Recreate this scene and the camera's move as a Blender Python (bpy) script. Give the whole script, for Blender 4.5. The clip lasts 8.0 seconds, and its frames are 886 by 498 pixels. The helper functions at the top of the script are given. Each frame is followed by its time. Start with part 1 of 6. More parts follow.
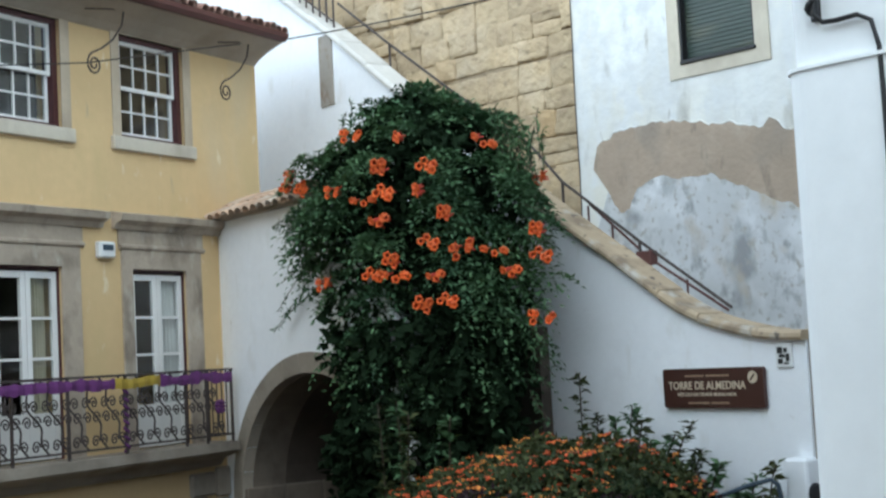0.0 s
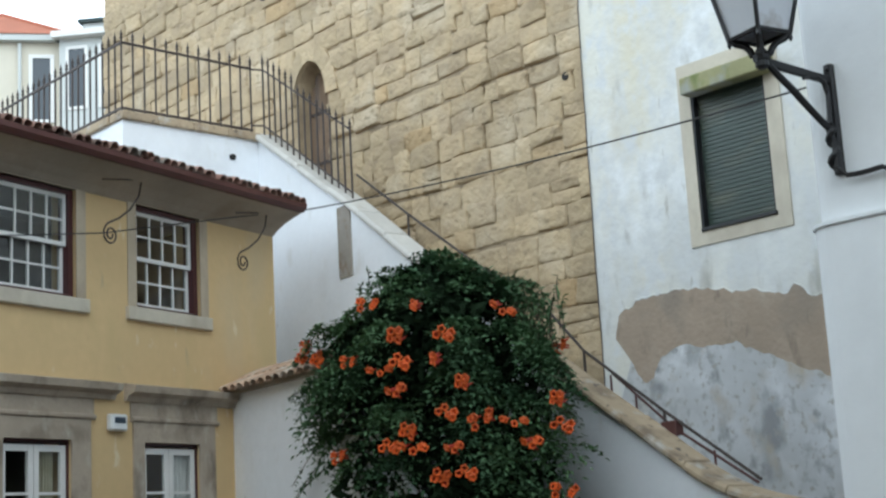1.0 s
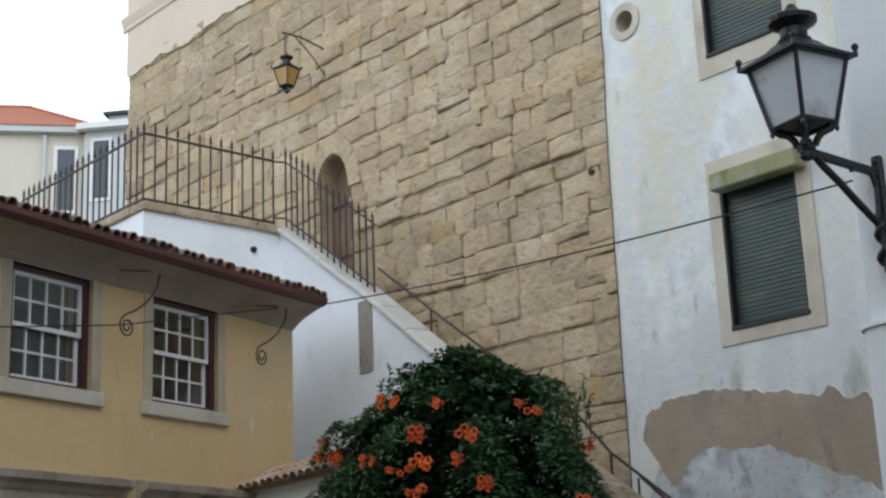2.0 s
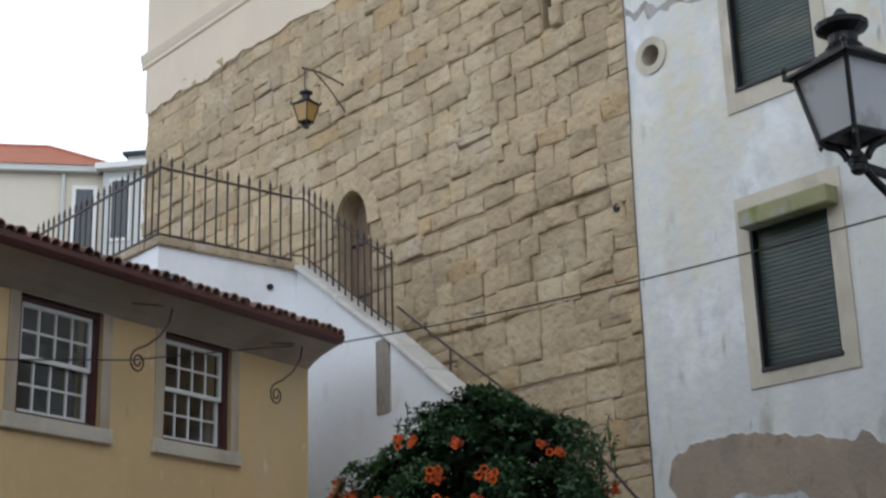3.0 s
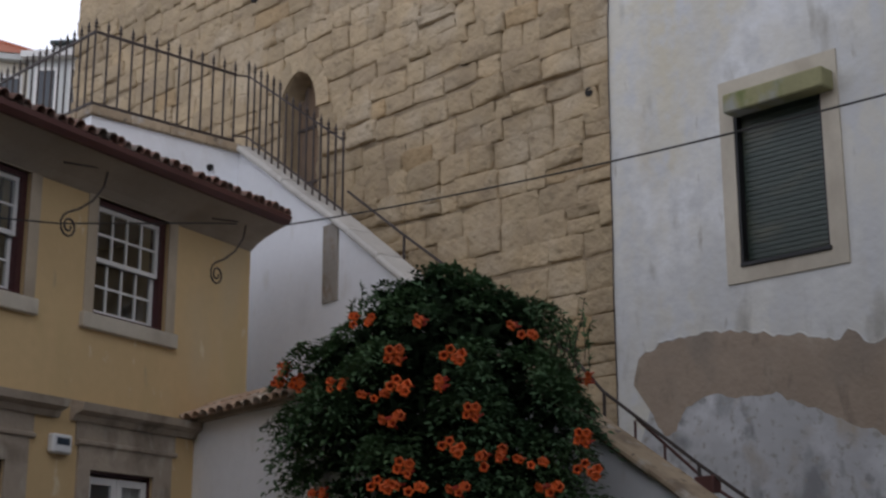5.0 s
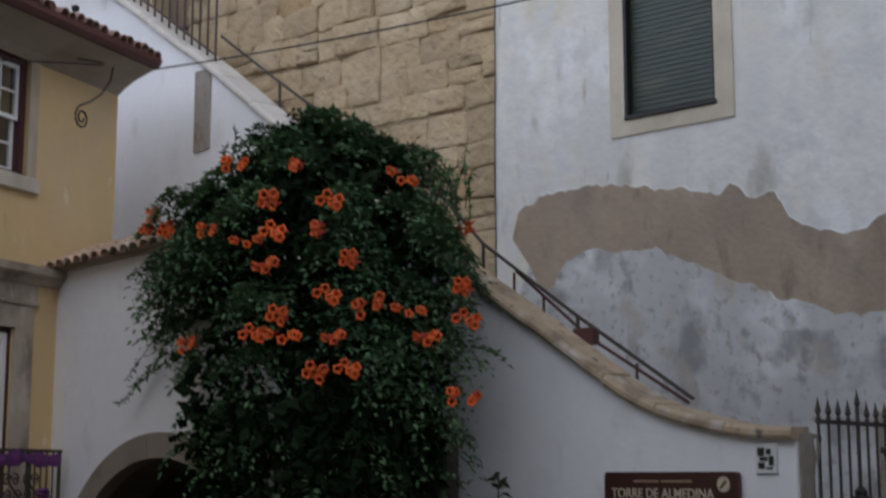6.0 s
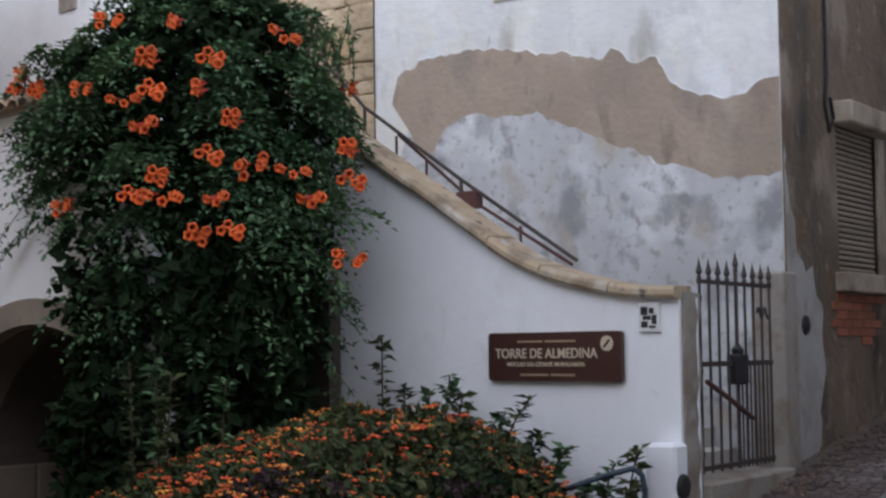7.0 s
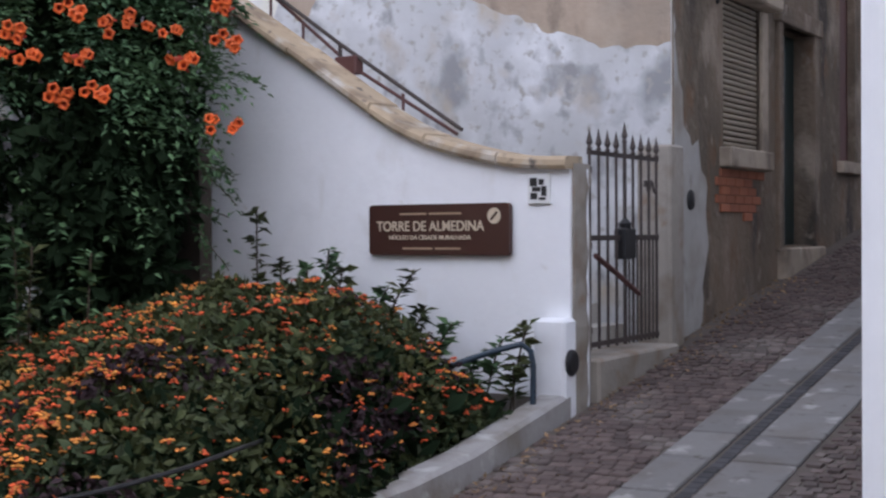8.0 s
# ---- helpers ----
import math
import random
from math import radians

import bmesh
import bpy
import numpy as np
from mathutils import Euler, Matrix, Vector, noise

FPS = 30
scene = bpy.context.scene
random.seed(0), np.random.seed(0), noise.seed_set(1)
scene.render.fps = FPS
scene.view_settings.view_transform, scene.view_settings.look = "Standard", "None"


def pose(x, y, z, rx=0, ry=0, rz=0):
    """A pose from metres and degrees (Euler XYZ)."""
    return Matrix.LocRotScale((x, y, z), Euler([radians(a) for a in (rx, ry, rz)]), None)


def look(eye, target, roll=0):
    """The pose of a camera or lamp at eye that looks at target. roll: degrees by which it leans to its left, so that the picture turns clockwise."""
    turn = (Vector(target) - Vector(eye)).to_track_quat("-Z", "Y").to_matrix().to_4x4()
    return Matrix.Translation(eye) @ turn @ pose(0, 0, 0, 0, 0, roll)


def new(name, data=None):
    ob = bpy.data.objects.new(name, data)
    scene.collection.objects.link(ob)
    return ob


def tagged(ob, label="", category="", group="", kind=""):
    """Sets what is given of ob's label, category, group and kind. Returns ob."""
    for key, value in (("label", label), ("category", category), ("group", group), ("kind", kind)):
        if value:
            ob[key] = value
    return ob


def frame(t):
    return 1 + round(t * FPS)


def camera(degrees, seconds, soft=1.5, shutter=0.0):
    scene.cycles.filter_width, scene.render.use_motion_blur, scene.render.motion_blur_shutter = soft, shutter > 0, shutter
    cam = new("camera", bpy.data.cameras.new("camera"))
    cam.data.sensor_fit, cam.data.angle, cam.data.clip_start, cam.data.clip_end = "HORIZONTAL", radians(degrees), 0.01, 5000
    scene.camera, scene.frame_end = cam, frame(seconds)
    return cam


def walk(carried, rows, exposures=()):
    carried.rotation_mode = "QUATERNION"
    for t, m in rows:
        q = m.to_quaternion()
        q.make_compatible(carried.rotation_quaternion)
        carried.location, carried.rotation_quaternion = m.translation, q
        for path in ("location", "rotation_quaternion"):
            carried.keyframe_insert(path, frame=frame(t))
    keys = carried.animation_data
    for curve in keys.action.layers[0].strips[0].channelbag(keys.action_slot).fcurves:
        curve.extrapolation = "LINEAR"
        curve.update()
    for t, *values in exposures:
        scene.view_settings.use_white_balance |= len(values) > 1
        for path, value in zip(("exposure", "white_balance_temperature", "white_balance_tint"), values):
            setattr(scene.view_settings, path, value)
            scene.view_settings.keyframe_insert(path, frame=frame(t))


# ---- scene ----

from collections import defaultdict

cam = camera(34.45, 8.0, soft=2.3, shutter=0.25)
PATH = [
    (0, look((13.021, -14.409, 2.762), (5.708, -7.627, 3.485), -3.03)),
    (0.5, look((12.932, -14.247, 2.722), (5.628, -7.557, 4.099), -3.36)),
    (1, look((12.818, -14.143, 2.718), (5.560, -7.547, 4.668), -3.23)),
    (1.5, look((12.681, -14.076, 2.793), (5.457, -7.561, 5.110), -2.94)),
    (1.7, look((12.615, -14.025, 2.794), (5.400, -7.550, 5.246), -2.74)),
    (2.8, look((12.235, -13.610, 2.814), (4.974, -7.338, 5.633), -1.91)),
    (3, look((12.137, -13.593, 2.792), (4.904, -7.342, 5.727), -1.73)),
    (3.5, look((11.983, -13.637, 2.628), (5.046, -7.617, 6.583), -1.06)),
    (3.8, look((11.770, -13.561, 2.589), (4.804, -7.496, 6.422), -0.80)),
    (4, look((11.620, -13.485, 2.577), (4.587, -7.353, 6.175), -0.53)),
    (4.5, look((11.220, -13.232, 2.557), (4.118, -6.916, 5.668), -0.07)),
    (4.7, look((11.064, -13.131, 2.554), (3.962, -6.665, 5.338), -0.02)),
    (5.8, look((10.458, -12.732, 2.487), (3.934, -5.389, 4.362), -0.05)),
    (6, look((10.475, -12.685, 2.436), (4.004, -5.223, 3.999), -0.08)),
    (6.5, look((10.354, -12.668, 2.392), (4.177, -4.865, 3.370), -0.28)),
    (7, look((10.223, -12.711, 2.312), (4.455, -4.573, 3.024), -0.62)),
    (7.5, look((10.034, -12.496, 2.257), (4.545, -4.137, 2.384), -0.70)),
    (7.6, look((9.976, -12.466, 2.252), (4.574, -4.051, 2.283), -0.81)),
    (8, look((9.757, -12.370, 2.232), (4.811, -3.680, 2.116), -0.35)),
]
walk(cam, PATH, exposures=[
    (0, -0.10, 5480, 0), (0.8, -0.54, 5600, 0), (1.5, -0.92, 5760, 3), (3, -1.40, 5820, 8), (3.5, -1.44, 5850, 10), (4, -1.82, 5960, 14), (4.5, -1.98, 6100, 17),
    (5.8, -1.56, 5890, 14), (6.5, -0.90, 5840, 14), (7, -0.53, 5790, 16), (7.5, -0.32, 5760, 18), (8, -0.10, 5720, 19)])

# ---- light: a bright overcast sky with a faint, broad sun ----
SUN_EL, SUN_AZ = radians(48), radians(134)
world = bpy.data.worlds.new("overcast_sky")
scene.world = world
world.use_nodes = True
wn, wl = world.node_tree.nodes, world.node_tree.links
sky = wn.new("ShaderNodeTexSky")
sky.sky_type, sky.sun_disc = "NISHITA", False
sky.sun_elevation, sky.sun_rotation = SUN_EL, SUN_AZ
sky.air_density, sky.dust_density = 1.0, 8.0
veil = wn.new("ShaderNodeMix")
veil.data_type = "RGBA"
veil.inputs[0].default_value = 0.88
coord = wn.new("ShaderNodeTexCoord")
split = wn.new("ShaderNodeSeparateXYZ")
wl.new(coord.outputs["Generated"], split.inputs[0])
haze = wn.new("ShaderNodeMapRange")
haze.inputs[1].default_value, haze.inputs[2].default_value = 0.40, 0.80
haze.inputs[3].default_value, haze.inputs[4].default_value = 34.0, 7.5
wl.new(split.outputs[2], haze.inputs[0])
cloud = wn.new("ShaderNodeVectorMath")
cloud.operation = "SCALE"
cloud.inputs[0].default_value = (0.98, 1.0, 1.04)
wl.new(haze.outputs[0], cloud.inputs[3])
wl.new(cloud.outputs[0], veil.inputs[7])
wl.new(sky.outputs[0], veil.inputs[6])
bg = wn["Background"]
wl.new(veil.outputs[2], bg.inputs[0])
bg.inputs[1].default_value = 0.15
sun = new("sun", bpy.data.lights.new("sun", "SUN"))
sun.data.energy, sun.data.angle, sun.data.color = 0.8, radians(50), (1.0, 0.95, 0.88)
sun.matrix_world = look((0, 0, 0), (-math.sin(SUN_AZ) * math.cos(SUN_EL), -math.cos(SUN_AZ) * math.cos(SUN_EL), -math.sin(SUN_EL)))


# ---- materials ----
def surf(name, col, rough=0.85, vary=0.12, big=0.6, fine=14.0, bump=0.25, metal=0.0, stain=None, stain_at=(0.55, 0.7),
         stain_scale=0.9, streak=1.0, rnd=0.0, island=0.0, dist=0.01, second=None, extra=(), rare=None):
    """Base colour varied at two scales, optional stains with a shape of their own, fine relief."""
    m = bpy.data.materials.new(name)
    m.use_nodes = True
    n, l = m.node_tree.nodes, m.node_tree.links
    b = n["Principled BSDF"]
    b.inputs["Roughness"].default_value, b.inputs["Metallic"].default_value = rough, metal
    geo = n.new("ShaderNodeNewGeometry")

    def noise_tex(scale, detail, stretch=1.0):
        mp = n.new("ShaderNodeMapping")
        mp.inputs["Scale"].default_value = (1, 1, stretch)
        l.new(geo.outputs["Position"], mp.inputs[0])
        t = n.new("ShaderNodeTexNoise")
        t.inputs["Scale"].default_value, t.inputs["Detail"].default_value = scale, detail
        l.new(mp.outputs[0], t.inputs["Vector"])
        return t.outputs[0]

    def ramp(src, lo, hi):
        r = n.new("ShaderNodeMapRange")
        r.inputs[1].default_value, r.inputs[2].default_value = lo, hi
        l.new(src, r.inputs[0])
        return r.outputs[0]

    def mix(fac, a, bb, kind="MIX"):
        x = n.new("ShaderNodeMix")
        x.data_type, x.blend_type = "RGBA", kind
        for slot, v in ((0, fac), (6, a), (7, bb)):
            if isinstance(v, (float, int)):
                x.inputs[slot].default_value = v
            elif isinstance(v, tuple):
                x.inputs[slot].default_value = (*v[:3], 1)
            else:
                l.new(v, x.inputs[slot])
        return x.outputs[2]

    def mul(c, k):
        return tuple(min(1.0, v * k) for v in c[:3])

    c = mix(ramp(noise_tex(big, 4), 0.3, 0.7), mul(col, 1 - vary), mul(second or col, 1 + vary))
    c = mix(ramp(noise_tex(fine, 5), 0.25, 0.75), c, mix(0.5, c, mul(col, 1 - 1.6 * vary)))
    if stain:
        c = mix(ramp(noise_tex(stain_scale, 7, streak), *stain_at), c, tuple(stain))
    for col2, scale2, lo2, hi2, streak2 in extra:
        c = mix(ramp(noise_tex(scale2, 8, streak2), lo2, hi2), c, tuple(col2))
    if rare:
        # a few pieces in another tint
        pick = n.new("ShaderNodeMath")
        pick.operation = "MULTIPLY"
        pick.inputs[1].default_value = 7.31
        l.new(n.new("ShaderNodeObjectInfo").outputs["Random"], pick.inputs[0])
        part_of = n.new("ShaderNodeMath")
        part_of.operation = "FRACT"
        l.new(pick.outputs[0], part_of.inputs[0])
        c = mix(ramp(part_of.outputs[0], rare[1], rare[1] + 0.06), c, mix(0.6, c, tuple(rare[0])))
    if rnd or island:
        src = n.new("ShaderNodeObjectInfo").outputs["Random"] if rnd else geo.outputs["Random Per Island"]
        k = rnd or island
        hs = n.new("ShaderNodeHueSaturation")
        r = n.new("ShaderNodeMapRange")
        r.inputs[3].default_value, r.inputs[4].default_value = 1 - k, 1 + k
        l.new(src, r.inputs[0])
        l.new(r.outputs[0], hs.inputs["Value"])
        l.new(c, hs.inputs["Color"])
        c = hs.outputs[0]
    l.new(c, b.inputs["Base Color"])
    if bump:
        bp = n.new("ShaderNodeBump")
        bp.inputs["Strength"].default_value, bp.inputs["Distance"].default_value = bump, dist
        add = n.new("ShaderNodeMath")
        l.new(noise_tex(fine * 1.7, 6), add.inputs[0])
        l.new(noise_tex(fine * 0.3, 4), add.inputs[1])
        l.new(add.outputs[0], bp.inputs["Height"])
        l.new(bp.outputs[0], b.inputs["Normal"])
    return m


def glass_mat(name, tint=(0.05, 0.06, 0.07), rough=0.08):
    m = bpy.data.materials.new(name)
    m.use_nodes = True
    b = m.node_tree.nodes["Principled BSDF"]
    b.inputs["Base Color"].default_value = (*tint, 1)
    b.inputs["Roughness"].default_value = rough
    b.inputs["IOR"].default_value = 1.5
    return m


M_WHITE = surf("white_limewash", (0.88, 0.90, 0.93), vary=0.045, big=0.5, fine=9, bump=0.35, stain=(0.68, 0.69, 0.70), stain_at=(0.60, 0.85), stain_scale=0.7,
               extra=[((0.74, 0.74, 0.72), 3.1, 0.60, 0.82, 0.5), ((0.60, 0.57, 0.52), 7.0, 0.70, 0.80, 0.6)])
M_HOUSE = surf("old_white_render", (0.72, 0.725, 0.70), vary=0.06, big=0.5, fine=3, bump=0.7, dist=0.03, stain=(0.655, 0.615, 0.49), stain_at=(0.40, 0.66),
               stain_scale=0.5, streak=0.5, extra=[((0.57, 0.575, 0.56), 1.3, 0.50, 0.72, 0.35), ((0.56, 0.485, 0.345), 0.8, 0.55, 0.74, 0.2), ((0.77, 0.785, 0.79), 1.0, 0.50, 0.64, 0.8),
                                                   ((0.63, 0.64, 0.635), 4.5, 0.46, 0.66, 0.7), ((0.43, 0.42, 0.38), 2.6, 0.62, 0.76, 0.4), ((0.38, 0.36, 0.31), 7.0, 0.68, 0.78, 0.25)])
M_LIME = surf("flaking_grey_limewash", (0.555, 0.565, 0.575), vary=0.13, big=1.0, fine=5, bump=0.6, stain=(0.42, 0.425, 0.42), stain_at=(0.42, 0.72), stain_scale=0.9,
              extra=[((0.68, 0.69, 0.70), 1.4, 0.52, 0.70, 1.0), ((0.27, 0.275, 0.28), 1.9, 0.56, 0.70, 0.8), ((0.42, 0.36, 0.28), 2.6, 0.57, 0.78, 0.8), ((0.28, 0.28, 0.28), 4.2, 0.57, 0.70, 0.9), ((0.36, 0.345, 0.32), 10.0, 0.57, 0.68, 1.0)])
M_BARE = surf("bare_mortar_render", (0.36, 0.285, 0.215), vary=0.12, big=1.3, fine=10, bump=0.6, dist=0.02, stain=(0.27, 0.225, 0.18), stain_at=(0.50, 0.68), stain_scale=1.6,
              extra=[((0.44, 0.37, 0.29), 1.8, 0.52, 0.76, 0.5), ((0.19, 0.155, 0.12), 5.0, 0.58, 0.78, 0.4)])
M_NEAR = surf("blue_white_limewash", (0.86, 0.885, 0.905), vary=0.05, big=0.9, fine=8, bump=0.25, stain=(0.58, 0.60, 0.60), stain_at=(0.6, 0.85), stain_scale=0.8, streak=0.4)
M_YELLOW = surf("ochre_yellow_render", (0.65, 0.475, 0.245), vary=0.07, big=0.6, fine=8, bump=0.25, stain=(0.55, 0.46, 0.30), stain_at=(0.58, 0.8), stain_scale=0.6, streak=0.4,
                extra=[((0.58, 0.44, 0.22), 1.7, 0.54, 0.75, 0.3), ((0.42, 0.34, 0.22), 3.2, 0.66, 0.76, 0.25), ((0.72, 0.62, 0.42), 4.5, 0.66, 0.74, 0.5)])
# aged plaster, its tone part darkened to take in the eave's shade
M_SOFFIT = surf("shade_toned_aged_plaster", (0.37, 0.315, 0.25), vary=0.10, big=0.9, bump=0.25, stain=(0.25, 0.205, 0.155), stain_at=(0.48, 0.72), stain_scale=1.1)
M_STONE = surf("golden_limestone", (0.50, 0.395, 0.247), rough=0.92, vary=0.12, big=1.1, fine=5, bump=1.0, dist=0.06, stain=(0.385, 0.30, 0.195), stain_at=(0.44, 0.72),
               stain_scale=2.0, rnd=0.12, second=(0.47, 0.36, 0.22), rare=((0.42, 0.27, 0.11), 0.955),
               extra=[((0.545, 0.46, 0.335), 0.9, 0.52, 0.74, 1.0), ((0.30, 0.235, 0.15), 5.5, 0.60, 0.74, 1.6)])
M_MORTAR = surf("weathered_mortar", (0.40, 0.315, 0.20), vary=0.16, big=1.2, fine=7, bump=0.9, dist=0.03, stain=(0.24, 0.185, 0.12), stain_at=(0.46, 0.66), stain_scale=1.6)
M_PINK = surf("pale_pink_plaster", (0.70, 0.60, 0.47), vary=0.05, big=0.5, fine=8, bump=0.2, stain=(0.58, 0.50, 0.40), stain_at=(0.58, 0.8), stain_scale=0.7, streak=0.5)
M_TRIM = surf("tan_stone_trim", (0.48, 0.375, 0.23), vary=0.12, big=1.0, fine=12, bump=0.3, stain=(0.36, 0.28, 0.18), stain_at=(0.5, 0.7), stain_scale=2.0)
M_FRAMESTONE = surf("cream_stone_surround", (0.58, 0.53, 0.43), vary=0.10, big=1.0, fine=12, bump=0.3, stain=(0.42, 0.37, 0.29), stain_at=(0.50, 0.70), stain_scale=2.2, streak=0.6)
# worn, stained stone, also darkened for the shade beside the windows
M_SURROUND = surf("worn_shade_toned_surround", (0.50, 0.42, 0.31), vary=0.12, big=1.0, fine=12, bump=0.3, stain=(0.34, 0.28, 0.21), stain_at=(0.46, 0.66), stain_scale=1.8, streak=0.5)
M_GREYSTONE = surf("grey_brown_dressed_stone", (0.43, 0.36, 0.28), vary=0.14, big=1.4, fine=14, bump=0.45, stain=(0.19, 0.155, 0.12), stain_at=(0.50, 0.68), stain_scale=2.0,
                   extra=[((0.50, 0.45, 0.37), 3.4, 0.56, 0.70, 0.6)])
M_ARCHSTONE = surf("smooth_grey_arch_stone", (0.30, 0.26, 0.21), vary=0.14, big=1.4, fine=14, bump=0.4, stain=(0.18, 0.15, 0.12), stain_at=(0.50, 0.70), stain_scale=1.6, rnd=0.06)
M_CAP = surf("worn_coping_stone", (0.45, 0.355, 0.24), vary=0.12, big=1.5, fine=14, bump=0.5, stain=(0.22, 0.17, 0.12), stain_at=(0.50, 0.68), stain_scale=2.4, rnd=0.1,
             extra=[((0.50, 0.47, 0.42), 3.6, 0.55, 0.70, 1.0), ((0.13, 0.11, 0.09), 8.0, 0.60, 0.72, 1.0)])
M_CAPUP = surf("grey_white_coping", (0.58, 0.56, 0.52), vary=0.1, big=1.5, fine=14, bump=0.4, stain=(0.36, 0.33, 0.29), stain_at=(0.55, 0.75), stain_scale=2.4, rnd=0.08)
M_TILE = surf("weathered_clay_tile", (0.29, 0.165, 0.125), vary=0.25, big=3, fine=20, bump=0.4, stain=(0.21, 0.18, 0.15), stain_at=(0.48, 0.66), stain_scale=4, rnd=0.35)
M_TILEPALE = surf("pale_lichen_clay_tile", (0.52, 0.36, 0.25), vary=0.2, big=3, fine=20, bump=0.4, stain=(0.46, 0.42, 0.36), stain_at=(0.48, 0.66), stain_scale=4, rnd=0.2)
M_FASCIA = surf("dark_red_gutter", (0.10, 0.035, 0.03), rough=0.6, vary=0.15, bump=0.1)
M_REDWOOD = surf("oxblood_painted_wood", (0.06, 0.015, 0.017), rough=0.5, vary=0.12, bump=0.1)
M_WHITEWOOD = surf("white_painted_wood", (0.78, 0.77, 0.74), rough=0.5, vary=0.04, bump=0.08)
M_GLASS = glass_mat("dark_window_glass")
# near-black tone that puts the shade of rooms and holes into colour
M_DARK = surf("interior_shade_tone", (0.02, 0.018, 0.016), vary=0.2, bump=0.0)
# room walls toned down so the rooms read as unlit
M_ROOM = surf("shade_toned_room_wall", (0.10, 0.09, 0.08), vary=0.1, bump=0)
M_CURTAIN = surf("pale_curtain", (0.55, 0.50, 0.36), vary=0.1, bump=0.2)
M_IRON = surf("rusty_dark_iron", (0.075, 0.06, 0.055), rough=0.65, metal=0.3, vary=0.25, big=5, fine=40, bump=0.2)
M_BLACK = surf("black_painted_iron", (0.02, 0.02, 0.022), rough=0.45, metal=0.2, vary=0.2, bump=0.1)
M_REDIRON = surf("red_brown_painted_iron", (0.11, 0.045, 0.04), rough=0.6, vary=0.2, bump=0.1)
M_BLUEIRON = surf("dark_blue_painted_tube", (0.03, 0.05, 0.075), rough=0.45, vary=0.15, bump=0.05)
M_DOORWOOD = surf("weathered_plank_wood", (0.22, 0.15, 0.095), vary=0.2, big=2, fine=18, bump=0.4, streak=0.2, stain=(0.12, 0.10, 0.09), stain_at=(0.5, 0.7), stain_scale=5)
M_SHUT = surf("dark_green_slats", (0.040, 0.060, 0.048), rough=0.42, vary=0.2, big=0.9, bump=0.1, rnd=0.10, stain=(0.085, 0.092, 0.062), stain_at=(0.50, 0.70), stain_scale=1.1, streak=2.5)
M_BOX = surf("mossy_ochre_shutter_box", (0.30, 0.29, 0.15), vary=0.15, big=2, fine=14, bump=0.2, stain=(0.33, 0.34, 0.32), stain_at=(0.52, 0.66), stain_scale=2.2, extra=[((0.17, 0.20, 0.07), 3.0, 0.55, 0.70, 1.0)])
M_SLATS = surf("cream_shutter_slats", (0.31, 0.265, 0.20), rough=0.6, vary=0.1, bump=0.1, rnd=0.08)
M_SIGN = surf("dark_brown_enamel", (0.055, 0.022, 0.016), rough=0.4, vary=0.05, bump=0.02)
M_LETTER = surf("cream_lettering", (0.60, 0.51, 0.38), rough=0.6, vary=0.03, bump=0)
M_INK = surf("black_ink", (0.02, 0.02, 0.02), rough=0.6, vary=0.05, bump=0)
M_PLASTIC = surf("white_plastic", (0.75, 0.76, 0.76), rough=0.45, vary=0.03, bump=0)
M_PURPLE = surf("purple_crepe_ribbon", (0.12, 0.03, 0.14), rough=0.8, vary=0.15, bump=0.3)
M_GOLDRIB = surf("yellow_crepe_ribbon", (0.42, 0.30, 0.04), rough=0.8, vary=0.15, bump=0.3)
M_FROST = surf("frosted_lantern_glass", (0.60, 0.62, 0.66), rough=0.35, vary=0.06, bump=0.02, stain=(0.30, 0.27, 0.24), stain_at=(0.54, 0.72), stain_scale=6)
M_AMBER = surf("amber_lantern_glass", (0.42, 0.26, 0.08), rough=0.35, vary=0.15, bump=0.02)
M_SLAB = surf("pale_granite_slab", (0.20, 0.195, 0.19), vary=0.08, big=2, fine=30, bump=0.25, rnd=0.12, stain=(0.15, 0.135, 0.12), stain_at=(0.50, 0.70), stain_scale=2,
              extra=[((0.34, 0.33, 0.32), 3.4, 0.58, 0.68, 1.0), ((0.12, 0.11, 0.10), 9.0, 0.62, 0.72, 1.0)])
M_COBBLE = surf("red_brown_cobble", (0.115, 0.086, 0.078), vary=0.2, big=2.2, fine=40, stain=(0.19, 0.165, 0.15), stain_at=(0.54, 0.72), stain_scale=1.4, bump=0.4, rnd=0.35)
M_COBBLES = surf("red_brown_cobbles", (0.115, 0.086, 0.078), vary=0.2, big=2.2, fine=40, stain=(0.19, 0.165, 0.15), stain_at=(0.54, 0.72), stain_scale=1.4, bump=0.4, island=0.35)
M_SETT = surf("dark_basalt_sett", (0.06, 0.06, 0.065), vary=0.2, big=6, fine=40, bump=0.3, rnd=0.25)
M_EARTH = surf("grey_brown_ground", (0.12, 0.10, 0.085), vary=0.2, big=1.0, fine=30, bump=0.6)
M_SOIL = surf("dark_garden_soil", (0.05, 0.04, 0.03), vary=0.2, big=3, fine=30, bump=0.8)
M_LEAF = surf("deep_green_leaflet", (0.068, 0.138, 0.070), rough=0.65, vary=0.25, big=1.3, fine=9, bump=0.05, island=0.28, second=(0.105, 0.178, 0.076))
M_LEAF2 = surf("mid_green_leaf", (0.034, 0.056, 0.023), rough=0.6, vary=0.25, big=1.6, fine=9, bump=0.05, island=0.4, second=(0.066, 0.072, 0.025))
# inner leaves near-black: the foliage's shade is put into their colour
M_LEAFSHADE = surf("shade_toned_inner_leaf", (0.015, 0.027, 0.013), rough=0.75, vary=0.3, big=2, fine=8, bump=0.3)
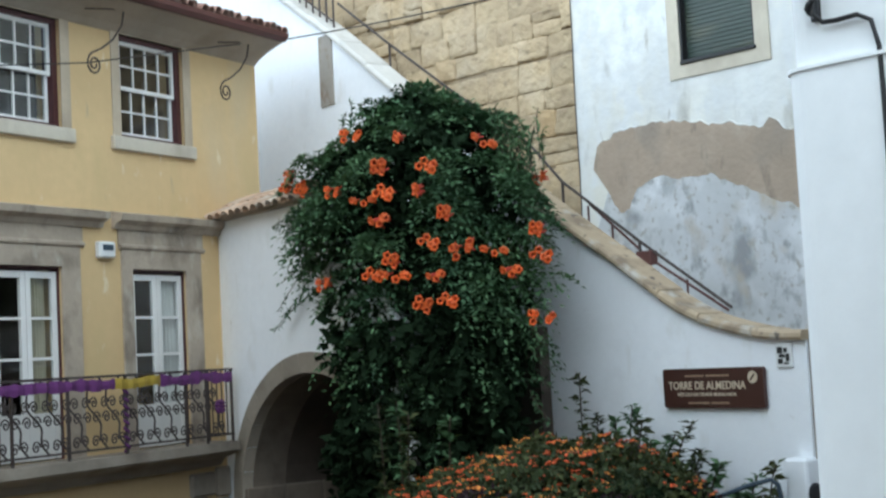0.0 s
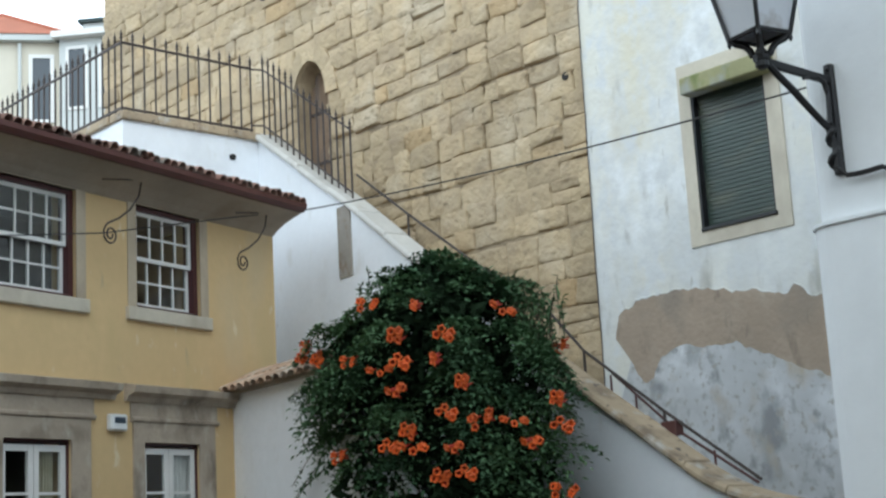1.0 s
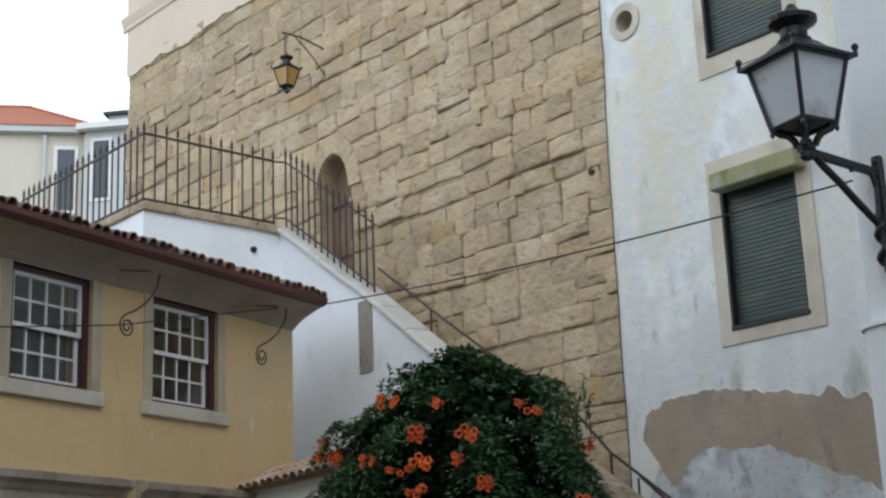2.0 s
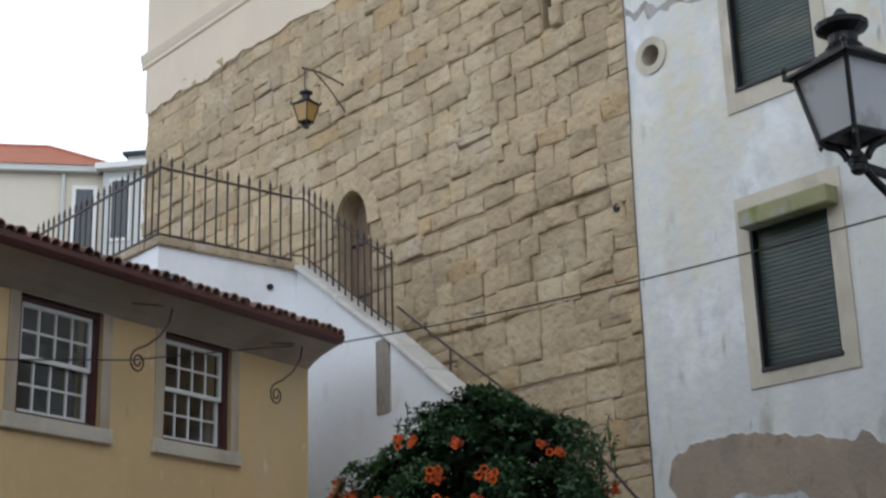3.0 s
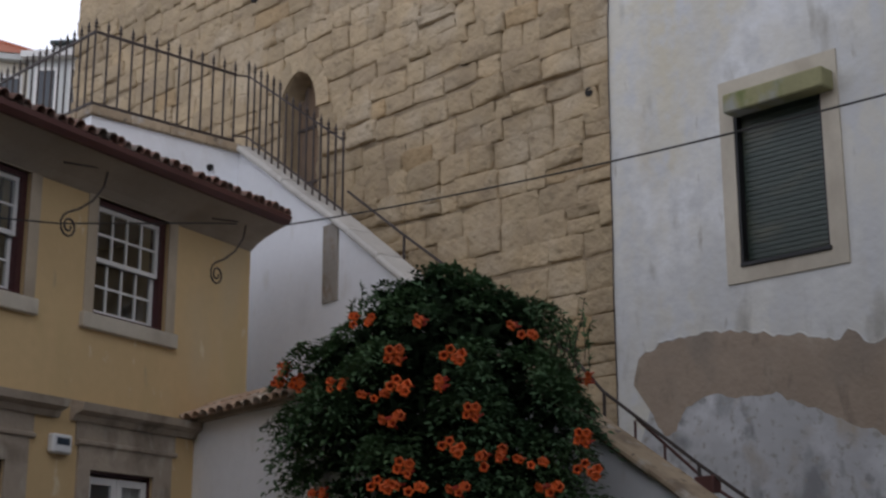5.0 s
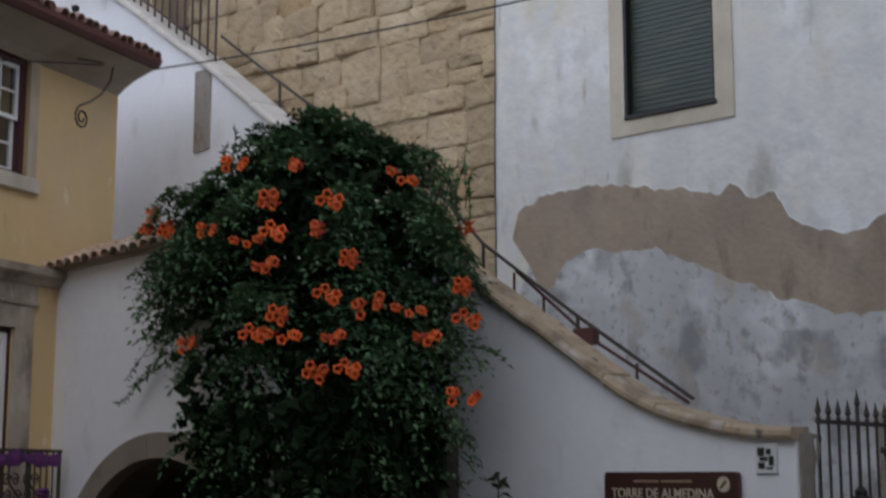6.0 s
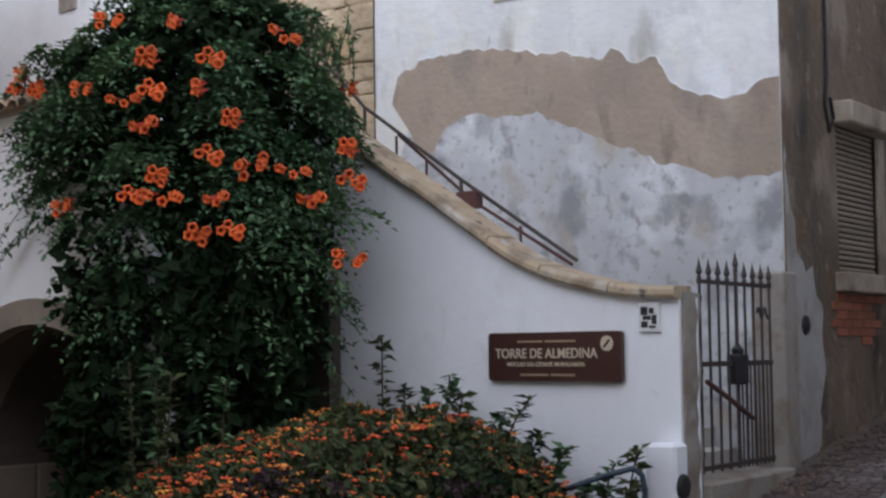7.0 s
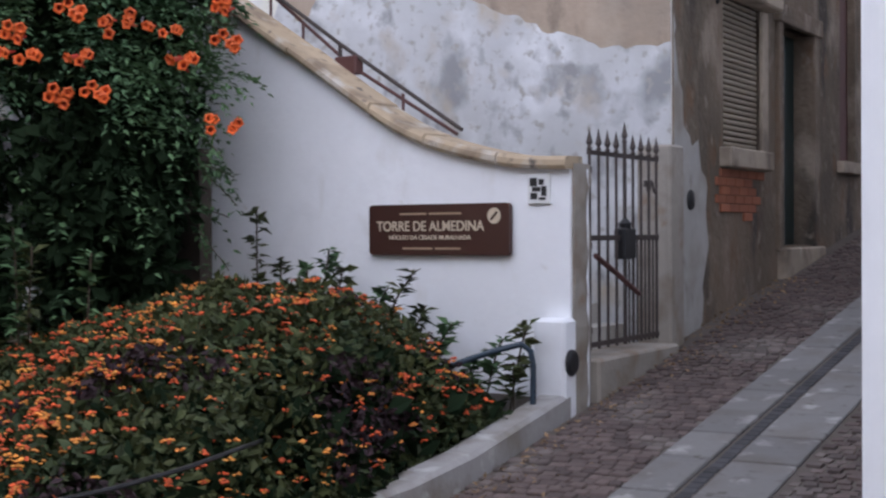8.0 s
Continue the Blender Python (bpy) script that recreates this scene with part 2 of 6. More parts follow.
M_PURPLELEAF = surf("purple_leaf", (0.036, 0.021, 0.025), rough=0.65, vary=0.25, bump=0.05, island=0.4)
for leaf_mat in (M_LEAF, M_LEAF2, M_LEAFSHADE, M_PURPLELEAF):
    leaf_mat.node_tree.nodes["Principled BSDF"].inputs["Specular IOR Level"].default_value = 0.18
M_LEAFSHADE.node_tree.nodes["Principled BSDF"].inputs["Specular IOR Level"].default_value = 0.04
M_STEM = surf("woody_stem", (0.06, 0.045, 0.03), vary=0.2, big=4, fine=30, bump=0.4)
M_TRUMPET = surf("orange_red_petal", (0.70, 0.125, 0.018), rough=0.6, vary=0.15, big=6, fine=20, bump=0.05, rnd=0.15)
M_THROAT = surf("dark_red_throat", (0.36, 0.03, 0.012), rough=0.7, vary=0.15, bump=0)
M_LANTANARED = surf("red_orange_lantana_floret", (0.64, 0.10, 0.020), rough=0.65, vary=0.2, big=5, fine=30, bump=0.1, island=0.4)
M_LANTANA = surf("orange_lantana_floret", (0.72, 0.20, 0.03), rough=0.65, vary=0.2, big=5, fine=30, bump=0.1, island=0.3, second=(0.76, 0.36, 0.05))
M_BRICK = surf("red_brick", (0.32, 0.115, 0.06), vary=0.15, big=5, fine=20, bump=0.4, rnd=0.2)
M_ALLEY = surf("stained_grey_beige_render", (0.21, 0.16, 0.115), vary=0.16, big=0.8, fine=8, bump=0.8, dist=0.03, stain=(0.12, 0.095, 0.068), stain_at=(0.46, 0.66), stain_scale=0.9, streak=0.6,
               extra=[((0.31, 0.255, 0.20), 1.6, 0.55, 0.68, 0.7), ((0.060, 0.050, 0.040), 1.5, 0.55, 0.68, 0.5), ((0.17, 0.10, 0.055), 3.2, 0.58, 0.72, 0.5), ((0.28, 0.235, 0.19), 6.0, 0.60, 0.72, 0.8)])
M_ALLEYPALE = surf("grey_cement_render", (0.42, 0.41, 0.39), vary=0.1, big=1.2, fine=9, bump=0.4, stain=(0.30, 0.27, 0.23), stain_at=(0.50, 0.68), stain_scale=1.6, extra=[((0.20, 0.17, 0.14), 3.5, 0.56, 0.74, 0.6)])
M_CEMENT = surf("grey_cement_post", (0.33, 0.30, 0.26), vary=0.12, big=1.6, fine=12, bump=0.6, stain=(0.22, 0.18, 0.14), stain_at=(0.48, 0.66), stain_scale=2.4,
                extra=[((0.24, 0.15, 0.09), 6.0, 0.58, 0.76, 0.7)])
M_BROWNDOOR = surf("dull_brown_painted_door", (0.10, 0.075, 0.055), rough=0.6, vary=0.15, big=2, bump=0.2)
M_TEAL = surf("dark_teal_paint", (0.015, 0.034, 0.033), rough=0.5, vary=0.1, bump=0.05)
M_CREAM = surf("cream_far_render", (0.66, 0.61, 0.50), vary=0.05, big=0.3, fine=4, bump=0.1)
M_PALEGREY = surf("pale_grey_far_render", (0.60, 0.62, 0.60), vary=0.05, big=0.3, fine=4, bump=0.1)
M_FARTILE = surf("far_red_tile", (0.46, 0.17, 0.10), vary=0.12, big=1.0, fine=10, bump=0.3)


# ---- building helpers ----
def thing(name, loc, label, category, group="", kind=""):
    e = new(name)
    e.location = loc
    e.empty_display_size = 0.2
    e.matrix_basis = Matrix.Translation(loc)
    return tagged(e, label, category, group, kind)


def link_mesh(name, mesh, parent=None, label=""):
    ob = new(name, mesh)
    if parent is not None:
        ob.parent = parent
        if parent.type == "EMPTY":
            ob.matrix_parent_inverse = parent.matrix_basis.inverted()
    return tagged(ob, label)


def to_mesh(name, bm, material, smooth=False):
    bmesh.ops.recalc_face_normals(bm, faces=bm.faces)
    me = bpy.data.meshes.new(name)
    for f in bm.faces:
        f.smooth = smooth
    bm.to_mesh(me)
    bm.free()
    me.materials.append(material)
    return me


def part(name, bm, material, parent=None, label="", smooth=False):
    return link_mesh(name, to_mesh(name, bm, material, smooth), parent, label)


def piece(name, mesh, m, parent):
    ob = link_mesh(name, mesh, parent)
    ob.matrix_basis = m
    return ob


def axes(origin, right):
    """A wall's own axes: x to the right along the wall, y into it, z up."""
    x = Vector((right[0], right[1], 0)).normalized()
    y = Vector((0, 0, 1)).cross(x)
    m = Matrix((x, y, (0, 0, 1))).transposed().to_4x4()
    m.translation = Vector(origin)
    return m


ID = Matrix.Identity(4)


def box(bm, lo, hi, m=ID, bevel=0.0):
    c = [(a + b) / 2 for a, b in zip(lo, hi)]
    s = [abs(b - a) for a, b in zip(lo, hi)]
    r = bmesh.ops.create_cube(bm, size=1, matrix=m @ Matrix.LocRotScale(c, None, s))
    if bevel:
        es = list({e for v in r["verts"] for e in v.link_edges})
        bmesh.ops.bevel(bm, geom=es, offset=bevel, segments=1, affect="EDGES")
    return bm


def boxes(*items, m=ID, bevel=0.0):
    bm = bmesh.new()
    for lo, hi in items:
        box(bm, lo, hi, m, bevel)
    return bm


def plate(loops, y0, y1, m=ID, bm=None):
    """A flat wall with openings through it: outline and holes as (x, z), from depth y0 to y1."""
    bm = bm or bmesh.new()
    made, edges = [], []
    for loop in loops:
        vs = [bm.verts.new((x, y0, z)) for x, z in loop]
        made += vs
        edges += [bm.edges.new((vs[i], vs[(i + 1) % len(vs)])) for i in range(len(vs))]
    r = bmesh.ops.triangle_fill(bm, edges=edges, use_beauty=True, use_dissolve=False)
    faces = [g for g in r["geom"] if isinstance(g, bmesh.types.BMFace)]
    ex = bmesh.ops.extrude_face_region(bm, geom=faces)
    deep = [g for g in ex["geom"] if isinstance(g, bmesh.types.BMVert)]
    bmesh.ops.translate(bm, verts=deep, vec=(0, y1 - y0, 0))
    bmesh.ops.transform(bm, matrix=m, verts=made + deep)
    return bm


def rect(x0, z0, x1, z1):
    return [(x0, z0), (x1, z0), (x1, z1), (x0, z1)]


def extrude_x(profile, x0, x1, m=ID, bm=None):
    """A moulding: the profile (y, z) drawn along x."""
    bm = bm or bmesh.new()
    a = [bm.verts.new(m @ Vector((x0, y, z))) for y, z in profile]
    b = [bm.verts.new(m @ Vector((x1, y, z))) for y, z in profile]
    k = len(profile)
    bm.faces.new(a)
    bm.faces.new(b[::-1])
    for i in range(k):
        bm.faces.new((a[i], b[i], b[(i + 1) % k], a[(i + 1) % k]))
    return bm


def tube(pts, r, n=8, bm=None, close=True):
    """A round bar along points; r may be one radius or one a point."""
    bm = bm or bmesh.new()
    pts = [Vector(p) for p in pts]
    rs = r if isinstance(r, (list, tuple)) else [r] * len(pts)
    rings, up = [], Vector((0.13, 0.21, 0.97))
    for i, p in enumerate(pts):
        d = (pts[min(i + 1, len(pts) - 1)] - pts[max(i - 1, 0)]).normalized()
        s = d.cross(up)
        if s.length < 0.05:
            s = d.cross(Vector((1, 0, 0)))
        s.normalize()
        t = s.cross(d)
        rings.append([bm.verts.new(p + rs[i] * (math.cos(2 * math.pi * k / n) * s + math.sin(2 * math.pi * k / n) * t)) for k in range(n)])
    for a, b in zip(rings, rings[1:]):
        for k in range(n):
            bm.faces.new((a[k], a[(k + 1) % n], b[(k + 1) % n], b[k]))
    if close:
        bm.faces.new(rings[0])
        bm.faces.new(rings[-1][::-1])
    return bm


def lathe(profile, n=16, m=ID, bm=None):
    """A turned form: (radius, z) spun about the z axis."""
    bm = bm or bmesh.new()
    rings = [[bm.verts.new(m @ Vector((max(r, 1e-4) * math.cos(2 * math.pi * k / n), max(r, 1e-4) * math.sin(2 * math.pi * k / n), z))) for k in range(n)]
             for r, z in profile]
    for a, b in zip(rings, rings[1:]):
        for k in range(n):
            bm.faces.new((a[k], a[(k + 1) % n], b[(k + 1) % n], b[k]))
    bm.faces.new(rings[0][::-1])
    bm.faces.new(rings[-1])
    return bm


def arc(cx, cz, a, b, t0, t1, n):
    return [(cx + a * math.cos(radians(t0 + (t1 - t0) * i / n)), cz + b * math.sin(radians(t0 + (t1 - t0) * i / n))) for i in range(n + 1)]


def interp(x, table):
    return float(np.interp(x, [a for a, _ in table], [b for _, b in table]))

# ---- plan: the walls' own axes ----
F_STAIR = axes((5.26, -2.53, 0), (0.9915, -0.130))
F_HOUSE = axes((-2.88, -4.64, 0), (-0.3, 0.954))
F_ARCH = axes((-3.25, -3.48, 0), (0.992, -0.126))
F_SIDE = axes((5.18, -0.11, 0), (0, 1))
F_NEAR = axes((8.67, -7.75, 0), (1, 0))
Y_RENDER = -0.11


def street_z(y):
    return interp(y, [(-60, 1.6), (-20, 1.15), (-14.5, 0.98), (-12, 0.66), (-8, 0.5), (-4.6, 0.55), (10, 2.74), (30, 4.4), (80, 6.0)])


def ground_z(x, y):
    low = interp(x, [(-60, -3.0), (-10, -1.8), (1.5, -1.2), (4.6, 0.35), (4.95, 1.0)])
    z = street_z(y)
    return z if x > 4.95 else min(z, low) if y < 2 else min(z, low + 1.0)


# ---- ground, one sheet to the horizon ----
def build_ground():
    xs = sorted({-1500, -600, -250, -100, -60, -40, -25, 25, 40, 60, 100, 250, 600, 1500, 4.6, 4.95, 5.0} | {i * 1.0 for i in range(-18, 19)})
    ys = sorted({-1500, -600, -250, -100, -60, -40, -25, 30, 40, 60, 100, 250, 600, 1500, -4.6} | {i * 1.0 for i in range(-20, 26)})
    bm = bmesh.new()
    grid = [[bm.verts.new((x, y, ground_z(x, y) - 0.012)) for x in xs] for y in ys]
    for a, b in zip(grid, grid[1:]):
        for i in range(len(xs) - 1):
            bm.faces.new((a[i], a[i + 1], b[i + 1], b[i]))
    tagged(part("ground", bm, M_EARTH), "grey-brown earth and mortar ground of the sloping street", "ground", kind="structure")


build_ground()


# ---- stair wall with its coping ----
CAP = [(0, 2.81), (0.47, 2.83), (0.98, 2.93), (1.53, 3.09), (2.04, 3.38), (2.59, 3.73), (3.17, 4.09), (3.85, 4.50), (7.05, 6.60), (8.56, 7.62), (9.88, 8.45), (11.4, 9.42)]
CAP_H = 0.10


def cap_z(u):
    # rounded where the flat foot meets the slope
    return sum(interp(u + d, CAP) for d in (-0.2, -0.1, 0, 0.1, 0.2)) / 5


def build_stair_wall():
    top = [(-u, cap_z(u) - CAP_H) for u in np.arange(0.0, 11.41, 0.19)]
    outline = [(-11.4, -1.8), (0.0, -1.8)] + top
    wall = part("wall_stair", plate([outline], 0, 0.27, F_STAIR), M_WHITE)
    tagged(wall, "white limewashed stair wall with a curved sloping top", "wall", kind="structure")
    # grey pilaster strip down from the coping
    part("pilaster_strip", boxes(((-8.82, -0.025, 6.47), (-8.46, 0.02, 7.52)), m=F_STAIR), M_CEMENT, wall, "grey stone strip")
    coping = thing("coping", F_STAIR @ Vector((-5, 0.2, 5.0)), "worn beige coping stones along the stair wall", "coping", kind="structure")
    u = -0.02
    rng = random.Random(4)
    while u < 11.4:
        u1 = min(u + rng.uniform(0.55, 0.95), 11.42)
        bm = bmesh.new()
        n = 4
        rows = []
        dz = rng.uniform(-0.012, 0.012)
        for i in range(n + 1):
            uu = u + 0.008 + (u1 - u - 0.016) * i / n
            z = cap_z(max(uu, 0)) + dz
            back = 0.16 if uu < 0.4 else 0.31
            rows.append([bm.verts.new(F_STAIR @ Vector((-uu, y, zz))) for y, zz in
                         ((-0.07, z - CAP_H), (-0.09, z - CAP_H + 0.03), (-0.085, z - 0.03), (-0.05, z), (back, z), (back + 0.02, z - CAP_H))])
        for a, b in zip(rows, rows[1:]):
            for k in range(6):
                bm.faces.new((a[k], b[k], b[(k + 1) % 6], a[(k + 1) % 6]))
        bm.faces.new(rows[0])
        bm.faces.new(rows[-1][::-1])
        part("coping_stone", bm, M_CAP if u < 4.6 else M_CAPUP, coping)
        u = u1
    # steps behind the wall
    bm = bmesh.new()
    for i in range(40):
        x = 4.95 - i * 0.255
        y = -1.95 + (4.95 - x) * 0.13 + 0.0
        box(bm, (x - 0.30, y, 0.0), (x, -0.13, 1.02 + 0.183 * (i + 1)))
    tagged(part("stairs", bm, M_CAPUP), "worn stone steps rising between two walls", "stairs", kind="structure")


build_stair_wall()


# ---- gate posts, threshold and iron gate ----
def build_gate():
    rng = random.Random(15)
    bm = bmesh.new()
    plan = ((5.12, -2.47), (5.275, -2.505), (5.300, -2.36), (5.262, -2.18), (5.12, -2.18))
    rings = []
    for k in range(19):
        z = 0.5 + 2.25 * k / 18
        rings.append([bm.verts.new((x + (rng.uniform(0.0, 0.018) if i in (1, 2, 3) else 0), y + (rng.uniform(-0.02, 0.02) if i == 3 else 0), z)) for i, (x, y) in enumerate(plan)])
    for a, b in zip(rings, rings[1:]):
        for k in range(5):
            bm.faces.new((a[k], a[(k + 1) % 5], b[(k + 1) % 5], b[k]))
    bm.faces.new(rings[-1])
    bm.faces.new(rings[0][::-1])
    box(bm, (5.08, -2.36, 2.62), (5.235, -2.17, 2.78), ID, 0.03)
    post = part("gate_post", bm, M_CEMENT)
    tagged(post, "grey cement gate post with chipped corners", "post", kind="structure")
    post = part("gate_post", boxes(((4.95, -0.42, 0.9), (5.27, -0.08, 3.0)), bevel=0.02), M_CEMENT)
    tagged(post, "grey cement gate post against the house corner", "post", kind="structure")
    bm = boxes(((4.85, -2.17, 0.7), (5.34, -0.40, 1.24)), bevel=0.02)
    tagged(part("threshold", bm, M_CEMENT), "worn grey stone threshold under the iron gate", "step", kind="structure")
    g = thing("iron_gate", (5.2, -1.2, 1.27), "dark rusty wrought iron double gate with spear tips", "gate")
    ya, yb, x = -1.96, -0.51, 5.17
    n = 9
    for i in range(n):
        y = ya + (yb - ya) * i / (n - 1)
        mid = i == n // 2
        top = 3.15 if mid else 3.06
        bm = tube([(x, y, 1.29), (x, y, top - 0.14)], 0.017 if mid else 0.0125, 6)
        lathe([(0.012, -0.02), (0.026, 0.0), (0.012, 0.02), (0.03, 0.05), (0.014, 0.11), (0.001, 0.17)], 6, Matrix.Translation((x, y, top - 0.17)), bm)
        part("bar", bm, M_IRON, g)
    for i in range(n - 1):
        y = ya + (yb - ya) * (i + 0.5) / (n - 1)
        if i > 3:
            part("bar", tube([(x, y, 1.29), (x, y, 2.2)], 0.009, 6), M_IRON, g)
    for z, h in ((2.86, 0.018), (2.18, 0.022), (1.33, 0.02)):
        part("rail", boxes(((x - 0.012, ya - 0.03, z - h), (x + 0.012, yb + 0.03, z + h))), M_IRON, g)
    bm = boxes(((x - 0.05, -1.36, 2.0), (x + 0.05, -1.10, 2.26)), bevel=0.015)
    lathe([(0.05, 0), (0.055, 0.06), (0.02, 0.1)], 10, Matrix.Translation((x, -1.23, 2.24)), bm)
    part("lock_box", bm, M_BLACK, g, "black iron lock box")
    part("strap", tube([(x + 0.03, -1.92, 2.04), (x + 0.035, -1.45, 1.87), (x + 0.03, -1.0, 1.70)], 0.022, 6), M_REDIRON, g, "rust-red slanting iron strap")
    for z in (2.72, 2.12, 1.45):
        part("hinge", boxes(((x - 0.03, ya - 0.085, z - 0.03), (x + 0.03, ya - 0.01, z + 0.03)), bevel=0.008), M_IRON, g, "rusty iron hinge")
    part("scroll", tube([(x, -0.8 + 0.3 * i / 12, 2.62 + 0.05 * math.sin(i * 1.1)) for i in range(13)], 0.012, 5), M_IRON, g)


build_gate()


# ---- terrace at the head of the stairs ----
def build_terrace():
    bm = boxes(((-10.6, -3.55, -1.8), (-5.95, 0.0, 8.6)))
    box(bm, (-10.6, -3.55, 8.6), (-5.95, -3.25, 9.20))
    box(bm, (-6.25, -3.25, 8.6), (-5.95, -1.05, 9.20))
    t = tagged(part("wall_terrace", bm, M_WHITE), "white limewashed terrace wall under an iron fence", "wall", kind="structure")
    y = -3.60
    for k in range(4):
        y1 = y + 0.64
        part("coping_stone", boxes(((-6.28, y + 0.006, 9.20), (-5.88, y1, 9.33)), bevel=0.015), M_CAP, t)
        y = y1
    x = -6.30
    for k in range(6):
        part("coping_stone", boxes(((x - 0.72, -3.62, 9.20), (x - 0.006, -3.22, 9.33)), bevel=0.015), M_CAP, t)
        x -= 0.73
    # solid near-black end in place of the shade inside a drain
    part("drain_spout", tube([(-5.9, -1.58, 8.86), (-5.96, -1.58, 8.87)], 0.05, 10), M_DARK, t, "near-black tube end standing for the shade in a drain hole")


build_terrace()


def picket_mesh(h):
    bm = tube([(0, 0, 0), (0, 0, h - 0.14)], 0.0175, 6)
    lathe([(0.014, -0.02), (0.034, 0.0), (0.012, 0.02), (0.026, 0.05), (0.012, 0.09), (0.001, 0.15)], 6, Matrix.Translation((0, 0, h - 0.15)), bm)
    return to_mesh("picket", bm, M_IRON)


def build_fence():
    f = thing("iron_fence", (-5.95, -2.3, 9.33), "tall rusty iron picket fence with spear tips on the terrace", "fence")
    me, low = picket_mesh(1.40), picket_mesh(1.27)
    n = 13
    for i in range(n):
        piece("picket", me, Matrix.Translation((-6.06, -3.50 + 2.40 * i / (n - 1), 9.31)), f)
    for i in range(1, 22):
        piece("picket", me, Matrix.Translation((-6.06 - 0.2 * i, -3.50, 9.31)), f)
    for z in (9.42, 10.48):
        part("rail", boxes(((-6.075, -3.52, z - 0.018), (-6.045, -1.08, z + 0.018))), M_IRON, f)
        part("rail", boxes(((-10.3, -3.515, z - 0.018), (-6.06, -3.485, z + 0.018))), M_IRON, f)
    n = 14
    a, b = F_STAIR @ Vector((-11.30, 0.12, 0)), F_STAIR @ Vector((-8.58, 0.12, 0))
    foot = lambda s: cap_z(11.30 - 2.72 * s) - 0.02
    for i in range(n + 1):
        s = i / n
        p = a.lerp(b, s)
        piece("picket", low if i > 5 else me, Matrix.Translation((p.x, p.y, foot(s))), f)
    for dz in (0.11, 1.08):
        pts = [(-6.06, -1.10, 9.31 + dz + 0.08)] + [(*a.lerp(b, s)[:2], foot(s) + dz + 0.05 * (1 - s)) for s in (0, 0.35, 0.7, 1)]
        part("rail", tube(pts, 0.016, 6), M_IRON, f)


build_fence()


def build_handrail():
    h = thing("stair_handrail", F_STAIR @ Vector((-4, 0.35, 4.9)), "thin red-brown iron handrail following the stairs", "handrail")
    top = [F_STAIR @ Vector((-u, 0.36, z)) for u, z in ((8.83, 8.08), (7.49, 7.18), (6.13, 6.30), (4.46, 5.28), (3.88, 4.74), (2.95, 4.13), (2.60, 3.90), (1.27, 3.08))]
    part("top_rail", tube(top, 0.018, 8), M_IRON, h)
    low = [F_STAIR @ Vector((-3.45, 0.40, 4.42)), F_STAIR @ Vector((-2.5, 0.40, 3.70)), F_STAIR @ Vector((-1.35, 0.40, 3.05))]
    part("lower_rail", tube(low, 0.016, 8), M_REDIRON, h, "dark red lower rail")
    for u, z in ((7.49, 7.18), (5.3, 5.78), (3.88, 4.74), (2.6, 3.90)):
        part("post", tube([F_STAIR @ Vector((-u, 0.36, z - 0.9)), F_STAIR @ Vector((-u, 0.36, z))], 0.018, 6), M_IRON, h)
    for u, z in ((3.45, 4.40), (3.05, 4.14), (2.45, 3.80), (1.9, 3.42)):
        part("post", tube([F_STAIR @ Vector((-u, 0.37, z - 0.45)), F_STAIR @ Vector((-u, 0.37, z))], 0.014, 6), M_REDIRON, h, "dark red short post")
    part("end_bracket", boxes(((-2.62, 0.3, 3.62), (-2.38, 0.42, 3.78)), m=F_STAIR, bevel=0.01), M_REDIRON, h, "dark red bracket plate")


build_handrail()


# ---- tower ----
DOOR = [(-6.28, 8.6), (-5.38, 8.6), (-5.38, 10.05)] + arc(-5.83, 10.05, 0.45, 0.68, 0, 180, 10)[1:-1] + [(-6.28, 10.05)]
SLIT = [(-1.20, 11.9), (-1.02, 11.9), (-1.02, 12.70), (-1.11, 12.82), (-1.20, 12.70)]


def ngon(cx, cz, r, n, turn=0.0, k=1.0):
    return [(cx + r * math.cos(2 * math.pi * i / n + turn), cz + k * r * math.sin(2 * math.pi * i / n + turn)) for i in range(n)]


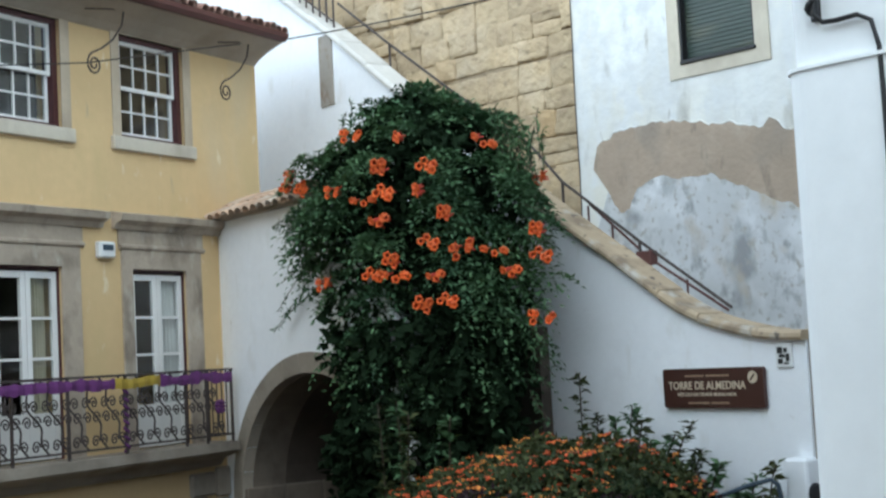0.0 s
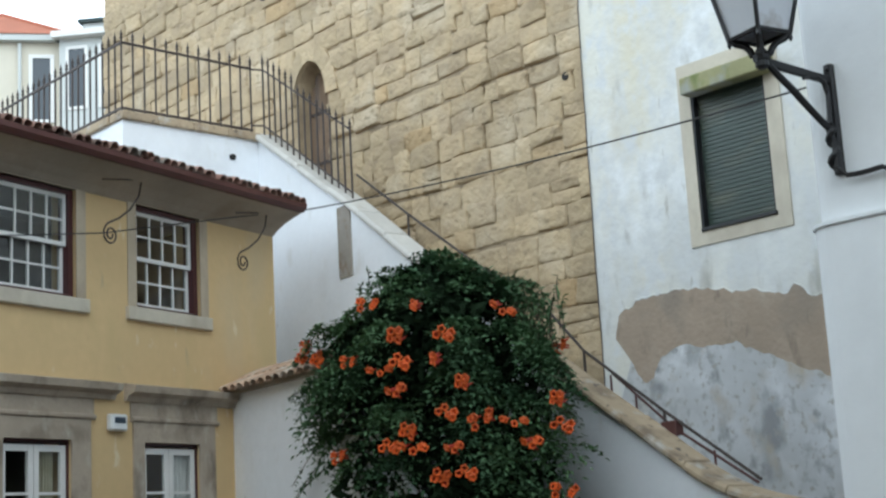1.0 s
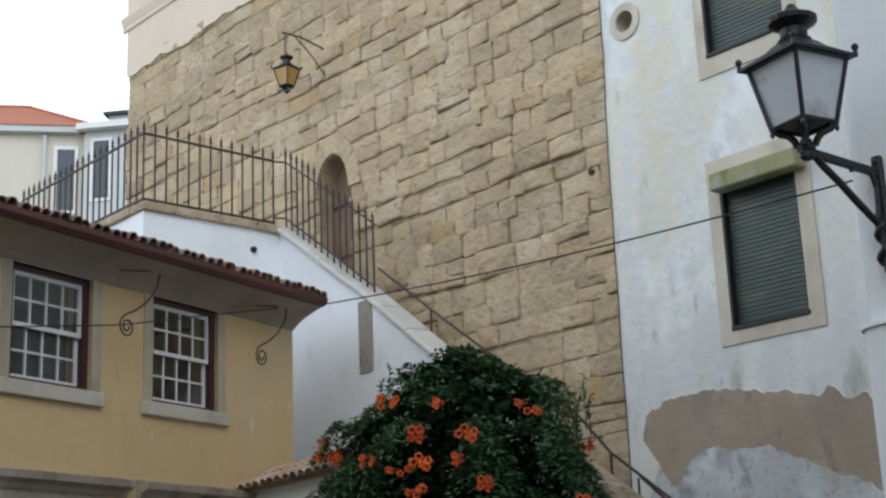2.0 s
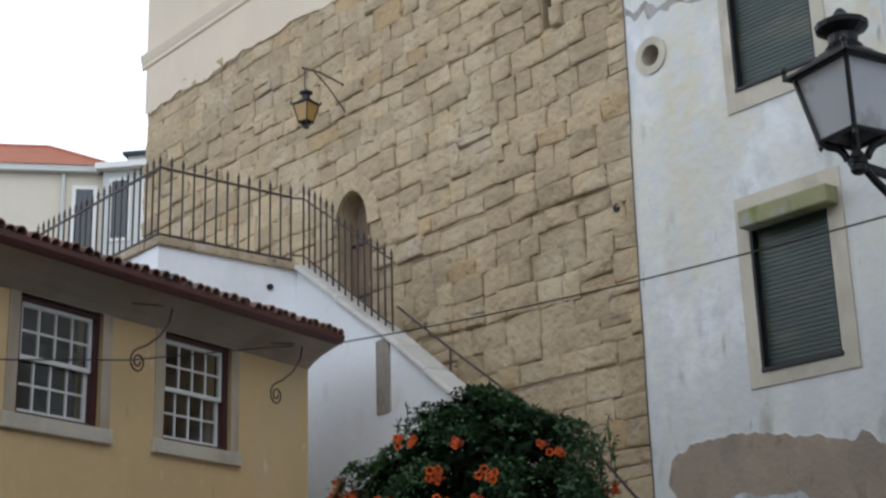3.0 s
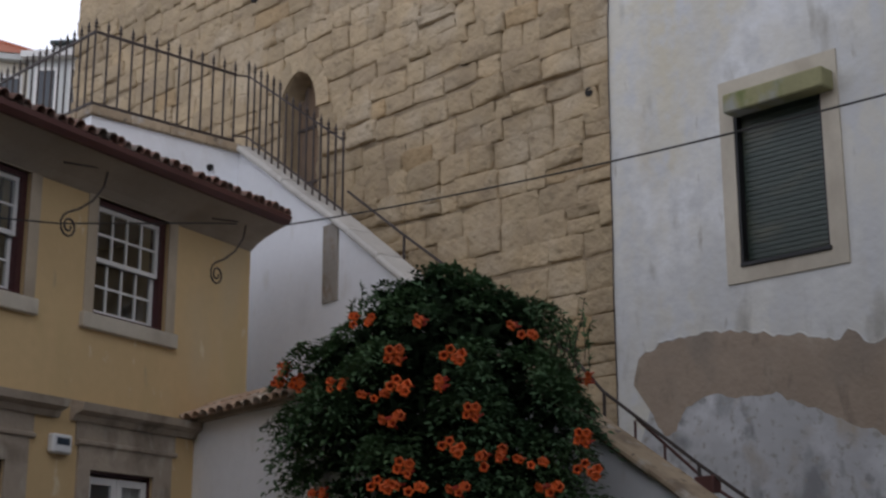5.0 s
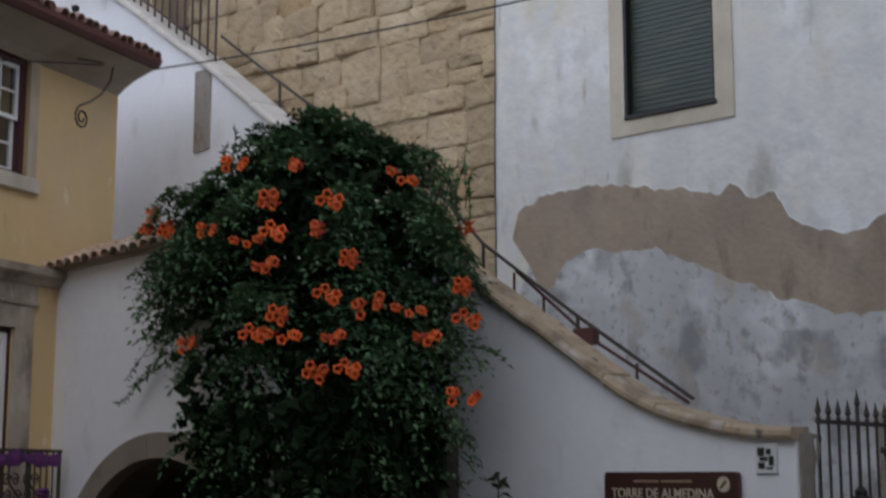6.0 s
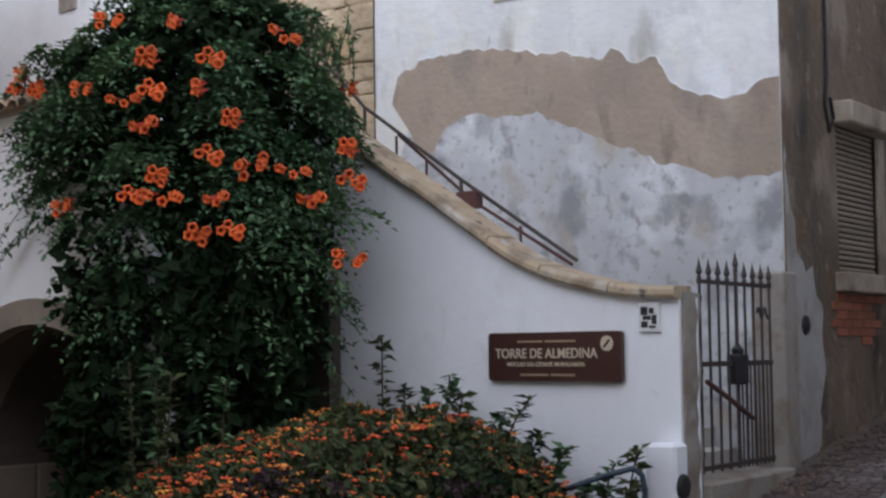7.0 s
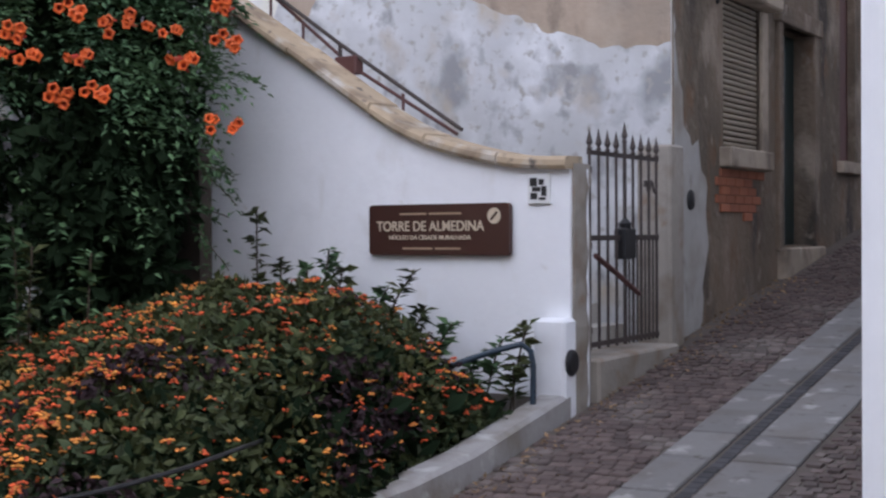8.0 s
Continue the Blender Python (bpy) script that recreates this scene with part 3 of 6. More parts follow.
def build_tower():
    low = plate([rect(-12.95, -1.8, 0.36, 14.6), DOOR, SLIT], 0.0, 0.6)
    for lo, hi in (((-12.95, 0.6, -1.8), (-12.35, 9.0, 14.6)), ((-0.24, 0.6, -1.8), (0.36, 9.0, 18.6)), ((-12.35, 8.4, -1.8), (-0.24, 9.0, 18.6))):
        tagged(part("wall_tower_side", boxes((lo, hi)), M_MORTAR), "plain mortar-coloured stone wall closing the tower", "wall", kind="structure")
    wall = tagged(part("wall_tower", low, M_MORTAR), "medieval tower wall of golden limestone blocks in mortar", "wall", kind="structure")
    # plaster storey with a ragged lower edge
    rng = random.Random(9)
    edge = []
    x = -12.98
    while x < 0.3:
        z = 14.5 + 0.16 * noise.noise((x * 0.7, 3.1, 0)) + 0.10 * noise.noise((x * 2.3, 7.7, 0)) + rng.uniform(-0.03, 0.03)
        edge.append((x, z))
        x += rng.uniform(0.12, 0.3)
    outline = edge + [(0.36, 14.5), (0.36, 18.6), (-12.98, 18.6)]
    octo = ngon(-10.33, 17.22, 0.52, 8, math.pi / 8, 1.22)
    bays = [rect(-7.62, 16.08, -6.34, 18.1), rect(-5.96, 16.08, -4.42, 18.1)]
    bm = plate([outline, octo] + bays, -0.06, 0.22)
    box(bm, (-12.98, 0.0, 14.4), (-12.4, 9.0, 18.6))
    up = tagged(part("wall_tower_upper", bm, M_PINK), "pale pink plastered upper storey of the tower", "wall", kind="structure")
    prof = [(-0.06, 15.52), (-0.10, 15.55), (-0.10, 15.62), (-0.12, 15.68), (-0.15, 15.80), (-0.15, 15.86), (-0.06, 15.90)]
    part("string_course", extrude_x(prof, -13.1, 0.3), M_PINK, up)
    part("string_course", boxes(((-13.12, -0.1, 15.62), (-12.97, 9.0, 15.86))), M_PINK, up)
    # loggia posts and sill
    for x0, x1 in ((-8.32, -7.62), (-6.34, -5.96), (-4.42, -3.9)):
        part("loggia_post", boxes(((x0, -0.12, 15.9), (x1, 0.3, 18.3)), bevel=0.03), M_TRIM, up, "ochre stone loggia post")
    part("loggia_sill", boxes(((-8.4, -0.15, 15.9), (-3.8, 0.3, 16.06)), bevel=0.02), M_TRIM, up)
    for a, b in ((-7.62, -6.34), (-5.96, -4.42)):
        k = int((b - a) / 0.17)
        for i in range(1, k):
            part("window_bar", tube([(a + (b - a) * i / k, 0.22, 16.06), (a + (b - a) * i / k, 0.22, 17.1)], 0.012, 5), M_BLACK, up)
        part("window_bar", boxes(((a, 0.2, 17.08), (b, 0.24, 17.12))), M_BLACK, up)
        part("window_bar", boxes(((a, 0.3, 16.06), (a + 0.08, 0.36, 18.1)), ((b - 0.08, 0.3, 16.06), (b, 0.36, 18.1)), (((a + b) / 2 - 0.04, 0.3, 16.06), ((a + b) / 2 + 0.04, 0.36, 18.1))), M_DARK, up)
    # octagonal window surround
    outer, inner = ngon(-10.33, 17.22, 0.66, 8, math.pi / 8, 1.2), ngon(-10.33, 17.22, 0.50, 8, math.pi / 8, 1.22)
    part("window_surround", plate([outer, inner], -0.09, 0.24), M_TRIM, up, "ochre stone octagonal window surround")
    # near-black walls stand in for the shade of the rooms behind the openings
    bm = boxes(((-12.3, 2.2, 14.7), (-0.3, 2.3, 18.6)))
    tagged(part("wall_inner", bm, M_DARK), "inner wall of the tower room, toned near-black for shade", "wall", kind="structure")
    tagged(part("floor_inner", boxes(((-12.35, 0.55, 15.4), (-0.24, 8.4, 15.6))), M_DARK), "floor of the tower room, toned near-black for shade", "floor", kind="structure")
    # roof with its eave
    prof = [(-0.06, 18.45), (-0.2, 18.5), (-0.26, 18.6), (-0.40, 18.66), (-0.44, 18.72), (-0.44, 18.80), (4.5, 20.2), (4.5, 18.6)]
    roof = tagged(part("roof_tower", extrude_x(prof, -13.25, 0.36), M_GREYSTONE), "dark eave and tiled roof of the tower", "roof", kind="structure")
    for i in range(65):
        m = Matrix.Translation((-13.2 + 0.205 * i, -0.50, 18.83)) @ Matrix.Rotation(radians(-74), 4, "X")
        piece("roof_tile", CANAL, m, roof)
    bm = lathe([(0.18, 0), (0.2, 0.1), (0.12, 0.2), (0.22, 0.42), (0.2, 0.55), (0.08, 0.7), (0.07, 0.8), (0.01, 0.95)], 12, Matrix.Translation((-13.0, -0.1, 18.85)))
    tagged(part("roof_finial", bm, M_PALEGREY, smooth=True), "pale stone finial on the tower roof corner", "finial", kind="")
    # arched plank door in the tower
    d = thing("tower_door", (-5.83, 0.3, 8.6), "weathered arched plank door set deep in the tower", "door")
    for i in range(6):
        x0 = -6.28 + 0.15 * i
        xm = x0 + 0.075
        top = 10.05 + 0.68 * math.sqrt(max(0.0, 1 - ((xm + 5.83) / 0.45) ** 2))
        part("plank", boxes(((x0 + 0.004, 0.30, 8.6), (x0 + 0.146, 0.35, top)), bevel=0.006), M_DOORWOOD, d)
    for z in (9.0, 9.9):
        part("strap", boxes(((-6.26, 0.28, z), (-5.4, 0.30, z + 0.05))), M_IRON, d)
    part("latch", boxes(((-5.55, 0.26, 9.4), (-5.47, 0.30, 9.58))), M_IRON, d)
    return wall


def canal_tile(length=0.46, r=0.095, thick=0.014):
    """A tapered half-round clay tile lying along z, its back up in -y."""
    bm = bmesh.new()
    rows = []
    for z, k in ((0.0, 1.0), (length, 0.8)):
        out = [(r * k * math.cos(a), -r * k * math.sin(a), z) for a in np.linspace(0, math.pi, 7)]
        inn = [((r * k - thick) * math.cos(a), -(r * k - thick) * math.sin(a), z) for a in np.linspace(math.pi, 0, 7)]
        rows.append([bm.verts.new(v) for v in out + inn])
    n = 14
    for i in range(n):
        bm.faces.new((rows[0][i], rows[1][i], rows[1][(i + 1) % n], rows[0][(i + 1) % n]))
    for row in rows:
        for i in range(6):
            bm.faces.new((row[i], row[i + 1], row[12 - i], row[13 - i]))
    return bm


CANAL = to_mesh("roof_tile", canal_tile(), M_TILE)
CANALPALE = to_mesh("roof_tile", canal_tile(), M_TILEPALE)
TOWER = build_tower()


def build_tower_lantern():
    c = Vector((-6.06, -0.8, 11.88))
    t = thing("wall_lantern", (-6.05, 0, 12.5), "old iron wall lantern with amber glass on a thin arm", "lantern")
    part("arm", tube([(-6.05, 0.0, 12.74), (-6.08, -0.5, 12.86), (-6.1, -0.86, 12.86)], 0.016, 6), M_IRON, t)
    part("brace", tube([(-6.0, 0.0, 12.20), (-6.05, -0.35, 12.62), (-6.08, -0.62, 12.85)], 0.012, 6), M_IRON, t)
    part("hanger", tube([(-6.1, -0.8, 12.86), (-6.1, -0.8, 12.5)], 0.012, 6), M_IRON, t)
    lantern_body(t, c, 0.75, M_AMBER, 14, (0.115, 0.21, 0.245))


def lantern_body(t, c, k, glass, turn, spread):
    """A square tapering lantern; c: the foot of its glass, k: its scale, spread: half its width below, above and at the eave."""
    m = Matrix.Translation(c) @ Matrix.Rotation(radians(turn), 4, "Z") @ Matrix.Scale(k, 4)
    (lo, hi, eave), h = spread, 0.40
    cor = [(1, 1), (-1, 1), (-1, -1), (1, -1)]
    for i in range(4):
        a, b = cor[i], cor[(i + 1) % 4]
        bm = bmesh.new()
        q = [bm.verts.new(m @ Vector(v)) for v in ((a[0] * lo * 0.97, a[1] * lo * 0.97, 0.01), (b[0] * lo * 0.97, b[1] * lo * 0.97, 0.01),
                                                   (b[0] * hi * 0.97, b[1] * hi * 0.97, h), (a[0] * hi * 0.97, a[1] * hi * 0.97, h))]
        f = bm.faces.new(q)
        ex = bmesh.ops.extrude_face_region(bm, geom=[f])
        bmesh.ops.translate(bm, verts=[g for g in ex["geom"] if isinstance(g, bmesh.types.BMVert)], vec=(c - (q[0].co + q[2].co) / 2).normalized() * 0.006)
        part("glass_pane", bm, glass, t)
        part("corner_bar", tube([m @ Vector((a[0] * lo, a[1] * lo, -0.01)), m @ Vector((a[0] * hi, a[1] * hi, h + 0.01))], 0.016 * k, 5), M_BLACK, t)
    for z, r in ((0.0, lo), (h, hi)):
        bm = bmesh.new()
        for i in range(4):
            a, b = cor[i], cor[(i + 1) % 4]
            tube([m @ Vector((a[0] * r, a[1] * r, z)), m @ Vector((b[0] * r, b[1] * r, z))], 0.015 * k, 5, bm)
        part("glass_frame", bm, M_BLACK, t)
    bm = bmesh.new()
    rings = [(eave, 0.40), (eave, 0.42), (eave * 0.82, 0.445), (eave * 0.52, 0.50), (0.10, 0.535), (0.08, 0.55)]
    prev = None
    for r, z in rings:
        row = [bm.verts.new(m @ Vector((x * r, y * r, z))) for x, y in cor]
        if prev:
            for i in range(4):
                bm.faces.new((prev[i], prev[(i + 1) % 4], row[(i + 1) % 4], row[i]))
        else:
            bm.faces.new(row[::-1])
        prev = row
    bm.faces.new(prev)
    lathe([(0.10, 0.52), (0.11, 0.55), (0.085, 0.58), (0.085, 0.63), (0.15, 0.67), (0.155, 0.70), (0.10, 0.72), (0.05, 0.76), (0.02, 0.80)], 14, m, bm)
    for x, y in cor:
        lathe([(0.014, -0.03), (0.014, 0.012), (0.022, 0.024), (0.022, 0.042), (0.005, 0.058)], 8, m @ Matrix.Translation((x * eave * 0.97, y * eave * 0.97, 0.43)), bm)
    part("lantern_cap", bm, M_BLACK, t, "black metal cap with finials")
    # four curved feet gather in a socket under the glass
    bm = lathe([(0.03, -0.17), (0.055, -0.16), (0.06, -0.13), (0.04, -0.11), (0.035, -0.09)], 10, m)
    for x, y in cor:
        tube([m @ Vector((x * lo * f, y * lo * f, z)) for f, z in ((0.98, 0.0), (0.80, -0.035), (0.52, -0.055), (0.36, -0.09), (0.28, -0.13))], 0.024 * k, 5, bm)
        lathe([(0.004, -0.05), (0.016, -0.03), (0.012, 0.0)], 6, m @ Matrix.Translation((x * lo, y * lo, -0.01)), bm)
    part("lantern_foot", bm, M_BLACK, t)


build_tower_lantern()


# ---- white house beside the tower ----
def build_white_house():
    r1, r2 = rect(2.17, 6.22, 3.28, 7.98), rect(2.17, 9.74, 3.36, 11.55)
    ocu = ngon(0.87, 10.70, 0.16, 16)
    bm = plate([[(0.36, -1.8), (5.165, -1.8), (5.165, 12.1), (0.45, 12.1), (0.44, 10.4), (0.39, 8.8), (0.375, 6.0)], r1, r2, ocu], Y_RENDER, Y_RENDER + 0.5)
    wall = tagged(part("wall_house", bm, M_HOUSE), "stained white rendered house wall with peeling lower plaster", "wall", kind="structure")
    # eaves cornice and gutter rail
    prof = [(-0.11, 12.05), (-0.16, 12.12), (-0.16, 12.28), (-0.26, 12.36), (-0.36, 12.44), (-0.36, 12.56), (-0.50, 12.62), (-0.50, 12.74), (0.4, 12.9), (0.4, 12.05)]
    part("cornice", extrude_x(prof, 0.44, 5.25), M_GREYSTONE, wall, "grey moulded stone cornice")
    part("parapet", boxes(((0.37, -0.2, 12.88), (5.2, 0.4, 13.6))), M_GREYSTONE, wall)
    pipe = thing("gutter_rail", (2.5, -0.55, 12.1), "rust-red iron rail and pipe under the cornice", "pipe")
    part("rail", tube([(0.50, -0.40, 12.05), (5.3, -0.40, 12.05)], 0.018, 6), M_REDIRON, pipe)
    part("rail", tube([(0.52, -0.36, 11.97), (1.45, -0.36, 11.97)], 0.014, 6), M_REDIRON, pipe)
    for x in (0.55, 1.25):
        part("bracket", boxes(((x - 0.02, -0.42, 11.9), (x + 0.02, -0.11, 12.07))), M_REDIRON, pipe)
    part("bracket_plate", boxes(((1.3, -0.18, 11.78), (1.5, -0.11, 11.96)), bevel=0.01), M_REDIRON, pipe)
    # weeds on the cornice
    weeds = thing("cornice_weeds", (0.75, -0.3, 12.75), "dry weeds growing on the stone cornice", "plant")
    pts = np.random.default_rng(5).normal((1.05, -0.3, 12.90), (0.26, 0.07, 0.08), (420, 3))
    leaf_cloud("leaves", pts, 0.04, 0.08, M_LEAF2, weeds, seed=5)
    # surrounds, boxes and shutters
    for k, (x0, x1, z0, z1, f0, f1, g0, g1) in enumerate(((2.17, 3.28, 6.22, 7.98, 1.99, 3.49, 6.02, 8.36), (2.17, 3.36, 9.74, 11.55, 2.03, 3.54, 9.46, 12.0))):
        w = thing("window_%d" % (k + 1), (x0, -0.1, z0), "tall window with dark green roller shutter and mossy box", "window", "shuttered windows", "structure")
        part("window_frame", plate([rect(f0, g0, f1, g1), rect(x0, z0, x1, z1)], Y_RENDER - 0.025, Y_RENDER + 0.12), M_FRAMESTONE, w, "cream painted stone surround")
        part("window_sill", boxes(((x0 + 0.01, -0.165, z0 - 0.035), (x1 + 0.02, 0.1, z0 + 0.015)), bevel=0.01), M_BLACK, w)
        part("shutter_box", boxes(((x0 + 0.02, -0.36, z1 - 0.08 - 0.04 * k), (x1 + 0.17, -0.13, z1 + 0.14 - 0.05 * k)), bevel=0.015), M_BOX, w, "mossy ochre shutter box")
        part("side_rail", boxes(((x0, -0.12, z0), (x0 + 0.03, -0.02, z1)), ((x1 - 0.03, -0.12, z0), (x1, -0.02, z1))), M_BLACK, w)
        n = int((z1 - z0) / 0.055)
        slat = to_mesh("slat", boxes(((x0 + 0.03, -0.02, 0), (x1 - 0.03, 0.012, 0.053)), bevel=0.005), M_SHUT)
        for i in range(n + 1):
            o = piece("slat", slat, Matrix.Translation((0, 0.0, z0 + 0.01 + 0.055 * i)), w)
        # near-black sheet for the shade behind the slats
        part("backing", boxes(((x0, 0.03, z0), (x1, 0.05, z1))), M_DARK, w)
    o = thing("oculus", (0.87, -0.1, 10.70), "small round vent with a cream plaster ring", "vent", "", "structure")
    part("ring", plate([ngon(0.87, 10.70, 0.26, 24), ngon(0.87, 10.70, 0.15, 24)], Y_RENDER - 0.03, Y_RENDER + 0.3), M_FRAMESTONE, o)
    # near-black plate for the shade inside the vent hole
    part("inner_pipe", boxes(((0.6, 0.3, 10.4), (1.1, 0.34, 11.0))), M_DARK, o)
    # plaster: a band of bare mortar, and grey limewash below it
    up = [(0.62, 5.05), (0.70, 5.36), (1.0, 5.50), (1.6, 5.56), (2.1, 5.47), (2.64, 5.38), (3.3, 5.26), (3.40, 5.33), (3.62, 5.12), (3.9, 5.20), (4.05, 4.88), (4.6, 4.66), (4.95, 4.80), (5.16, 4.84)]
    dn = [(5.16, 3.93), (4.6, 3.95), (4.1, 4.06), (3.7, 4.22), (3.2, 4.47), (2.76, 4.66), (2.2, 4.80), (1.7, 4.84), (1.35, 4.76), (1.2, 4.5), (1.05, 4.40), (0.85, 4.75)]

    def ragged(pts, seed):
        rr, out = random.Random(seed), []
        for a, b in zip(pts, pts[1:]):
            k = max(1, int(math.dist(a, b) / 0.06))
            for i in range(k):
                s = i / k
                x, z = a[0] + (b[0] - a[0]) * s, a[1] + (b[1] - a[1]) * s
                out.append((min(5.16, x), z + 0.06 * noise.noise((x * 3, z * 3, seed)) + 0.045 * noise.noise((x * 9, z * 9, seed)) + rr.uniform(-0.014, 0.014)))
        return out + [pts[-1]]

    a, b = ragged(up, 1), ragged(dn, 2)
    part("bare_patch", plate([a + b], Y_RENDER - 0.006, Y_RENDER + 0.02), M_BARE, wall, "bare brown mortar where the plaster has fallen")
    low = list(b) + [(0.6, 4.2), (0.5, 3.2), (0.5, 2.0), (5.16, 1.0)]
    part("lime_patch", plate([low], Y_RENDER - 0.004, Y_RENDER + 0.02), M_LIME, wall, "mottled grey limewash")
    # flaked paint under the cornice
    fu = [(0.46, 11.52), (0.62, 11.40), (0.84, 11.47), (1.02, 11.34), (1.30, 11.39), (1.55, 11.24), (1.94, 11.20)]
    fd = [(1.94, 11.16), (1.60, 11.18), (1.32, 11.31), (1.20, 11.24), (1.02, 11.28), (0.86, 11.18), (0.80, 11.38), (0.62, 11.30), (0.48, 11.44)]
    part("flaked_patch", plate([ragged(fu, 5) + ragged(fd, 6)], Y_RENDER - 0.004, Y_RENDER + 0.02), M_ALLEYPALE, wall, "grey flaked paint")
    # plaster lip along the torn edge
    bm = bmesh.new()
    edge = [(x, Y_RENDER - 0.002, z + 0.008) for x, z in a if 0.7 < x < 5.12]
    tube(edge, [0.006 + 0.016 * max(0.0, noise.noise((p[0] * 2.3, 1.0, 0.0)) + 0.1) for p in edge], 5, bm)
    part("plaster_lip", bm, M_HOUSE, wall)
    return wall


def leaf_cloud(name, pts, lo, hi, material, parent, seed=0, droop=0.3, aspect=0.5, label="", centre=None):
    """Many small folded leaves at the points, as one mesh."""
    rng = np.random.default_rng(seed)
    n = len(pts)
    d = rng.normal(size=(n, 3))
    if centre is not None:
        out = pts - np.asarray(centre)
        out /= np.linalg.norm(out, axis=1)[:, None] + 1e-6
        d = d * 0.8 + out
    d[:, 2] -= droop
    d /= np.linalg.norm(d, axis=1)[:, None]
    s = np.cross(d, rng.normal(size=(n, 3)))
    s /= np.linalg.norm(s, axis=1)[:, None] + 1e-6
    up = np.cross(s, d)
    L = rng.uniform(lo, hi, n)[:, None]
    W = L * aspect
    base, tip = pts, pts + d * L
    mid = pts + d * L * 0.45
    a, b = mid + s * W * 0.5 + up * W * 0.18, mid - s * W * 0.5 + up * W * 0.18
    v = np.stack([base, a, tip, b], 1).reshape(-1, 3)
    i = np.arange(n)[:, None] * 4
    f = np.concatenate([i + [0, 1, 2], i + [0, 2, 3]], 1).reshape(-1, 3)
    me = bpy.data.meshes.new(name)
    me.from_pydata(v.tolist(), [], f.tolist())
    me.materials.append(material)
    ob = link_mesh(name, me, parent, label)
    tagged(ob, kind="stuff")
    return ob


HOUSE = build_white_house()


def build_seam_line():
    """A thin dark tube added down the joint of tower and house to draw its dark seam."""
    c = thing("seam_line", (0.40, -0.13, 4.4), "thin dark tube added to draw the seam of tower and house", "cable")
    pts = [(interp(z, [(4.4, 0.375), (8.8, 0.40), (10.4, 0.45), (12.1, 0.46)]) + 0.018 * noise.noise((z * 0.9, 2.0, 0)) + 0.012 * noise.noise((z * 4, 5.0, 0)), -0.128, z) for z in np.arange(4.4, 12.05, 0.15)]
    part("cord", tube(pts, 0.008, 5), M_IRON, c)


build_seam_line()


# ---- house side along the alley ----
def build_alley():
    # F_SIDE: x runs up the alley from the house corner, z up
    win, door, tall = rect(1.40, 3.06, 2.58, 4.55), rect(3.32, 2.06, 4.62, 4.52), rect(5.95, 3.1, 6.75, 6.2)
    bm = plate([rect(0.012, -1.8, 9.0, 12.1), win, door, tall], 0, 0.5, F_SIDE)
    w = tagged(part("wall_alley", bm, M_ALLEY), "damp stained grey-beige house wall along the alley", "wall", kind="structure")
    rr = random.Random(41)
    low = [(0.02, 0.9), (0.75, 1.35)]
    for xa, za in ((0.80, 1.6), (0.92, 2.0), (0.86, 2.35), (0.90, 2.65), (0.72, 2.8), (0.66, 3.0), (0.45, 3.02), (0.30, 3.2), (0.22, 3.5), (0.10, 3.7), (0.06, 4.0)):
        low += [(xa + rr.uniform(-0.04, 0.04), za), (xa + rr.uniform(-0.07, 0.03), za + 0.09)]
    low.append((0.02, 4.2))
    part("cement_patch", plate([low], -0.004, 0.02, F_SIDE), M_ALLEYPALE, w, "pale grey cement patch")
    s = thing("window_3", F_SIDE @ Vector((2, 0, 3.1)), "alley window with closed cream roller slats", "window", "", "structure")
    n = 26
    slat = to_mesh("slat", boxes(((1.42, 0.02, 0), (2.56, 0.05, 0.042)), m=F_SIDE, bevel=0.012), M_SLATS)
    for i in range(n):
        piece("slat", slat, Matrix.Translation((0, 0, 3.08 + i * 0.057)), s)
    part("window_sill", boxes(((1.28, -0.12, 2.86), (2.72, 0.2, 3.06)), m=F_SIDE, bevel=0.015), M_GREYSTONE, s)
    part("window_hood", boxes(((1.28, -0.22, 4.55), (2.75, 0.2, 4.78)), m=F_SIDE, bevel=0.02), M_GREYSTONE, s)
    part("side_jamb", boxes(((2.58, -0.04, 3.06), (2.78, 0.1, 4.55)), m=F_SIDE, bevel=0.01), M_GREYSTONE, s)
    # uncovered brick under the window
    brick = to_mesh("brick", boxes(((0, -0.02, 0), (0.278, 0.03, 0.082)), m=F_SIDE, bevel=0.005), M_BRICK)
    rng = random.Random(3)
    for r in range(6):
        for c in range(5):
            if (r == 0 and rng.random() < 0.55) or (c == 4 and rng.random() < 0.4):
                continue
            off = F_SIDE.to_3x3() @ Vector((1.14 + c * 0.285 + (r % 2) * 0.13, 0, 2.33 + r * 0.087))
            piece("brick", brick, Matrix.Translation(off), w)
    d = thing("door_2", F_SIDE @ Vector((4, 0.2, 2.06)), "tall dark teal alley door in a stone frame", "door", "", "structure")
    part("door_leaf", boxes(((3.33, 0.2, 2.06), (3.96, 0.25, 4.5)), ((3.97, 0.2, 2.06), (4.59, 0.25, 4.5)), m=F_SIDE, bevel=0.012), M_TEAL, d)
    part("door_frame", boxes(((3.16, -0.05, 2.0), (3.32, 0.12, 4.66)), ((4.60, -0.05, 2.0), (4.80, 0.26, 4.66)), ((3.1, -0.08, 4.52), (4.86, 0.12, 4.72)), m=F_SIDE, bevel=0.01), M_ALLEY, d)
    # near-black sheet for the shade behind the leaves
    part("door_backing", boxes(((3.3, 0.42, 2.0), (4.65, 0.47, 4.6)), m=F_SIDE), M_DARK, d)
    part("door_step", boxes(((3.22, -0.10, 1.2), (4.9, 0.1, 2.04)), m=F_SIDE, bevel=0.02), M_GREYSTONE, d)
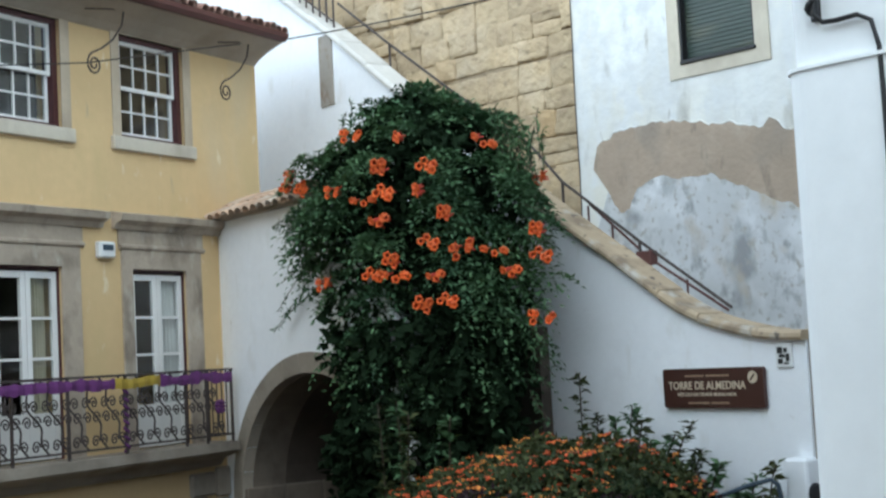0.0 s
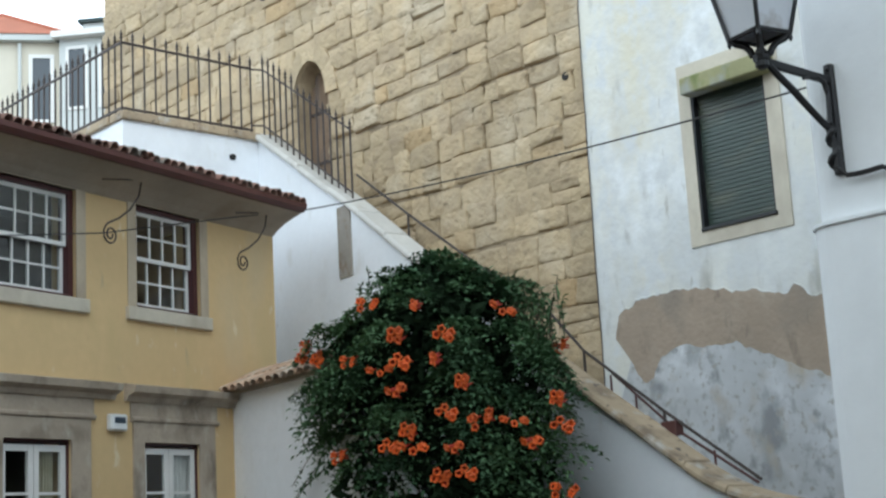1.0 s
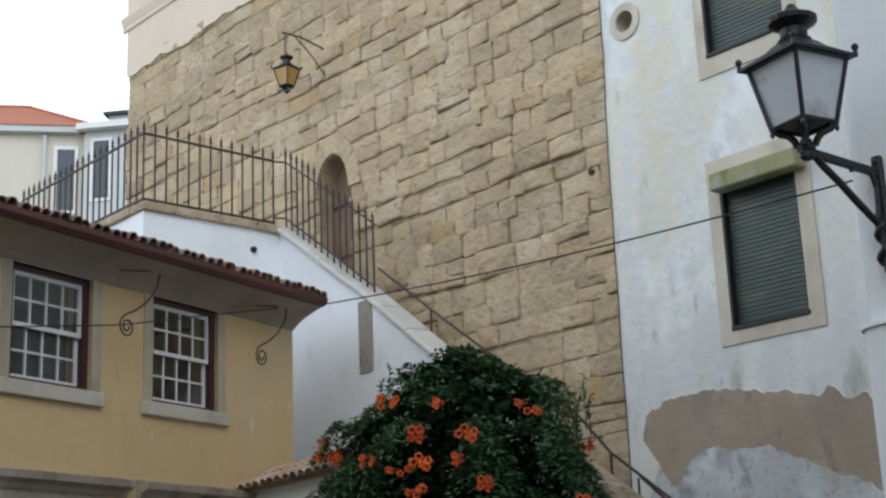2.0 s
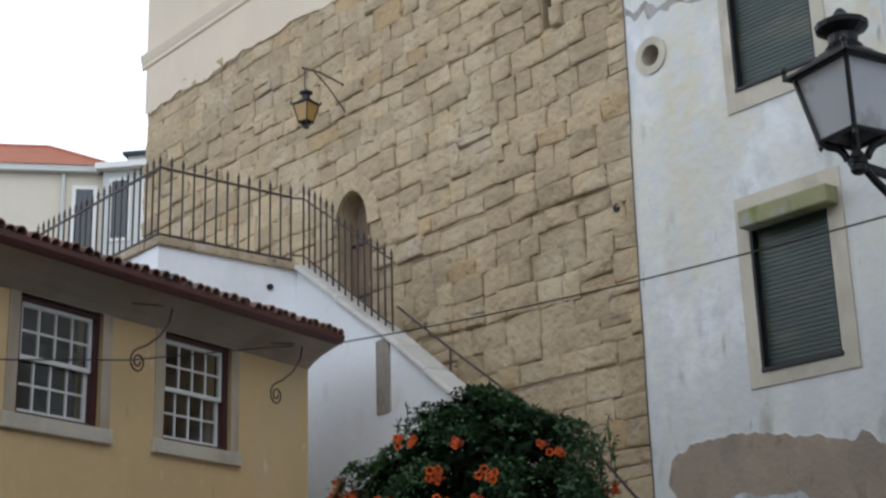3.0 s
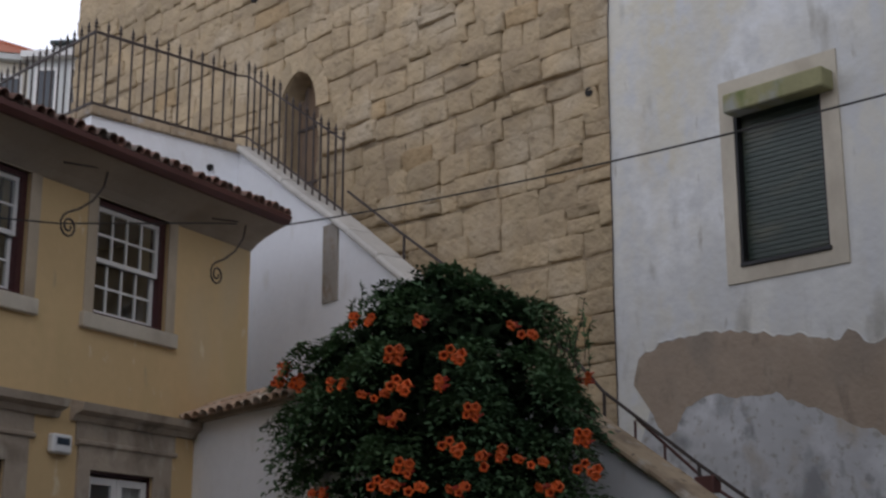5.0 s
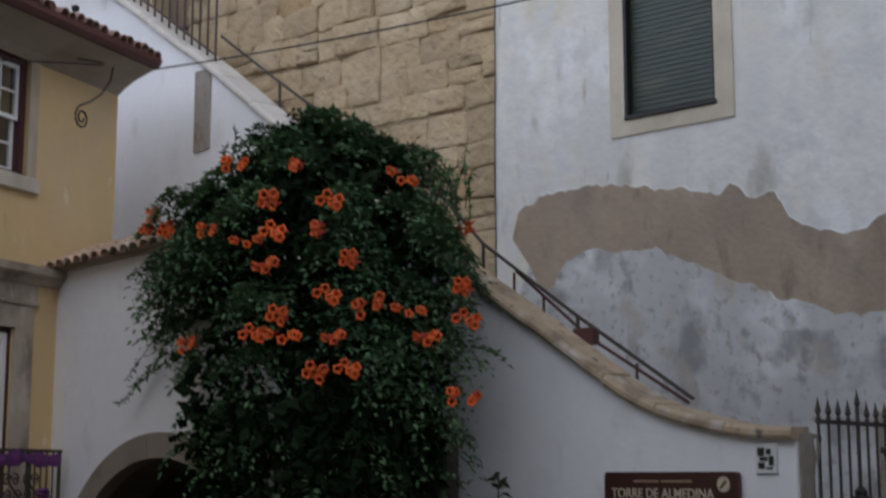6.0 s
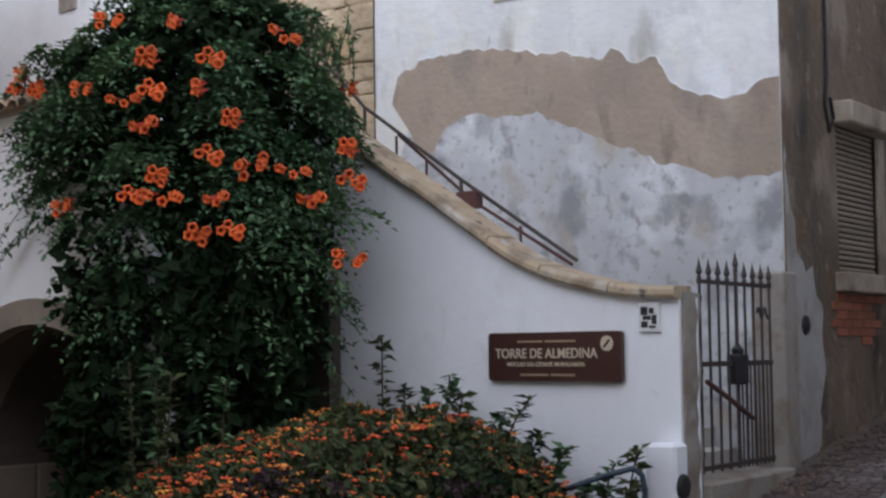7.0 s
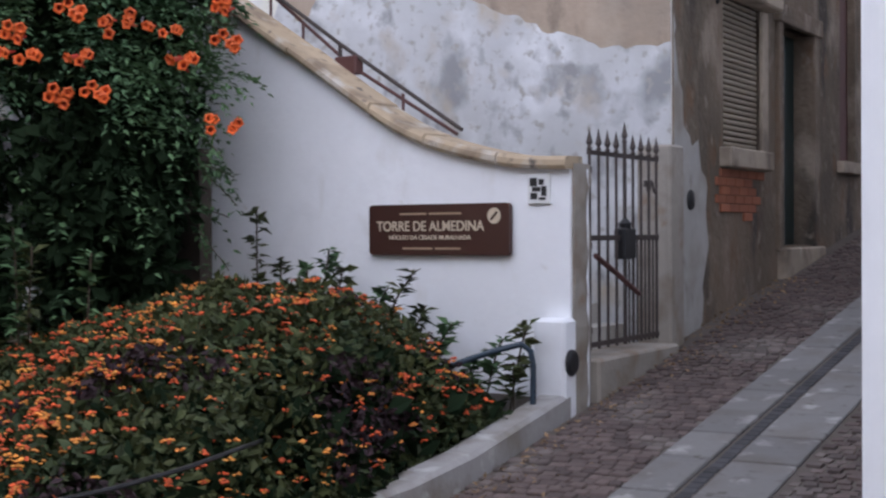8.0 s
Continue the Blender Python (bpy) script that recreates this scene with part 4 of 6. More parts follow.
    t = thing("window_6", F_SIDE @ Vector((6.35, 0.1, 3.1)), "tall narrow dark shuttered window in the alley", "window", "", "structure")
    part("shutter", boxes(((5.96, 0.1, 3.1), (6.74, 0.14, 6.2)), m=F_SIDE), M_FASCIA, t)
    part("window_sill", boxes(((5.8, -0.1, 2.95), (6.9, 0.1, 3.1)), m=F_SIDE, bevel=0.01), M_GREYSTONE, t)
    v = thing("wall_vent", F_SIDE @ Vector((0.43, 0, 2.52)), "small dark oval vent in the alley wall", "vent")
    part("vent_cover", lathe([(0.1, 0), (0.09, 0.02), (0.03, 0.03)], 12, F_SIDE @ Matrix.Translation((0.43, -0.001, 2.52)) @ Matrix.Rotation(radians(90), 4, "X")), M_BLACK, v)
    c = thing("wall_cable", F_SIDE @ Vector((1.2, 0, 4.5)), "looped black cable beside the alley window", "cable")
    pts = [(1.1, -0.03, 6.5), (1.12, -0.03, 5.0), (1.05, -0.03, 4.7), (1.15, -0.03, 4.45), (1.28, -0.03, 4.6), (1.2, -0.03, 4.8)]
    part("cord", tube([F_SIDE @ Vector(p) for p in pts], 0.018, 6), M_BLACK, c)
    # far side of the bend in the alley
    bm = plate([rect(-2.0, 1.5, 9.0, 12.0), rect(3.72, 2.6, 3.98, 6.6)], 11.0, 11.5)
    tagged(part("wall_far", bm, M_ALLEY), "weathered grey-beige facade at the alley bend", "wall", kind="structure")
    f = thing("door_3", (3.85, 11.2, 2.6), "narrow dark doorway at the alley bend", "door", "", "structure")
    part("door_leaf", boxes(((3.72, 11.25, 2.6), (3.98, 11.3, 6.6))), M_FASCIA, f)
    part("door_frame", boxes(((3.60, 10.95, 2.6), (3.72, 11.1, 6.7)), ((3.98, 10.95, 2.6), (4.10, 11.1, 6.7))), M_GREYSTONE, f)
    bm = boxes(((3.3, 10.4, 2.4), (5.6, 10.98, 2.75)), bevel=0.03)
    tagged(part("far_step", bm, M_GREYSTONE), "grey stone step before the far facade", "step", kind="structure")
    bm = boxes(((4.68, 9.0, -1.0), (5.18, 11.0, 12)))
    tagged(part("wall_alley_end", bm, M_ALLEY), "stained grey-beige wall at the alley's end", "wall", kind="structure")


build_alley()


# ---- near building corner with the street lamp ----
def build_near():
    def foot(r, grow, z0, z1, bm):
        # the alley side runs on unseen, lengthened to keep skylight out of the alley
        path = [(12.0, -grow)] + [(r + (r + grow) * math.cos(a), r + (r + grow) * math.sin(a)) for a in np.linspace(-math.pi / 2, -math.pi, 7)] + [(-grow, 17.0), (12.0, 17.0)]
        lo = [bm.verts.new(F_NEAR @ Vector((x, y, z0))) for x, y in path]
        hi = [bm.verts.new(F_NEAR @ Vector((x, y, z1))) for x, y in path]
        k = len(path)
        for i in range(k):
            bm.faces.new((lo[i], lo[(i + 1) % k], hi[(i + 1) % k], hi[i]))
        bm.faces.new(lo[::-1])
        bm.faces.new(hi)
        return bm

    w = part("wall_near", foot(0.14, 0.0, 4.19, 14.0, bmesh.new()), M_NEAR)
    tagged(w, "pale blue-white limewashed house corner beside the street", "wall", kind="structure")
    part("wall_base", foot(0.14, 0.035, -1.5, 4.17, bmesh.new()), M_NEAR, w)
    part("ledge", foot(0.14, 0.05, 4.172, 4.192, bmesh.new()), M_NEAR, w, "thin grey ledge round the wall")
    t = thing("street_lamp", (8.9, -7.75, 4.7), "black iron street lamp with frosted glass on a scrolled bracket", "street lamp")
    c = Vector((8.79, -8.22, 5.115))
    lantern_body(t, c, 0.80, M_FROST, -12, (0.135, 0.21, 0.255))
    foot_z = c.z - 0.13
    bm = bmesh.new()
    m = Matrix.Translation((c.x, c.y, foot_z)) @ (Vector((8.885, -7.78, 4.93)) - Vector((c.x, c.y, foot_z))).to_track_quat("X", "Z").to_matrix().to_4x4()
    box(bm, (-0.04, -0.014, -0.022), (0.455, 0.014, 0.022), m, 0.005)
    part("arm", bm, M_BLACK, t)
    part("arm_socket", lathe([(0.02, -0.045), (0.036, -0.03), (0.036, 0.02), (0.025, 0.04)], 10, Matrix.Translation((c.x, c.y, foot_z))), M_BLACK, t)
    part("brace", tube([(8.80, -8.17, 4.965), (8.81, -8.12, 4.92), (8.83, -8.03, 4.85), (8.85, -7.93, 4.765), (8.87, -7.86, 4.70), (8.88, -7.815, 4.665), (8.885, -7.80, 4.60)], 0.019, 8), M_BLACK, t)
    part("bow", tube([(8.87, -7.87, 4.94), (8.88, -7.815, 4.915), (8.885, -7.795, 4.85), (8.885, -7.80, 4.76), (8.885, -7.815, 4.69)], 0.015, 8), M_BLACK, t, "curved iron bow beside the wall plate")
    part("hook", tube([(8.86, -7.90, 4.96), (8.86, -7.93, 4.925), (8.86, -7.97, 4.915)], 0.010, 6), M_BLACK, t)
    bm = boxes(((8.86, -7.785, 4.42), (8.912, -7.745, 5.02)), bevel=0.008)
    lathe([(0.012, -0.01), (0.014, 0.006), (0.004, 0.012)], 8, Matrix.Translation((8.886, -7.785, 4.99)) @ Matrix.Rotation(radians(90), 4, "X"), bm)
    part("wall_plate", bm, M_BLACK, t)
    # twisted tail of the bracket
    sc = [(8.885 + 0.022 * math.cos(i * 0.9), -7.805 - 0.016 * math.sin(i * 0.9), 4.66 - 0.017 * i) for i in range(15)]
    part("twisted_tail", tube(sc, 0.017, 7), M_BLACK, t)
    k = thing("lamp_cable", (8.95, -7.77, 4.4), "black cable running from the lamp along the wall", "cable")
    part("cord", tube([(8.895, -7.80, 4.6), (8.90, -7.81, 4.45), (8.94, -7.79, 4.405), (9.02, -7.785, 4.40), (9.14, -7.785, 4.405), (9.22, -7.785, 4.36), (9.255, -7.785, 4.22), (9.27, -7.80, 3.9), (9.27, -7.80, 1.2)], 0.014, 6), M_BLACK, k)


build_near()


def build_behind():
    # unseen block added behind the camera to cut skylight and bounce light
    bm = boxes(((-14, -26, -2), (32, -18.5, 11.0)))
    tagged(part("wall_behind", bm, M_FRAMESTONE), "unseen plain cream block added to block and bounce light", "wall", kind="structure")
    # unseen block added to close off the square
    bm = boxes(((20.7, -18.4, -2), (26, 1.2, 12)))
    tagged(part("wall_square", bm, M_NEAR), "unseen plain pale block added to close the square", "wall", kind="structure")


build_behind()


# ---- overhead wire ----
def build_wire():
    w = thing("overhead_wire", (-3.4, -2.3, 7.2), "thin black overhead wire spanning the street", "wire")
    a, b = Vector((-3.50, -2.05, 7.42)), Vector((8.67, -2.2, 6.86))
    pts = [a.lerp(b, i / 24) - Vector((0, 0, 0.17 * 4 * (i / 24) * (1 - i / 24))) for i in range(25)]
    part("span", tube(pts, 0.011, 5), M_BLACK, w)
    part("span", tube([(-1.2, -9.2, 5.95), (-1.63, -7.63, 6.14), (-2.15, -5.97, 6.44), (-2.91, -3.55, 7.05), a], 0.009, 5), M_BLACK, w)


build_wire()


# ---- yellow house ----
BAYS = (0.0, -2.24)


def build_yellow_house():
    holes = []
    for u in BAYS:
        holes.append(rect(u - 0.62, 5.67, u + 0.60, 6.99))
        holes.append(rect(u - 0.53, 1.76, u + 0.50, 4.01))
    bm = plate([rect(-5.2, -1.9, 2.2, 7.2)] + holes, 0, 0.4, F_HOUSE)
    box(bm, (1.85, 0.4, -1.9), (2.2, 2.3, 7.2), F_HOUSE)
    box(bm, (-5.2, 0.4, -1.9), (-4.9, 2.3, 7.2), F_HOUSE)
    wall = tagged(part("wall_yellow", bm, M_YELLOW), "ochre yellow rendered house facade with two storeys", "wall", kind="structure")
    # room surfaces carry the room's shade in their colour
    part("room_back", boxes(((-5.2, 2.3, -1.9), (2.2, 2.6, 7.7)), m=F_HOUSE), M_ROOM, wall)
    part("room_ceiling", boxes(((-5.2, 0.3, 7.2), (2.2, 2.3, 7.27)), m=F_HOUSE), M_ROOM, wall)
    part("room_floor", boxes(((-4.9, 0.4, 4.6), (1.85, 2.3, 4.8)), ((-4.9, 0.4, 1.5), (1.85, 2.3, 1.7)), m=F_HOUSE), M_DOORWOOD, wall)
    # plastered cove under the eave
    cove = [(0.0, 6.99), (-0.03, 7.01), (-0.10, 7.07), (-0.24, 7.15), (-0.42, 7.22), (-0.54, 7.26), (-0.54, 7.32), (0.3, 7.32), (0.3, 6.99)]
    # part of the shade under the eave is in the cove's colour
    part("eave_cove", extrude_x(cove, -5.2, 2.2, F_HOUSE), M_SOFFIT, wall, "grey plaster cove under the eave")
    roof = thing("roof_yellow", F_HOUSE @ Vector((-1, 1, 7.6)), "low roof of weathered clay barrel tiles with dark red gutter", "roof", "", "structure")
    deck = [(-0.56, 7.32), (2.5, 8.05), (2.5, 7.85), (0.3, 7.25)]
    part("deck", extrude_x(deck, -5.3, 2.12, F_HOUSE), M_FASCIA, roof)
    gut = [(-0.66, 7.29), (-0.61, 7.24), (-0.55, 7.24), (-0.55, 7.35), (-0.66, 7.35)]
    part("gutter", extrude_x(gut, -5.3, 2.14, F_HOUSE), M_FASCIA, roof, "dark red painted gutter")
    slope = math.atan2(0.75, 3.08)
    rng = random.Random(8)
    rest = bmesh.new()
    for row in range(8):
        for i in range(50):
            u = -5.25 + 0.15 * i + rng.uniform(-0.022, 0.022)
            y = -0.66 + row * 0.37 + rng.uniform(-0.03, 0.03)
            z = 7.345 + (y + 0.58) * math.tan(slope) + 0.035 + rng.uniform(-0.014, 0.022)
            m = F_HOUSE @ Matrix.Translation((u, y, z)) @ Matrix.Rotation(radians(-90) + slope, 4, "X") @ Matrix.Rotation(radians(rng.uniform(-4, 4)), 4, "Z") @ Matrix.Diagonal((0.80, 0.85, 1, 1))
            if row < 2:
                piece("roof_tile", CANAL, m, roof)
                if row == 0:
                    m2 = F_HOUSE @ Matrix.Translation((u + 0.075, y + 0.03, z + 0.01)) @ Matrix.Rotation(radians(-90) + slope, 4, "X") @ Matrix.Rotation(math.pi, 4, "Z") @ Matrix.Diagonal((0.80, 0.85, 1, 1))
                    piece("roof_tile", CANAL, m2, roof)
            else:
                k = len(rest.verts)
                rest.from_mesh(CANAL)
                rest.verts.ensure_lookup_table()
                bmesh.ops.transform(rest, matrix=m, verts=rest.verts[k:])
    tagged(part("upper_tiles", rest, M_TILE, roof), kind="stuff")
    for u in BAYS:
        sash_window(u)
        french_door(u)
    # alarm box
    a = thing("alarm_box", F_HOUSE @ Vector((-1.03, -0.1, 4.2)), "white plastic alarm box on the yellow wall", "alarm box")
    part("casing", boxes(((-1.17, -0.10, 4.13), (-0.89, -0.0, 4.33)), m=F_HOUSE, bevel=0.02), M_PLASTIC, a)
    part("label_panel", boxes(((-1.12, -0.105, 4.22), (-0.94, -0.098, 4.29)), m=F_HOUSE), M_BLUEIRON, a, "dark blue panel")
    # iron banner brackets with spiral ends
    for u in (-1.37, 1.14):
        b = thing("banner_bracket", F_HOUSE @ Vector((u, -0.3, 7.0)), "thin rusty iron bracket with a spiral end", "bracket", "banner brackets")
        part("rod", tube([F_HOUSE @ Vector((u - 0.12, -0.3, 7.10)), F_HOUSE @ Vector((u + 0.62, -0.3, 7.22))], 0.011, 6), M_IRON, b)
        pts = [(u + 0.55, -0.3, 7.2), (u + 0.50, -0.3, 7.0), (u + 0.34, -0.3, 6.80), (u + 0.14, -0.3, 6.66), (u - 0.03, -0.3, 6.58)]
        for i in range(18):
            r = 0.125 * (1 - i / 23)
            pts.append((u - r * math.cos(i * 0.62 - 0.9), -0.3, 6.44 - r * math.sin(i * 0.62 - 0.9) * 1.05))
        part("spiral", tube([F_HOUSE @ Vector(p) for p in pts], 0.012, 6), M_IRON, b)


SASHES = 0


def sash_window(u):
    global SASHES
    SASHES += 1
    w = thing("window_%d" % (3 + SASHES), F_HOUSE @ Vector((u, 0, 5.67)), "white sash window with sixteen panes in an oxblood frame", "window", "sash windows", "structure")
    x0, x1, z0, z1 = u - 0.62, u + 0.60, 5.67, 6.99
    part("window_frame", plate([rect(x0, z0, x1, z1), rect(x0 + 0.075, z0 + 0.05, x1 - 0.075, z1 - 0.06)], 0.05, 0.22, F_HOUSE), M_REDWOOD, w, "oxblood red outer frame")
    # surround colour takes in the shade on its left strip
    part("surround", plate([[(x0 - 0.15, z0), (x0, z0), (x0, z1), (x1, z1), (x1, z0), (x1 + 0.15, z0), (x1 + 0.15, z1 + 0.1), (x0 - 0.15, z1 + 0.1)]], -0.014, 0.05, F_HOUSE), M_SURROUND, w, "worn grey-beige stone surround toned darker for shade")
    part("window_sill", boxes(((x0 - 0.19, -0.07, z0 - 0.17), (x1 + 0.17, 0.2, z0)), m=F_HOUSE, bevel=0.012), M_FRAMESTONE, w, "cream stone sill")
    a, b, mid = x0 + 0.075, x1 - 0.075, (z0 + z1) / 2
    for s0, s1, y in ((z0 + 0.05, mid + 0.03, 0.14), (mid - 0.03, z1 - 0.06, 0.09)):
        bm = bmesh.new()
        t = 0.05
        for lo, hi in (((a, y, s0), (b, y + 0.04, s0 + t)), ((a, y, s1 - t), (b, y + 0.04, s1)), ((a, y, s0 + t), (a + t, y + 0.04, s1 - t)), ((b - t, y, s0 + t), (b, y + 0.04, s1 - t))):
            box(bm, lo, hi, F_HOUSE)
        for i in range(1, 4):
            x = a + t + (b - a - 2 * t) * i / 4
            box(bm, (x - 0.012, y + 0.005, s0 + t), (x + 0.012, y + 0.035, s1 - t), F_HOUSE)
        z = (s0 + s1) / 2
        box(bm, (a + t, y + 0.004, z - 0.012), (b - t, y + 0.036, z + 0.012), F_HOUSE)
        sash = part("sash", bm, M_WHITEWOOD, w, "white painted sash")
        for i in range(4):
            for j in range(2):
                xa, xb = a + t + (b - a - 2 * t) * i / 4, a + t + (b - a - 2 * t) * (i + 1) / 4
                za, zb = (s0 + t, z) if j == 0 else (z, s1 - t)
                o = part("pane", boxes(((xa, y + 0.016, za), (xb, y + 0.021, zb)), m=F_HOUSE), M_PANE, sash)
                o.visible_shadow = False
    part("blind", boxes(((a + 0.02, 0.34, z0 + 0.1), (a + 0.22 * (b - a), 0.35, z1)), m=F_HOUSE), M_CURTAIN, w, "pale half-drawn curtain")


DOORS = 3


def french_door(u):
    global DOORS
    DOORS += 1
    d = thing("door_%d" % DOORS, F_HOUSE @ Vector((u, 0, 1.76)), "white glazed double balcony door in a dressed stone surround", "door", "balcony doors", "structure")
    x0, x1, z0, z1 = u - 0.53, u + 0.50, 1.76, 4.01
    part("surround", plate([[(x0 - 0.19, z0), (x0, z0), (x0, z1), (x1, z1), (x1, z0), (x1 + 0.30, z0), (x1 + 0.30, z1 + 0.24), (x0 - 0.19, z1 + 0.24)]], -0.03, 0.18, F_HOUSE), M_GREYSTONE, d, "grey-brown dressed stone surround")
    frieze = [(-0.03, 4.25), (-0.06, 4.27), (-0.06, 4.30), (-0.02, 4.32), (-0.02, 4.50), (0.0, 4.50), (0.0, 4.25)]
    part("frieze", extrude_x(frieze, x0 - 0.23, x1 + 0.36, F_HOUSE), M_GREYSTONE, d)
    corn = [(0.0, 4.50), (-0.05, 4.50), (-0.08, 4.56), (-0.18, 4.60), (-0.20, 4.68), (0.0, 4.72)]
    part("cornice", extrude_x(corn, x0 - 0.33, x1 + 0.68, F_HOUSE), M_GREYSTONE, d, "weathered stone hood cornice")
    part("door_frame", plate([rect(x0, z0, x1, z1), rect(x0 + 0.03, z0, x1 - 0.03, z1 - 0.035)], 0.03, 0.16, F_HOUSE), M_REDWOOD, d, "oxblood door frame")
    mid = (x0 + x1) / 2
    for a, b in ((x0 + 0.03, mid - 0.004), (mid + 0.004, x1 - 0.03)):
        bm = bmesh.new()
        t, y = 0.075, 0.05
        zs = [z0 + 0.55, z0 + 1.16, z0 + 1.63, z1 - 0.06 - t]
        box(bm, (a, y, z0 + 0.02), (a + t, y + 0.05, z1 - 0.06), F_HOUSE)
        box(bm, (b - t, y, z0 + 0.02), (b, y + 0.05, z1 - 0.06), F_HOUSE)
        box(bm, (a + t, y + 0.012, z0 + 0.02), (b - t, y + 0.04, z0 + 0.55), F_HOUSE)
        for z in zs[1:]:
            box(bm, (a + t, y + 0.004, z), (b - t, y + 0.046, z + (0.03 if z < 3.6 else t)), F_HOUSE)
        leaf = part("door_leaf", bm, M_WHITEWOOD, d, "white painted glazed leaf")
        for za, zb in zip(zs, zs[1:]):
            o = part("pane", boxes(((a + t, y + 0.02, za), (b - t, y + 0.026, zb)), m=F_HOUSE), M_PANE, leaf)
            o.visible_shadow = False
    drape = bmesh.new()
    c0, c1 = (mid + 0.05, x1 - 0.05) if u == 0 else (mid + 0.1, mid + 0.36)
    n = 24
    top = [(c0 + (c1 - c0) * i / n, 0.15 + 0.02 * math.sin(i * 1.5)) for i in range(n + 1)]
    for (xa, ya), (xb, yb) in zip(top, top[1:]):
        drape.faces.new([drape.verts.new(F_HOUSE @ Vector(v)) for v in ((xa, ya, z0), (xb, yb, z0), (xb, yb, z1 - 0.08), (xa, ya, z1 - 0.08))])
    part("drape", drape, M_WHITEWOOD if u == 0 else M_CURTAIN, d, "pale hanging curtain")


M_PANE = glass_mat("clear_window_glass", (0.9, 0.93, 0.93), 0.03)
M_PANE.node_tree.nodes["Principled BSDF"].inputs["Transmission Weight"].default_value = 1.0
M_PANE.node_tree.nodes["Principled BSDF"].inputs["IOR"].default_value = 1.4
build_yellow_house()


# ---- balcony ----
def build_balcony():
    b = thing("balcony", F_HOUSE @ Vector((-1, -0.2, 1.6)), "narrow stone balcony with rusty scrollwork iron railing", "balcony")
    prof = [(0.0, 1.42), (-0.12, 1.44), (-0.2, 1.54), (-0.40, 1.60), (-0.46, 1.64), (-0.46, 1.76), (0.0, 1.76)]
    part("slab", extrude_x(prof, -5.1, 0.93, F_HOUSE), M_ARCHSTONE, b, "grey-brown moulded stone slab")
    y = -0.40
    part("top_rail", boxes(((-5.1, y - 0.022, 2.68), (0.88, y + 0.022, 2.71)), ((0.845, y, 2.68), (0.88, 0, 2.71)), m=F_HOUSE), M_IRON, b)
    part("bottom_rail", boxes(((-5.1, y - 0.014, 1.84), (0.88, y + 0.014, 1.865)), ((0.85, y, 1.84), (0.875, 0, 1.865)), m=F_HOUSE), M_IRON, b)
    for u in (-3.9, -2.95, -2.1, -1.15, -0.06, 0.35, 0.86):
        part("post", boxes(((u - 0.014, y - 0.014, 1.76), (u + 0.014, y + 0.014, 2.68)), m=F_HOUSE), M_IRON, b)
    part("post", boxes(((0.85, -0.02, 1.76), (0.875, 0.0, 2.68)), m=F_HOUSE), M_IRON, b)
    for k in range(4):
        part("baluster", boxes(((0.855, y + 0.08 * (k + 1), 1.86), (0.87, y + 0.08 * (k + 1) + 0.012, 2.68)), m=F_HOUSE), M_IRON, b)
    bm = bmesh.new()
    tube([(0.42 * i / 24 - 0.02 + 0.045 * math.sin(i / 24 * 4 * math.pi), 0, 0.815 * (1 - i / 24)) for i in range(25)], 0.0125, 5, bm)
    for xc, zc, turn in ((0.055, 0.53, 1), (0.19, 0.53, -1), (0.085, 0.36, -1), (0.225, 0.36, 1), (0.21, 0.085, 1), (0.345, 0.095, -1)):
        tube([(xc + turn * 0.066 * (1 - j / 18) * math.cos(j * 0.62), 0, zc + 0.075 * (1 - j / 18) * math.sin(j * 0.62)) for j in range(17)], 0.0105, 5, bm)
    me = to_mesh("scroll", bm, M_IRON)
    u = -4.98
    while u < 0.44:
        piece("scroll", me, F_HOUSE @ Matrix.Translation((u, y, 1.865)), b)
        u += 0.31
    # crepe ribbon wound along the rail
    r = thing("crepe_ribbon", F_HOUSE @ Vector((-1, -0.42, 2.6)), "purple and yellow crepe ribbon wound along the balcony rail", "ribbon")
    for a, c, mat_ in ((-5.0, -1.35, M_PURPLE), (-1.35, -0.55, M_GOLDRIB), (-0.55, 0.86, M_PURPLE)):
        n = int((c - a) / 0.035)
        bm = bmesh.new()
        rows = []
        for i in range(n + 1):
            x = a + (c - a) * i / n
            w = 0.062 + 0.045 * noise.noise((x * 5, 1.0, 0)) + 0.02 * noise.noise((x * 17, 1.0, 0))
            zc = 2.60 + 0.04 * noise.noise((x * 2.2, 5.0, 0))
            yy = y - 0.035 + 0.012 * math.sin(x * 31) + 0.012 * noise.noise((x * 14, 2.0, 0))
            rows.append([bm.verts.new(F_HOUSE @ Vector(v)) for v in ((x, yy, zc - w), (x, yy - 0.008, zc), (x, yy, zc + w), (x, yy + 0.004, zc))])
        for p, q in zip(rows, rows[1:]):
            for k in range(4):
                bm.faces.new((p[k], q[k], q[(k + 1) % 4], p[(k + 1) % 4]))
        bm.faces.new(rows[0])
        bm.faces.new(rows[-1][::-1])
        part("ribbon", bm, mat_, r, "purple crepe" if mat_ is M_PURPLE else "yellow crepe")
    wrap = [(-1.15 + 0.026 * math.cos(i * 1.1), y + 0.026 * math.sin(i * 1.1), 2.56 - 0.016 * i) for i in range(49)]
    part("post_wrap", tube([F_HOUSE @ Vector(p) for p in wrap], 0.019, 6), M_PURPLE, r, "purple crepe wound round a post")
    bm = bmesh.new()
    for i in range(9):
        a = i * 0.7
        lathe([(0.03, -0.02), (0.055, 0.0), (0.03, 0.02)], 8, F_HOUSE @ Matrix.Translation((0.58 + 0.05 * math.cos(a), y - 0.03, 2.22 + 0.07 * math.sin(a))), bm)
